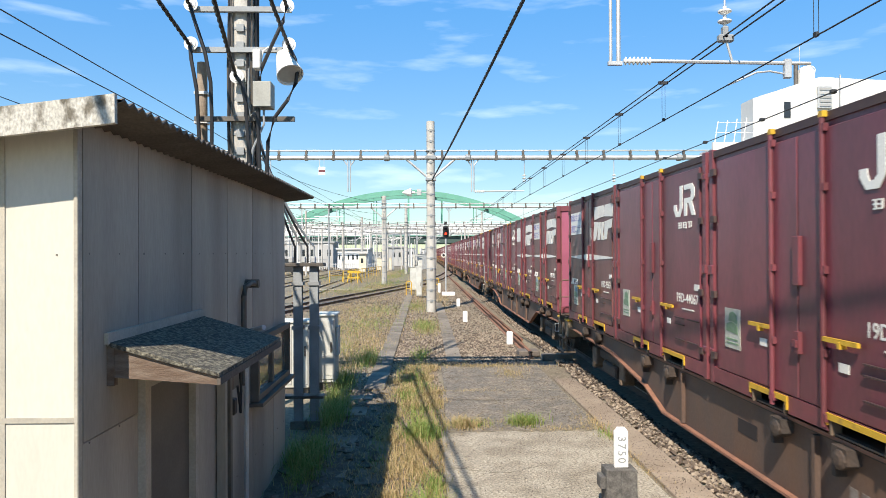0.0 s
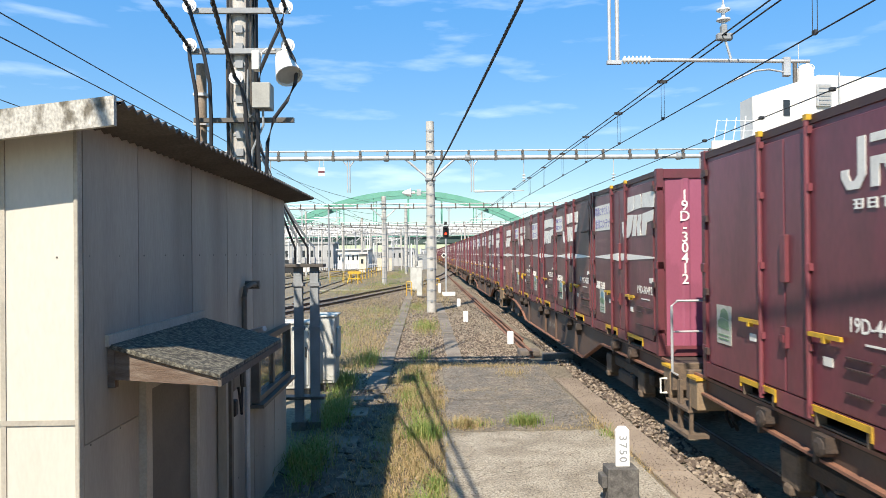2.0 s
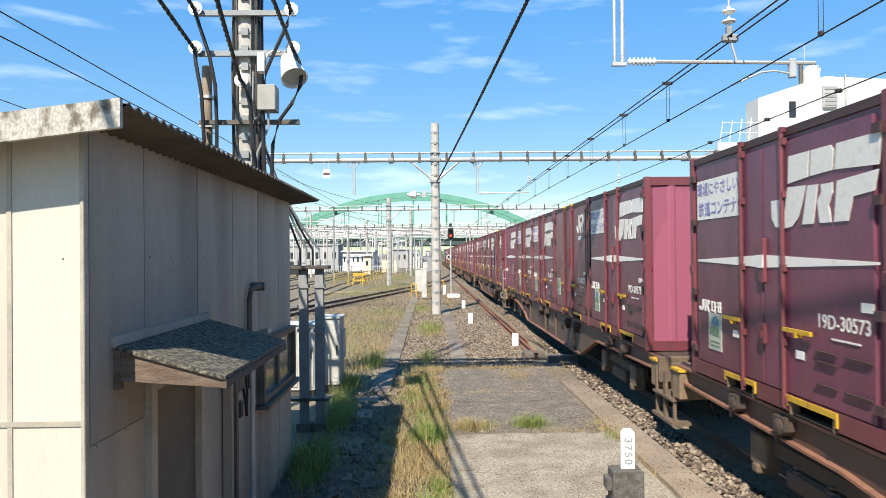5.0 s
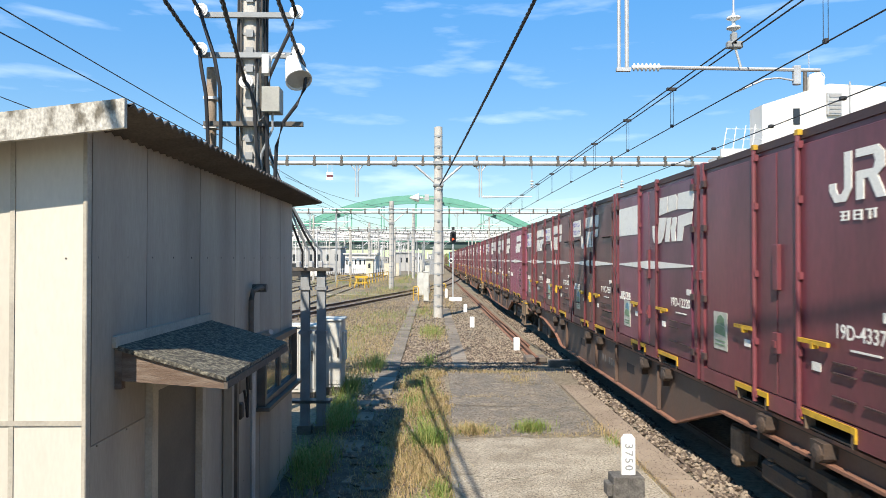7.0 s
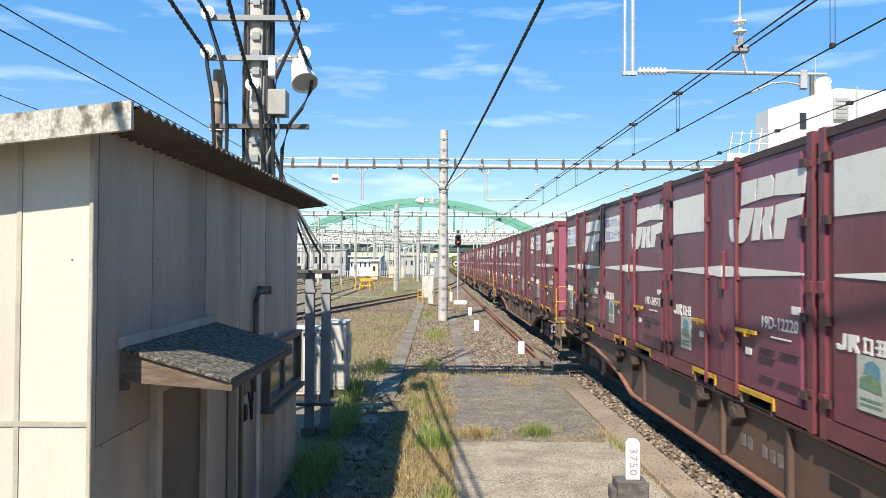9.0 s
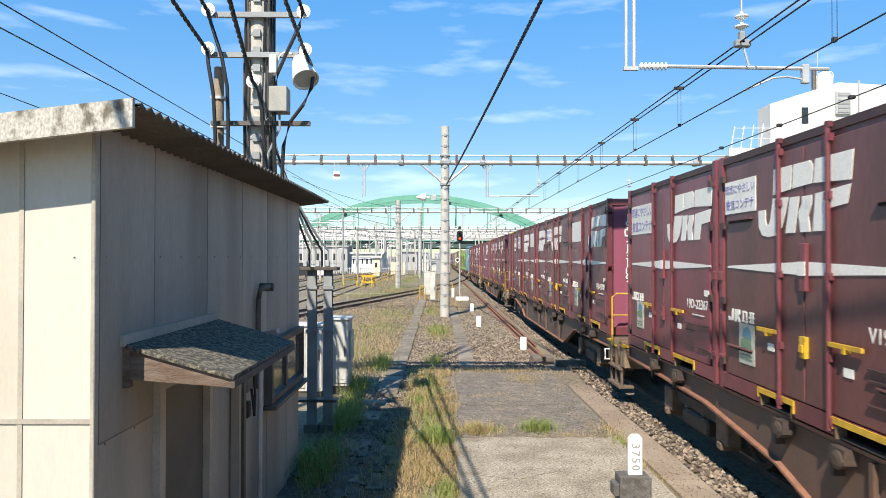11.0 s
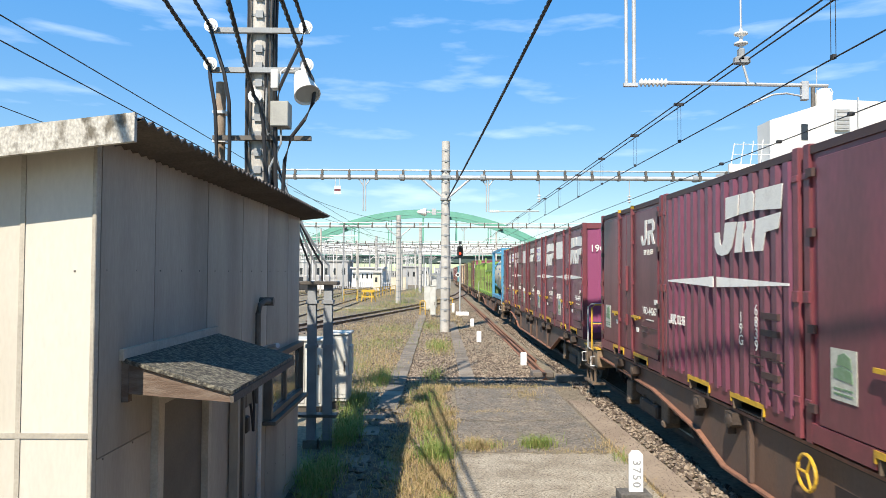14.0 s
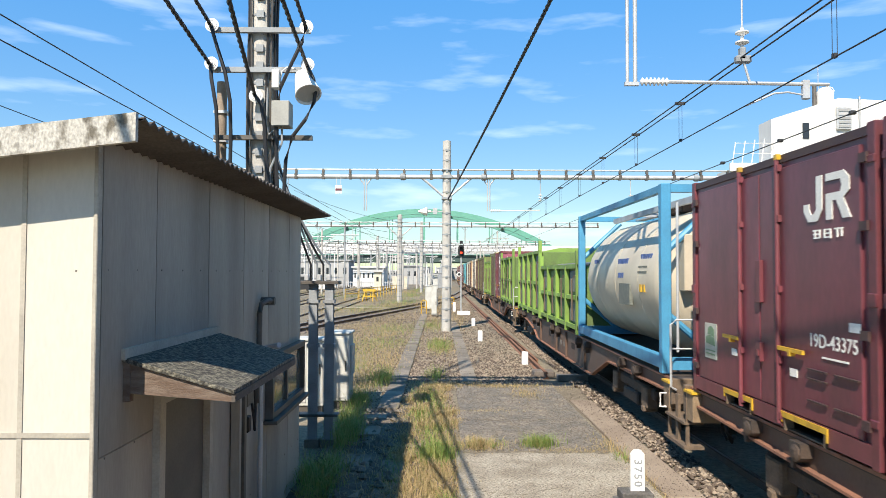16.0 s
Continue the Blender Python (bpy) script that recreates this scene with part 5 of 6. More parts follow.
    for a, b, x in ((7.08, 7.80, -1.675), (7.87, 8.60, -1.665)):
        part("pane", boxes((x - 0.005, x, a, b, 1.02, 1.52)), PANE, w)
    part("window_sill", boxes((-1.70, -1.57, 6.98, 8.70, 0.92, 0.955)), DARKFRAME, w)
    part("window_back", boxes((-1.74, -1.72, 7.08, 8.60, 1.0, 1.55)), HUTTRIM, w)
    # pipes and conduit
    part("vent_pipe", bars(([(-1.66, 6.62, 1.2), (-1.66, 6.62, 2.02), (-1.65, 6.65, 2.10), (-1.62, 6.72, 2.13), (-1.60, 6.85, 2.12)], 0.026)), DARKFRAME, h, smooth=True)
    part("vent_hood", bars(([(-1.70, 6.84, 2.12), (-1.57, 6.84, 2.12)], 0.04)), DARKFRAME, h)
    part("conduit", bars(([(-1.66, 6.15, GZ), (-1.66, 6.15, 1.55)], 0.018)), DARKFRAME, h)
    part("conduit", bars(([(-1.64, 6.62, GZ), (-1.64, 6.62, 1.62), (-1.60, 6.62, 1.70), (-1.45, 6.5, 1.74)], 0.024)), GALV, h, "pale grey conduit pipe")
    part("meter_box", boxes((-1.70, -1.62, 6.1, 6.3, 1.25, 1.55)), DARKFRAME, h, bevel=0.01)
    part("meter_cable", bars(([(-1.61, 6.2, 1.27), (-1.60, 6.24, 1.1), (-1.61, 6.3, 1.02), (-1.62, 6.36, 1.2), (-1.62, 6.3, 1.5)], 0.012)), CABLE, h)
    part("switch_box", boxes((-1.70, -1.63, 6.18, 6.27, 1.02, 1.16)), BLACK, h, bevel=0.01)


build_hut()


# ---- masts, gantries and wires ----
def mast_parts(parent, x, y, top, r0, r1, step=0.45, first=0.4):
    bm = bmesh.new()
    turned(bm, [(r0, GZ), (r1, top), (r1 * 0.6, top + 0.02)], (x, y, 0), 18)
    m = part("mast", bm, CONCRETE, parent, "round weathered concrete mast", smooth=True)
    z = first
    ring = None
    while z < top - 0.3:
        r = r0 + (r1 - r0) * z / top
        bm = bmesh.new()
        turned(bm, [(r + 0.002, -0.02), (r + 0.008, -0.015), (r + 0.008, 0.015), (r + 0.002, 0.02)], n=18)
        box(bm, -0.05, 0.05, -r - 0.03, -r, -0.05, 0.05)
        ob = part("band", bm, HSTEEL, m)
        ob.location = (x, y, z)
        z += step
    return m


def beam_parts(parent, x0, x1, y, z, r=0.095, step=1.15):
    part("beam_pipe", bars(([(x0, y, z), (x1, y, z)], r), n=12), GALV, parent, "pale grey steel beam pipe", smooth=True)
    part("top_pipe", bars(([(x0, y, z + 0.30), (x1, y, z + 0.30)], 0.035)), GALV, parent, smooth=True)
    bm = boxes((-0.03, 0.03, -0.05, 0.05, -0.02, 0.33), (-0.06, 0.06, -0.12, 0.12, -0.11, 0.12), (-0.05, 0.05, -0.07, 0.07, 0.16, 0.30))
    finish(bm)
    me = bpy.data.meshes.new("clamp")
    bm.to_mesh(me)
    bm.free()
    me.materials.append(DARKFRAME)
    for i in range(int((x1 - x0) / step) + 1):
        ob = new("clamp", me)
        ob.parent = parent
        ob.location = (x0 + i * step, y, z)


def insulator(bm, a, b, r, n_sheds, core=0.02):
    """A string of sheds between two points on a straight line along x or z."""
    a, b = Vector(a), Vector(b)
    axis = "x" if abs(b.x - a.x) > abs(b.z - a.z) else "z"
    h = (b - a).x if axis == "x" else (b - a).z
    prof = [(core, 0)]
    for i in range(n_sheds):
        u = h * (i + 0.2) / n_sheds
        prof += [(core, u), (r, u + h * 0.25 / n_sheds), (r, u + h * 0.4 / n_sheds), (core, u + h * 0.55 / n_sheds)]
    prof.append((core, h))
    turned(bm, prof, a, 14, axis)


def dropper(parent, x, y, z_beam, z_low, arm=2.1):
    """Twin hanging tubes with a registration arm, as on the far gantries."""
    part("hanging_tube", bars(([(x - 0.05, y, z_beam), (x - 0.05, y, z_low)], 0.025), ([(x + 0.05, y, z_beam), (x + 0.05, y, z_low)], 0.025)), GALV, parent)
    part("tube_spreader", bars(([(x - 0.05, y, z_beam - 0.35), (x - 0.3, y, z_beam)], 0.025), ([(x + 0.05, y, z_beam - 0.35), (x + 0.3, y, z_beam)], 0.025)), GALV, parent)
    if not arm:
        return
    bm = bmesh.new()
    insulator(bm, (x + 0.08, y, z_low + 0.02), (x + 0.5, y, z_low + 0.02), 0.07, 5)
    part("insulator", bm, PORCELAIN, parent, "white ribbed insulator")
    part("registration_arm", bars(([(x + 0.5, y, z_low + 0.02), (x + 0.5 + arm, y, z_low + 0.04)], 0.025)), GALV, parent)


def build_gantry(label, y, z, masts, x0, x1, drops=(), hangs=()):
    g = thing("catenary_gantry", label, "gantry", group="gantries over the tracks")
    for x, top, r in masts:
        mast_parts(g, x, y, top, r, r * 0.86)
        for s in (-1, 1):
            part("brace", bars(([(x, y, z - 0.95), (x + s * 1.1, y, z)], 0.05)), GALV, g)
        for z0, z1, e in ((z - 0.07, z + 0.07, 0.03), (z + 0.26, z + 0.32, 0.02), (z - 0.98, z - 0.88, 0.02)):
            part("mast_collar", boxes((x - r - e, x + r + e, y - r - e, y + r + e, z0, z1)), HSTEEL, g, bevel=0.01)
    beam_parts(g, x0, x1, y - 0.02, z)
    for x in drops:
        dropper(g, x, y, z, z - 1.45, 0.0 if x < 0 else 1.7)
    for x in hangs:
        part("hanger", bars(([(x, y, z), (x, y, z - 0.75)], 0.018)), GALV, g)
        bm = bmesh.new()
        insulator(bm, (x, y, z - 1.05), (x, y, z - 0.7), 0.09, 3)
        part("insulator", bm, PORCELAIN, g, "white disc insulator")
    return g


g1 = build_gantry("grey tubular gantry on a concrete mast", 30.5, 6.46, [(0.26, 8.0, 0.20)], -9.6, 12.3, (-3.2, 2.05), (4.25, 8.1, -6.5))
for x in (-1.6, 1.85, 10.9):
    bm = bmesh.new()
    turned(bm, [(0.1, -0.12), (0.15, -0.08), (0.15, 0.08), (0.1, 0.12)], (x, 30.48, 6.46), 14, "x")
    part("joint_collar", bm, HSTEEL, g1)
fl = thing("hanging_flag_sign", "small white and red sign hanging from the gantry", "sign")
part("hanger", boxes((-4.42, -4.40, 30.3, 30.32, 6.0, 6.4), (-4.24, -4.22, 30.3, 30.32, 6.0, 6.4)), GALV, fl)
part("plate", boxes((-4.46, -4.18, 30.29, 30.31, 5.72, 6.06)), WHITE, fl)
part("red_band", boxes((-4.45, -4.19, 30.278, 30.29, 5.84, 5.93)), POSTRED, fl)
hb = thing("mast_horn", "white loudspeaker horn on the mast", "loudspeaker")
bm = bmesh.new()
turned(bm, [(0.02, -1.0), (0.06, -0.95), (0.19, -0.62), (0.05, -0.58), (0.05, -0.45)], (0.05, 30.4, 4.98), 12, "x")
part("horn", bm, WHITE, hb)
part("bracket", boxes((-0.42, 0.1, 30.38, 30.42, 4.95, 4.99), (-0.32, -0.14, 30.3, 30.38, 4.86, 5.12)), GALV, hb)
build_gantry("grey tubular gantry further along the line", 58.8, 6.18, [(-3.33, 7.1, 0.22)], -17.0, 13.0, (-10.0, 2.0), (4.25, 8.1, -7.2))
build_gantry("grey tubular gantry further along the line", 88.0, 5.95, [(-2.3, 8.6, 0.2)], -24.0, 13.5, (-14.0, 2.0), (4.25, -7.2, -11))
build_gantry("grey tubular gantry far along the line", 118.0, 6.6, [(-3.0, 8.4, 0.22)], -30.0, 14.0, (), (4.25, -7.2))
build_gantry("grey tubular gantry far along the line", 103.0, 6.3, [(-9.0, 7.6, 0.18)], -30.0, 14.0)
build_gantry("grey tubular gantry far along the line", 134.0, 6.9, [(-10.0, 8.0, 0.18)], -34.0, 14.0)
build_gantry("grey tubular gantry far along the line", 150.0, 6.9, [(-5.0, 8.4, 0.22)], -36.0, 14.0)

JBOX = mat("box_grey", (0.33, 0.33, 0.30), 0.6, second=(0.25, 0.25, 0.23), scale=4)
# the nearest gantry, whose beam passes above the view
ng = thing("catenary_gantry", "concrete cable mast with an overhead gantry beam", "gantry", group="gantries over the tracks")
NY = 10.0
mast_parts(ng, -2.5, NY, 7.2, 0.185, 0.165, 0.24, 2.6)
beam_parts(ng, -7.5, 12.0, NY - 0.25, 6.9, 0.13)
# unseen upper chords and lattice, added to widen the beam's shadow on the ground
for z in (7.45, 8.0):
    part("upper_chord", bars(([(-7.5, NY - 0.25, z), (12.0, NY - 0.25, z)], 0.12)), GALV, ng)
for i in range(13):
    x = -7.2 + i * 1.5
    part("lattice_bar", bars(([(x, NY - 0.25, 6.95), (x + 0.75, NY - 0.25, 8.0)], 0.05)), GALV, ng)
    part("lattice_bar", bars(([(x + 0.75, NY - 0.25, 8.0), (x + 1.5, NY - 0.25, 6.95)], 0.05)), GALV, ng)
part("hanging_tube", bars(([(2.62, NY, 6.9), (2.62, NY, 5.05)], 0.024), ([(2.73, NY, 6.9), (2.73, NY, 5.05)], 0.030)), GALV, ng, "pale hanging tube", smooth=True)
part("tube_foot", boxes((2.58, 2.78, NY - 0.03, NY + 0.03, 5.03, 5.08)), GALV, ng)
bm = bmesh.new()
insulator(bm, (2.80, NY, 5.09), (3.20, NY, 5.09), 0.058, 7, 0.028)
part("insulator", bm, PORCELAIN, ng, "white ribbed insulator", smooth=True)
part("registration_arm", bars(([(3.18, NY, 5.09), (5.46, NY, 5.06)], 0.027)), GALV, ng, "pale steel registration arm", smooth=True)
part("arm_clamp", boxes((5.08, 5.18, NY - 0.04, NY + 0.04, 4.85, 5.12)), GALV, ng, bevel=0.01)
part("steady_arm", bars(([(5.13, NY, 4.9), (5.05, NY, 4.92), (4.88, NY, 4.95), (4.68, NY, 4.93), (4.48, NY, 4.84), (4.28, NY, 4.755)], 0.014)), GALV, ng, "curved steady arm", smooth=True)
bm = bmesh.new()
insulator(bm, (4.24, NY, 5.58), (4.24, NY, 5.86), 0.095, 2, 0.026)
part("insulator", bm, PORCELAIN, ng, "pale disc insulators", smooth=True)
part("hanger_rod", bars(([(4.24, NY, 5.84), (4.24, NY, 6.9)], 0.014)), GALV, ng)
part("wire_clamp", boxes((4.14, 4.36, NY - 0.05, NY + 0.05, 5.36, 5.46), (4.20, 4.28, NY - 0.05, NY + 0.05, 5.40, 5.58)), HSTEEL, ng, bevel=0.015)
part("clamp_link", bars(([(4.26, NY, 5.38), (4.34, NY, 5.10)], 0.018)), GALV, ng)
for z, x0, x1 in ((5.72, -3.18, -1.80), (5.17, -3.18, -1.80)):
    part("cross_arm", boxes((x0, x1, NY - 0.24, NY - 0.18, z - 0.035, z + 0.035)), HSTEEL, ng)
part("lower_cross_arm", boxes((-3.1, -1.76, NY - 0.26, NY - 0.18, 4.20, 4.26)), DARKFRAME, ng)
for x, z in ((-3.13, 5.76), (-3.13, 5.23), (-1.84, 5.74), (-1.82, 5.22), (-2.52, 4.79)):
    bm = bmesh.new()
    turned(bm, [(0.02, 0.06), (0.085, 0.02), (0.095, 0.0), (0.07, -0.004), (0.065, -0.012), (0.05, -0.004), (0.045, -0.014), (0.025, -0.01), (0.02, -0.05), (0.005, -0.055)], (x, NY - 0.30, z), 18, "y")
    part("disc_insulator", bm, PORCELAIN, ng, "white grooved disc insulator", smooth=True)
part("junction_box", boxes((-2.28, -2.04, NY - 0.42, NY - 0.16, 4.36, 4.70)), JBOX, ng, "grey steel junction box", bevel=0.008)
part("fuse_box", boxes((-2.29, -2.19, NY - 0.38, NY - 0.24, 4.88, 5.14)), WHITE, ng, bevel=0.01)
part("lamp_arm", bars(([(-2.2, NY - 0.3, 4.9), (-2.17, NY - 0.3, 5.12), (-2.10, NY - 0.3, 5.18), (-1.98, NY - 0.3, 5.16)], 0.014)), WHITE, ng)
lamp = thing("floodlight", "white conical floodlight on the mast", "lamp")
bm = bmesh.new()
turned(bm, [(0.075, 0.22), (0.10, 0.20), (0.15, -0.05), (0.18, -0.20), (0.165, -0.20), (0.09, 0.12)], n=20)
sh = part("shade", bm, WHITE, lamp, smooth=True)
bm = bmesh.new()
turned(bm, [(0.155, -0.165), (0.155, -0.17), (0.01, -0.172)], n=20)
part("lens", bm, GALV, lamp, "ribbed glass lens")
lamp.matrix_basis = pose(-1.84, NY - 0.35, 4.93, -30, -22, 0)
wp = tagged(solid("service_pipe", bars(([(-3.07, NY, GZ), (-3.07, NY, 5.05)], 0.07), n=12), KERB, True), "slim brown service post beside the mast", "post")
for z in (4.2, 4.6, 3.8):
    part("strap", boxes((-3.16, -2.98, NY - 0.09, NY + 0.09, z, z + 0.04)), GALV, wp)


def wire(name, label, points, r=0.009, material=WIRE, n=6):
    return tagged(solid(name, bars((points, r), n=n), material, True), label, "cable")


def twisted(name, label, points, r):
    """A thick bundled cable: three strands wound round each other."""
    bm = bmesh.new()
    pts = [Vector(p) for p in points]
    fine = []
    for a, b in zip(pts, pts[1:]):
        n = max(2, int((b - a).length / 0.07))
        fine += [a.lerp(b, i / n) for i in range(n)]
    fine.append(pts[-1])
    for s in range(3):
        path = []
        for i, p in enumerate(fine):
            d = (fine[min(i + 1, len(fine) - 1)] - fine[max(i - 1, 0)]).normalized()
            u = d.cross(Vector((0.3, 0.2, 1))).normalized()
            w = d.cross(u)
            a = i * 0.9 + s * 2.094
            path.append(p + r * 0.55 * (math.cos(a) * u + math.sin(a) * w))
        tube(bm, path, r * 0.55, 5)
    return tagged(solid(name, bm, CABLE, True), label, "cable")


twisted("aerial_cable", "thick twisted black cable strung to the mast", sag((0.32, 30.2, 5.5), (1.41, 10.0, 5.98), 0.06, 20)[:-1] + [(1.41, 10.0, 5.98), (2.0, -2, 6.35)], 0.028)
for x, z, x2, z2 in ((-3.13, 5.74, -1.95, 6.4), (-3.13, 5.20, -1.95, 5.95), (-1.84, 5.72, -1.1, 6.4), (-1.82, 5.20, -1.05, 5.95), (-2.52, 4.79, -0.45, 5.7)):
    twisted("aerial_cable", "black twisted cable anchored on disc insulators", sag((x, NY - 0.36, z), (x2, -2, z2), 0.12, 12), 0.026)
# cables that loop down the mast
for pts in (((-3.13, 9.66, 5.74), (-3.05, 9.62, 5.5), (-2.92, 9.62, 5.1), (-2.85, 9.64, 4.7), (-2.84, 9.66, 4.2), (-2.86, 9.7, 3.3)),
            ((-3.13, 9.66, 5.20), (-3.10, 9.62, 5.0), (-3.03, 9.62, 4.6), (-3.02, 9.66, 4.2), (-3.0, 9.7, 3.3)),
            ((-1.84, 9.66, 5.72), (-1.88, 9.6, 5.5), (-2.02, 9.6, 5.2), (-2.16, 9.62, 4.9), (-2.20, 9.64, 4.7), (-2.23, 9.66, 4.4), (-2.22, 9.66, 3.9), (-2.2, 9.7, 3.2)),
            ((-1.82, 9.66, 5.20), (-1.72, 9.6, 5.0), (-1.69, 9.6, 4.85), (-1.71, 9.6, 4.68), (-1.82, 9.6, 4.45), (-2.0, 9.62, 4.22), (-2.09, 9.64, 3.9), (-2.12, 9.66, 3.3)),
            ((-2.52, 9.62, 4.79), (-2.42, 9.6, 4.65), (-2.38, 9.62, 4.4), (-2.36, 9.64, 4.0), (-2.3, 9.66, 3.3))):
    wire("mast_cable", "black cable hanging down the mast", pts, 0.026, CABLE, 8)
for k, (dx, dy) in enumerate(((-0.19, -0.06), (-0.205, 0.02), (-0.16, -0.12), (-0.12, -0.16), (0.19, -0.06), (0.205, 0.0), (0.15, -0.13), (0.10, -0.165))):
    wob = [(-2.5 + dx + 0.012 * math.sin(i * 1.7 + k), NY + dy - 0.012, 2.6 + i * 0.8) for i in range(12)]
    wire("riser_cable", "dark cable strapped to the mast", wob, 0.014 + 0.004 * (k % 3), CABLE if k % 3 else DARKFRAME)
for k in range(4):
    wire("service_cable", "grey cable drooping from mast to trestle", sag((-2.3 + 0.03 * k, 9.8, 4.2 - 0.15 * k), (-1.86 + 0.09 * k, 10.33, 2.5), 0.10, 8) + [(-1.86 + 0.09 * k, 10.33, 2.27)], 0.016, HSTEEL if k % 2 else CABLE)
wire("service_cable", "grey cable looping below the junction box", [(-2.16, 9.7, 4.36), (-2.15, 9.68, 4.15), (-2.3, 9.66, 3.8), (-2.33, 9.68, 3.3)], 0.016, HSTEEL)
wire("service_cable", "thin grey cable looping below the junction box", [(-2.22, 9.7, 4.36), (-2.33, 9.66, 4.25), (-2.36, 9.66, 4.4), (-2.36, 9.7, 4.9)], 0.012, HSTEEL)

# overhead line of the train's track
for x in (4.20, 4.33):
    wire("messenger_wire", "dark messenger wire over the track", [(x, -20, 5.46), (x, 10, 5.42), (x, 30.5, 5.42), (x, 58.8, 5.4), (x, 230, 5.4)], 0.011)
wire("contact_wire", "dark contact wire over the track", [(4.27, -20, 4.75), (4.27, 10, 4.75), (4.27, 230, 4.75)], 0.009)
for y in (5.5, 7.7, 12.7, 15.6, 18.8, 22.0, 25.5, 29, 34, 39, 45, 51):
    hg = thing("wire_dropper", "thin twin dropper between overhead wires", "dropper", group="droppers of the overhead line")
    part("dropper_rod", bars(([(4.245, y, 4.75), (4.245, y, 5.42)], 0.004), ([(4.30, y, 4.75), (4.30, y, 5.42)], 0.004), n=5), WIRE, hg)
    part("clip", boxes((4.18, 4.35, y - 0.03, y + 0.03, 5.40, 5.45)), WIRE, hg)
    part("clip", boxes((4.25, 4.29, y - 0.03, y + 0.03, 4.74, 4.79)), WIRE, hg)
wire("messenger_wire", "dark messenger wire over the second track", [(8.1, -10, 5.58), (8.1, 30.5, 5.55), (8.1, 230, 5.5)], 0.012)
for y in (14, 17, 20.5, 24):
    tagged(solid("wire_clip", boxes((8.04, 8.16, y - 0.05, y + 0.05, 5.53, 5.61)), WIRE, bevel=0.015), "small dark clip on the messenger wire", "clip", group="clips on the wire")
# lines left of the hut
for x, z, r in ((-6.5, 6.22, 0.011), (-6.5, 5.84, 0.011), (-6.5, 4.86, 0.007), (-6.2, 4.35, 0.006)):
    wire("overhead_wire", "dark overhead wire of the yard track", [(x, -20, z), (x - 0.2, 58.8, z), (x - 0.7, 230, z)], r)
for x in (-11.0, -15.0):
    wire("contact_wire", "thin overhead wire across the yard", [(x, 30, 4.9), (x, 230, 4.9)], 0.012)
    wire("messenger_wire", "thin overhead wire across the yard", [(x, 30, 5.6), (x, 230, 5.6)], 0.012)
wire("span_wire", "thin slack wire under the gantry", sag((-9, 44, 7.4), (-1.5, 58.8, 6.4), 0.5), 0.012)
for k, (xa, ya, za, xb, yb, zb) in enumerate(((-20, 64, 6.0, 0, 88, 5.4), (-18, 72, 6.2, 4, 103, 5.6), (-26, 90, 6.4, 2, 118, 5.8), (-12, 60, 5.2, -2, 88, 6.2), (-9, 70, 6.6, 3, 120, 6.0), (-30, 100, 6.0, 6, 134, 6.2), (-16, 58.8, 5.4, -3, 103, 5.2), (-8, 88, 5.2, 1, 150, 5.8))):
    wire("span_wire", "thin dark wire across the yard", sag((xa, ya, za), (xb, yb, zb), 0.3), 0.018)
wire("span_wire", "thin slack wire under the gantry", sag((-10, 38, 6.6), (-3.3, 58.8, 5.6), 0.4), 0.012)


# ---- things beside the hut ----
def build_trestle():
    t = thing("cable_trestle", "grey steel cable trestle of two posts", "trestle", pose(0, 10.35, 0))
    for x in (-1.82, -1.59):
        bm = boxes((x - 0.06, x + 0.06, -0.06, -0.048, GZ, 2.22), (x - 0.06, x + 0.06, 0.048, 0.06, GZ, 2.22), (x - 0.006, x + 0.006, -0.05, 0.05, GZ, 2.22))
        part("post", bm, HSTEEL, t, "weathered grey steel post")
        part("foot", boxes((x - 0.1, x + 0.1, -0.1, 0.1, GZ, GZ + 0.12)), LID, t)
        for z in (1.32, 1.95):
            part("clamp", boxes((x - 0.08, x + 0.08, -0.08, 0.08, z, z + 0.05)), HSTEEL, t)
    part("top_plate", boxes((-2.08, -1.44, -0.14, 0.14, 2.22, 2.27)), DARKFRAME, t, bevel=0.006)
    part("cross_plate", boxes((-2.10, -1.45, -0.10, 0.10, 0.34, 0.38)), DARKFRAME, t, bevel=0.006)
    for x in (-1.92, -1.74, -1.60):
        part("terminal", boxes((x - 0.03, x + 0.03, -0.05, 0.05, 2.27, 2.36)), GALV, t, bevel=0.01)


def build_cabinet(x0, x1, y0, y1, top, label, doors):
    c = thing("equipment_cabinet", label, "cabinet", group="cabinets behind the hut")
    part("plinth", boxes((x0 + 0.03, x1 - 0.03, y0 + 0.03, y1 - 0.03, GZ, GZ + 0.14)), DARKFRAME, c)
    part("body", boxes((x0, x1, y0, y1, GZ + 0.14, top)), CABINET, c, bevel=0.012)
    part("lid", boxes((x0 - 0.03, x1 + 0.03, y0 - 0.03, y1 + 0.03, top, top + 0.045)), CABINET, c, bevel=0.012)
    w = (x1 - x0) / doors
    for i in range(doors):
        d = part("door", boxes((x0 + i * w + 0.02, x0 + (i + 1) * w - 0.02, y0 - 0.014, y0, GZ + 0.2, top - 0.06)), CABINET, c, bevel=0.006)
        part("handle", boxes((x0 + (i + 1) * w - 0.075, x0 + (i + 1) * w - 0.05, y0 - 0.035, y0 - 0.014, 0.6, 0.78)), DARKFRAME, d)
    part("side_box", boxes((x1, x1 + 0.05, y0 + 0.12, y1 - 0.15, 0.5, 1.05)), CABINET, c, bevel=0.01)


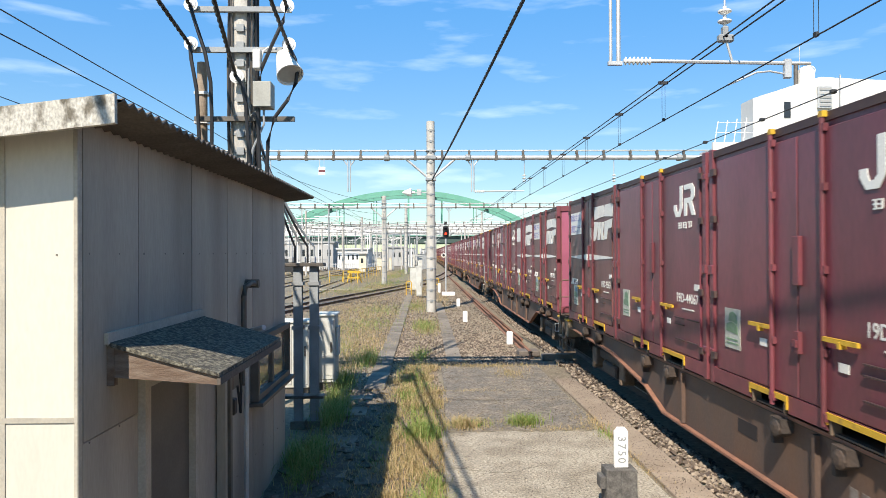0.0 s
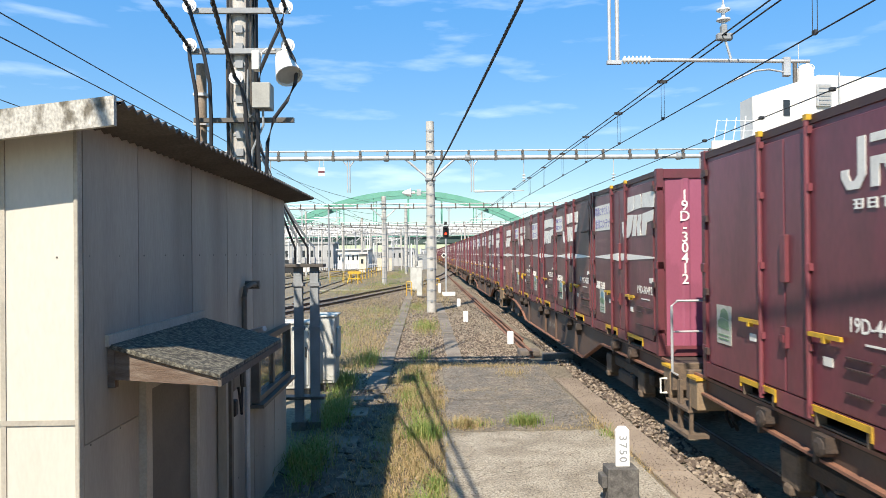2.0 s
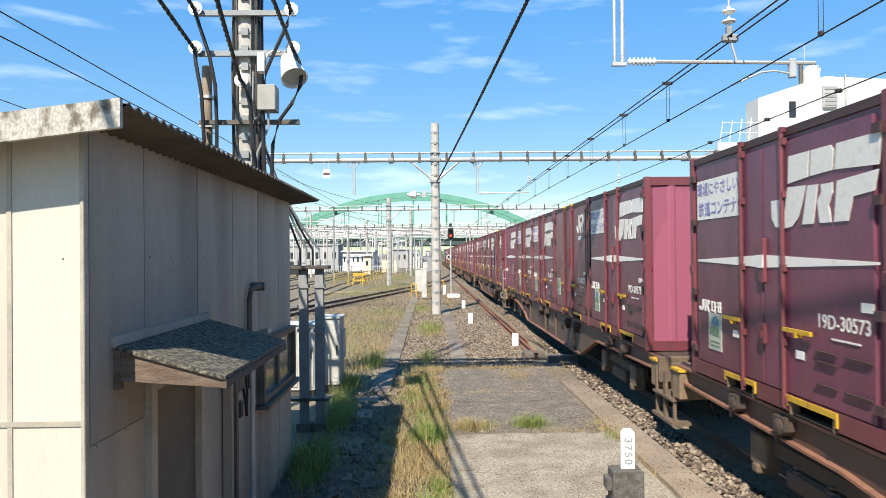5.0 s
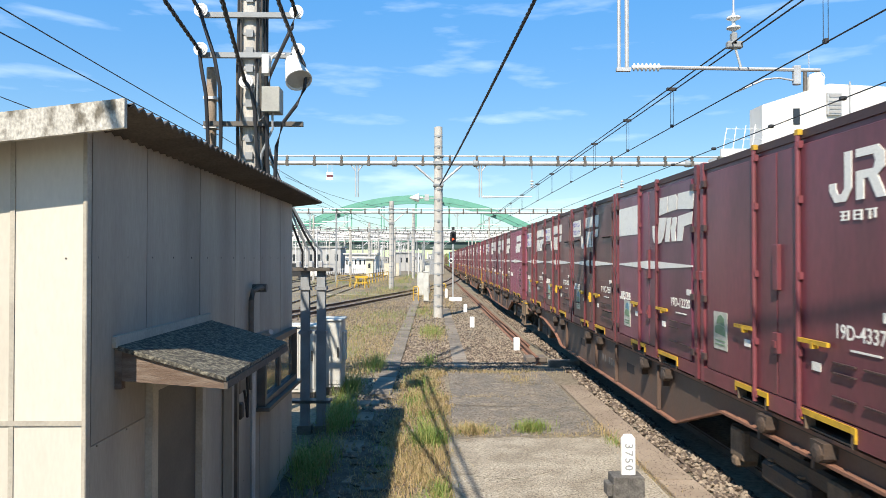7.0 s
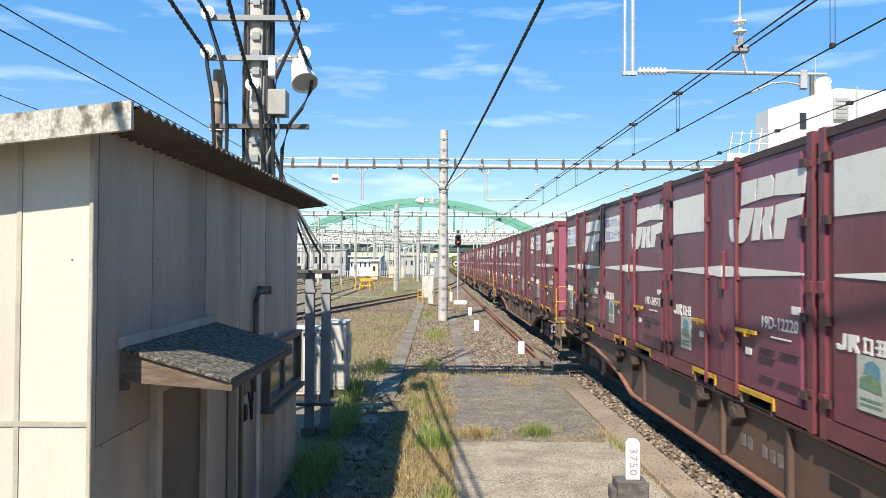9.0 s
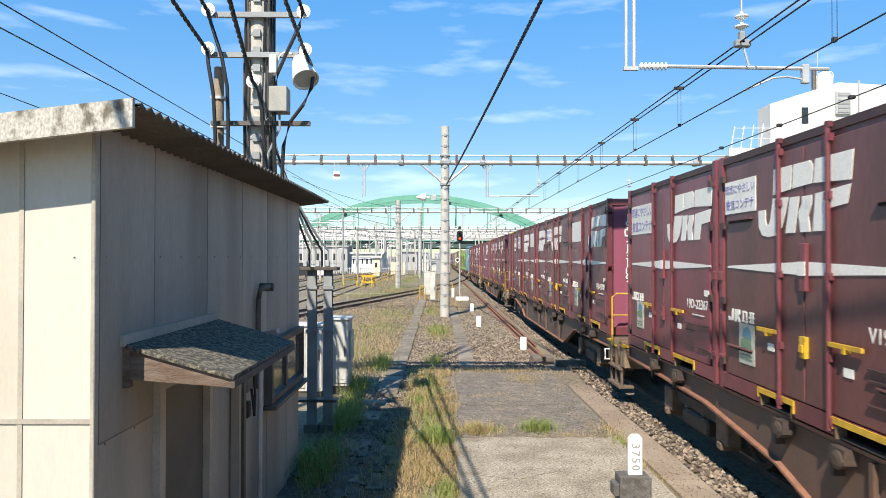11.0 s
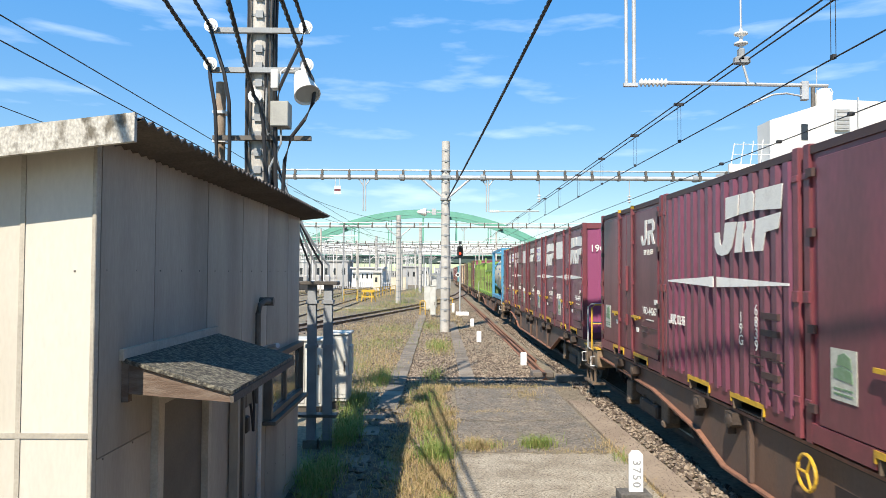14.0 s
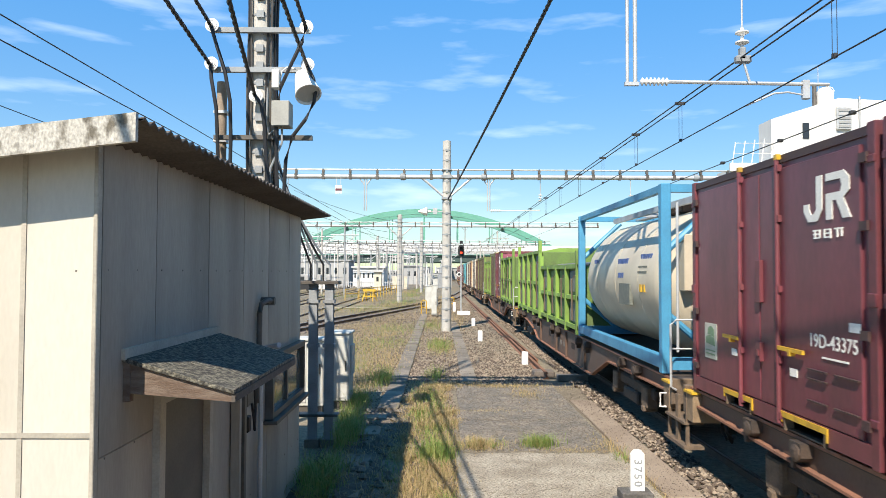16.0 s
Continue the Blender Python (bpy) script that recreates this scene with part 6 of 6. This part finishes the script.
build_trestle()
build_cabinet(-2.00, -1.66, 13.2, 13.8, 1.25, "pale grey steel equipment cabinet with a lid", 1)
build_cabinet(-2.62, -2.05, 12.7, 13.2, 1.18, "off-white steel equipment cabinet in weeds", 2)
build_cabinet(-0.48, -0.18, 40.0, 40.4, 1.65, "tall off-white cabinet beside the mast", 1)
build_cabinet(-0.95, -0.45, 46.0, 46.6, 1.5, "cream steel cabinet with a flat lid", 1)


def build_marker():
    p = thing("distance_marker", "white marker tablet in a dark weathered post", "marker post", pose(1.90, 6.96, 0))
    bm = boxes((-0.165, 0.13, -0.10, 0.12, GZ, 0.31), (-0.03, 0.13, -0.115, -0.1, GZ, 0.315), (-0.22, -0.165, -0.08, 0.08, 0.12, 0.24))
    part("post", bm, POSTGREY, p, bevel=0.014)
    bm = bmesh.new()
    prism(bm, [(-0.068, 0.31), (0.068, 0.31), (0.068, 0.66), (0.035, 0.70), (-0.035, 0.70), (-0.068, 0.66)], "y", -0.025, 0.015)
    tb = part("tablet", bm, WHITE, p, "white tablet with a turned number", bevel=0.004)
    for k, digit in enumerate("3750"):
        lettering("digit", digit, 0.108, HSTEEL, tb, pose(0.0, -0.027, 0.588 - k * 0.069, 90, 0, 0) @ pose(0, 0, 0, 0, 0, -90))


build_marker()
for x, y, h in ((2.30, 19.5, 0.36), (1.45, 26.0, 0.40), (1.55, 33.5, 0.38), (0.9, 45.5, 0.6)):
    st = thing("stake", "short white concrete boundary stake", "stake", pose(x, y, GZ), group="white stakes in the gravel")
    bm = boxes((-0.085, 0.085, -0.06, 0.06, 0, h))
    part("stake_body", bm, WHITE, st, bevel=0.02)
tagged(solid("rail_chair_block", boxes((2.25, 2.75, 17.2, 17.7, GZ, GZ + 0.14)), SLEEPER, bevel=0.02), "dark timber block by the old rail", "timber block")
tagged(solid("timber_block", boxes((2.7, 3.4, 16.5, 16.75, GZ, GZ + 0.16)), SLEEPER, bevel=0.02), "dark timber lying beside the track", "timber block")


def build_signal():
    s = thing("railway_signal", "red railway signal on a slim post", "signal", pose(1.28, 44.0, 0))
    part("post", bars(([(0, 0, GZ), (0, 0, 3.3)], 0.05)), GALV, s)
    bm = bmesh.new()
    outline = [(0.19 * math.cos(a) , 3.72 + 0.19 * math.sin(a) + (0.18 if math.sin(a) > 0 else -0.18)) for a in [i * 6.28319 / 24 for i in range(24)]]
    prism(bm, outline, "y", -0.08, 0.02)
    hd = part("head", bm, BLACK, s, "black oval signal head")
    for z, m in ((3.60, REDGLOW), (3.88, BLACK)):
        bm = bmesh.new()
        turned(bm, [(0.062, 0.0), (0.062, -0.02), (0.02, -0.03)], (0, -0.08, z), 16, "y")
        part("lens", bm, m, hd)
        bm = bmesh.new()
        turned(bm, [(0.105, 0.0), (0.105, -0.14), (0.095, -0.14), (0.095, 0.0)], (0, -0.08, z), 16, "y")
        part("hood", bm, BLACK, hd)
    part("top_lamp", boxes((-0.09, 0.09, -0.06, 0.04, 4.16, 4.34)), BLACK, s)
    d = bmesh.new()
    prism(d, [(-0.3, 2.28), (-0.13, 2.11), (0.04, 2.28), (-0.13, 2.45)], "y", -0.09, -0.07)
    pl = part("diamond_plate", d, WHITE, s, "white diamond plate with black centre")
    d = bmesh.new()
    prism(d, [(-0.24, 2.28), (-0.13, 2.17), (-0.02, 2.28), (-0.13, 2.39)], "y", -0.098, -0.09)
    part("diamond_centre", d, BLACK, pl)


build_signal()
tagged(solid("white_plinth", boxes((1.0, 1.75, 42.0, 42.5, GZ, 0.12)), WHITE, bevel=0.02), "low white concrete plinth by the signal", "plinth")


def build_yellow(x, y, label):
    t = thing("buffer_stop", label, "buffer stop", pose(x, y, GZ))
    for s in (-0.45, 0.45):
        part("leg", bars(([(s - 0.15, -0.3, 0), (s * 0.7, 0, 0.95)], 0.05)), YELLOW, t)
        part("leg", bars(([(s + 0.15, 0.5, 0), (s * 0.7, 0, 0.95)], 0.05)), YELLOW, t)
    part("beam", boxes((-0.55, 0.55, -0.08, 0.08, 0.85, 1.05)), YELLOW, t)
    part("cross_bar", boxes((-0.5, 0.5, -0.18, -0.12, 0.4, 0.5)), YELLOW, t)


def build_fence(x, y0, n, dx, label):
    f = thing("yellow_railing", label, "railing")
    for i in range(n):
        y = y0 + i * 1.8
        part("post", boxes((x + dx * i - 0.03, x + dx * i + 0.03, y - 0.03, y + 0.03, GZ, 0.95)), YELLOW, f)
        if i < n - 1:
            for z in (0.5, 0.9):
                part("rail", bars(([(x + dx * i, y, z), (x + dx * (i + 1), y + 1.8, z)], 0.03)), YELLOW, f)


build_yellow(-6.0, 61.0, "yellow steel buffer stop frame")
build_fence(-7.0, 62.0, 14, 0.16, "long yellow safety railing beside a track")
build_fence(-8.2, 62.0, 2, 0.9, "short yellow safety railing")
for x, y in ((-0.95, 42.0), (0.75, 47.0), (0.55, 49.0)):
    b = thing("yellow_hoop", "small yellow steel hoop guard", "guard", pose(x, y, GZ), group="yellow guards")
    part("hoop", bars(([(-0.15, 0, 0), (-0.15, 0, 0.8), (-0.1, 0, 0.86), (0.1, 0, 0.86), (0.15, 0, 0.8), (0.15, 0, 0)], 0.03)), YELLOW, b)
    part("cross_bar", bars(([(-0.15, 0, 0.45), (0.15, 0, 0.45)], 0.025)), YELLOW, b)
tagged(solid("concrete_kerb", boxes((-8.0, -3.6, 49.0, 50.2, GZ, GZ + 0.06)), SLAB, bevel=0.02), "pale concrete crossing slab in the yard", "slab")

# ---- far yard ----
for i, (x, y, h) in enumerate(((-9.6, 72, 7), (-13.2, 80, 7.2), (-17, 95, 7), (-9.2, 104, 7.4), (-12.6, 112, 7), (-18, 126, 7.4), (-7.5, 132, 7.2), (-22, 108, 7), (-5.4, 104, 6.8), (-26, 140, 7.4), (1.8, 118, 7), (-14.5, 150, 7), (-1.5, 140, 7), (7.0, 88, 7.5), (6.6, 118, 7.5), (-20, 76, 6.5), (-15.5, 64, 6.5), (-10.5, 92, 6.5), (-12.4, 128, 6.5), (-16.5, 136, 7), (-19.6, 150, 7), (-23.5, 128, 6.5), (-28, 116, 7), (-31, 150, 7), (-6.4, 150, 6.5), (-3.4, 104, 6), (-8.8, 160, 7), (-2.0, 170, 7), (-11.5, 172, 7), (-25, 170, 7), (-33, 172, 7), (-15.0, 178, 7), (2.4, 160, 7))):
    m = thing("yard_mast", "slim grey mast in the yard", "mast", group="masts in the yard")
    part("pole", bars(([(x, y, GZ), (x, y, h)], 0.09 + 0.02 * (i % 3))), CONCRETE if i % 3 else HSTEEL, m)
    part("cross_arm", bars(([(x - 1.4, y, h - 0.9), (x + 1.4, y, h - 0.9)], 0.05)), GALV, m)
    part("stay", bars(([(x, y, h - 1.9), (x + 1.2, y, h - 0.9)], 0.035)), GALV, m)


def build_shed(x0, x1, y0, y1, h, material, label, n):
    b = thing("yard_building", label, "building")
    part("wall", boxes((x0, x1, y0, y1, GZ, h)), material, b)
    part("roof", boxes((x0 - 0.3, x1 + 0.3, y0 - 0.3, y1 + 0.3, h, h + 0.25)), FARWALL, b)
    w = (x1 - x0) / n
    for i in range(n):
        part("window", boxes((x0 + (i + 0.3) * w, x0 + (i + 0.62 + 0.08 * (i % 2)) * w, y0 - 0.03, y0 + 0.02, h * 0.45, h * 0.72)), WINDOWDARK, b)


build_shed(-14.8, -9.6, 122, 130, 3.1, PALEWALL, "low white yard building with dark windows", 7)
build_shed(-26, -16.8, 132, 140, 4.4, FARWALL, "long grey yard shed", 6)
build_shed(-30.5, -20.5, 96, 104, 2.6, PALEWALL, "low pale yard office", 4)
build_shed(-8.4, -4.4, 146, 152, 3.6, FARWALL, "small grey hut beyond the yard", 3)
build_shed(-9.2, -8.2, 100, 101.2, 2.4, CREAM, "narrow cream equipment hut", 1)
wf = thing("white_fence", "low white slatted fence across the yard", "fence")
for i in range(34):
    part("slat", boxes((-16.5 + i * 0.34, -16.5 + i * 0.34 + 0.1, 113.0, 113.06, GZ, 0.95)), GALV, wf)
part("rail", boxes((-16.5, -5.0, 113.06, 113.1, 0.7, 0.78)), GALV, wf)
rng = random.Random(7)
for i in range(26):
    x = -95 + i * 6.6 + rng.uniform(-1, 1)
    build_shed(x, x + rng.uniform(4.5, 6.3), 262 + rng.uniform(0, 40), 320, rng.uniform(2.6, 4.8), rng.choice((FARWALL, FARWALL, PALEWALL)), "pale building beyond the road bridge", 4)
clutter = random.Random(9)
for i in range(46):
    x, y = clutter.uniform(-34, 2.0), clutter.uniform(120, 212)
    ob = solid("yard_post", bars(([(x, y, GZ), (x, y, clutter.uniform(3.0, 6.0))], 0.10)), clutter.choice((GALV, CONCRETE, HSTEEL, WHITE)))
    tagged(ob, "slim pale post far across the yard", "post", group="posts far across the yard")
for i in range(30):
    x, y = clutter.uniform(-36, 1.0), clutter.uniform(105, 205)
    w, h = clutter.uniform(0.5, 2.2), clutter.uniform(0.8, 2.3)
    ob = solid("trackside_box", boxes((x, x + w, y, y + 1.0, GZ, h), (x - 0.05, x + w + 0.05, y - 0.05, y + 1.05, h, h + 0.08)), clutter.choice((CABINET, PALEWALL, FARWALL, CREAM, HSTEEL)))
    tagged(ob, "small trackside box far across the yard", "cabinet", group="boxes far across the yard")
for i in range(60):
    x, y = clutter.uniform(-40, 3.0), clutter.uniform(95, 208)
    h = clutter.uniform(4.2, 7.6)
    ob = thing("signal_bracket", "slim pale bracket post in the yard", "post", pose(x, y, GZ), group="bracket posts in the yard")
    part("post", bars(([(0, 0, 0), (0, 0, h)], 0.055), n=6), clutter.choice((GALV, WHITE, HSTEEL)), ob)
    part("arm", bars(([(-clutter.uniform(0.4, 2.2), 0, h - 0.5), (clutter.uniform(0.3, 1.8), 0, h - 0.4)], 0.04), n=6), GALV, ob)
    part("insulator", boxes((-0.3, -0.12, -0.08, 0.08, h - 0.52, h - 0.36)), PORCELAIN, ob)
for i, (y, z) in enumerate(((165, 7.0), (180, 7.2), (196, 7.4))):
    ob = thing("cross_span", "thin pale cross span far along the line", "cross span", group="cross spans far along the line")
    for q in range(2):
        part("span_pipe", bars(([(-42, y, z + 0.45 * q), (14, y, z + 0.45 * q)], 0.07), n=6), GALV, ob)
    for k in range(10):
        part("span_tie", boxes((-42 + 5.6 * k, -41.9 + 5.6 * k, y - 0.03, y + 0.03, z, z + 0.45)), HSTEEL, ob)
    for x in (-38, -22, 10):
        part("leg", bars(([(x, y, GZ), (x, y, z + 0.5)], 0.14), n=8), CONCRETE, ob)
van = thing("parked_van", "dark van parked in the yard", "van", pose(-17.2, 88.0, GZ))
bm = bmesh.new()
prism(bm, [(-2.1, 0.35), (2.1, 0.35), (2.1, 1.0), (1.5, 1.15), (1.0, 1.9), (-2.05, 1.95), (-2.1, 1.0)], "y", -0.85, 0.85)
part("body", bm, BLACK, van, bevel=0.04)
part("windscreen", boxes((-1.9, 0.7, -0.87, -0.85, 1.2, 1.7)), WINDOWDARK, van)
for x in (-1.35, 1.3):
    for y in (-0.78, 0.78):
        bm = bmesh.new()
        turned(bm, [(0.1, -0.1), (0.33, -0.09), (0.33, 0.09), (0.1, 0.1)], (x, y, 0.33), 14, "y")
        part("wheel", bm, BLACK, van)


# ---- road bridge with green arches ----
def build_bridge():
    b = thing("arch_bridge", "road bridge with green steel arches and white parapet", "bridge")
    Y = 215.0
    part("girder", boxes((-140, 120, Y, Y + 1.2, 5.4, 7.7)), GIRDER, b, "dark green plate girder")
    part("girder", boxes((-140, 120, Y + 12, Y + 13.2, 5.4, 7.7)), GIRDER, b)
    part("girder", boxes((-140, 120, Y + 25, Y + 26.2, 5.4, 7.7)), GIRDER, b)
    part("deck", boxes((-140, 120, Y - 0.4, Y + 26.6, 7.7, 8.3)), FARWALL, b)
    part("parapet", boxes((-140, 120, Y - 0.5, Y - 0.2, 8.3, 10.4)), PALEWALL, b, "pale sound barrier parapet")
    part("green_rail", boxes((-140, 120, Y - 0.8, Y - 0.5, 7.5, 7.75)), BRIDGEGREEN, b)
    for i in range(44):
        x = -138 + i * 6.0
        part("stiffener", boxes((x, x + 0.3, Y - 0.15, Y, 5.5, 7.7)), GIRDER, b)
        part("barrier_post", boxes((x, x + 0.2, Y - 0.62, Y - 0.5, 8.3, 10.5)), GALV, b)
    for x in (-64, -40, 33, 56):
        part("pier", boxes((x - 1.2, x + 1.2, Y + 1, Y + 12, GZ, 5.4)), FARWALL, b)
    for dy in (0.4, 12.4):
        bm = bmesh.new()
        c, half, rise = -5.0, 41.0, 12.4
        up, lo = [], []
        for i in range(33):
            u = -1 + i / 16
            z = 8.2 + rise * (1 - u * u)
            up.append((c + half * u, z + 0.8))
            lo.append((c + half * u, z - 0.8))
        for i in range(32):
            prism(bm, [lo[i], lo[i + 1], up[i + 1], up[i]], "y", Y + dy - 0.5, Y + dy + 0.5)
        bmesh.ops.remove_doubles(bm, verts=bm.verts[:], dist=0.001)
        part("arch", bm, BRIDGEGREEN, b, "sea-green steel arch rib")
        for i in range(1, 8):
            u = -1 + i / 4
            z = 8.2 + rise * (1 - u * u)
            part("hanger", boxes((c + half * u - 0.15, c + half * u + 0.15, Y + dy - 0.15, Y + dy + 0.15, 8.0, z)), BRIDGEGREEN, b)
    for u in (-0.6, -0.2, 0.2, 0.6):
        z = 8.2 + 12.4 * (1 - u * u)
        part("cross_brace", boxes((-5 + 41 * u - 0.4, -5 + 41 * u + 0.4, Y + 0.4, Y + 12.4, z - 0.3, z + 0.5)), GIRDER, b)


build_bridge()


# ---- white building beyond the train ----
def build_office():
    b = thing("office_building", "white flat-roofed building with rooftop plant room", "building")
    part("wall", boxes((28.4, 75, 70, 73.4, GZ, 12.6)), PALEWALL, b)
    part("parapet", boxes((28.3, 75.2, 69.7, 70.0, 12.4, 13.2)), PALEWALL, b)
    bm = bmesh.new()
    prism(bm, [(32.75, 12.6), (54.0, 12.6), (54.0, 19.2), (44.0, 19.62), (39.5, 19.85), (32.75, 17.7)], "y", 70.6, 73.4)
    part("plant_room", bm, PALEWALL, b, "white rooftop plant room with a sloping top")
    part("door", boxes((35.85, 36.5, 70.54, 70.6, 15.75, 17.35)), WINDOWDARK, b)
    part("vent", boxes((39.15, 40.6, 70.3, 70.6, 16.7, 18.85)), GALV, b)
    for k in range(5):
        part("vent_louvre", boxes((39.3, 40.45, 70.24, 70.3, 16.85 + 0.4 * k, 17.1 + 0.4 * k)), FARWALL, b)
    bm = bmesh.new()
    turned(bm, [(0.84, 18.6), (0.84, 20.4), (0.78, 20.8), (0.55, 21.1), (0.25, 21.25), (0.05, 21.28)], (38.85, 72, 0), 18)
    part("water_tank", bm, PALEWALL, b, "white round rooftop water tank", smooth=True)
    part("flue", bars(([(37.7, 71.8, 18.2), (37.7, 71.8, 21.35)], 0.22)), DARKFRAME, b)
    part("lightning_rod", bars(([(38.1, 71.8, 18.2), (38.1, 71.8, 23.4)], 0.04)), GALV, b)
    part("pipe", bars(([(41.45, 70.4, 16.9), (41.45, 70.4, 20.0)], 0.08)), GALV, b)
    part("pipe", bars(([(39.4, 71.8, 19.5), (39.7, 71.8, 20.9), (39.5, 71.8, 21.2), (38.9, 71.8, 21.3)], 0.05)), WHITE, b)
    for i, x in enumerate((28.65, 29.6, 30.55, 31.5, 32.45)):
        part("railing_stay", bars(([(x, 70.1, 13.2), (x + 0.35, 70.1, 15.3 + 0.12 * i)], 0.05)), WHITE, b)
    part("railing", bars(([(28.9, 70.1, 15.2), (32.7, 70.1, 15.2)], 0.03)), WHITE, b)
    part("railing", bars(([(28.75, 70.1, 14.2), (32.7, 70.1, 14.2)], 0.025)), WHITE, b)
    for x in (49, 52, 56):
        part("aerial", bars(([(x, 72, 17.3), (x, 72, 21.5)], 0.05)), GALV, b)
    for r in range(3):
        for i in range(16):
            x = 29.4 + i * 2.7
            w = part("window", boxes((x, x + 1.5, 69.96, 70.02, 1.6 + r * 3.8, 3.4 + r * 3.8)), WINDOWDARK, b)
            part("window_sill", boxes((x - 0.1, x + 1.6, 69.85, 69.96, 1.5 + r * 3.8, 1.6 + r * 3.8)), PALEWALL, w)


build_office()

# ---- the train, built last and then set moving ----
build_train()
motions()
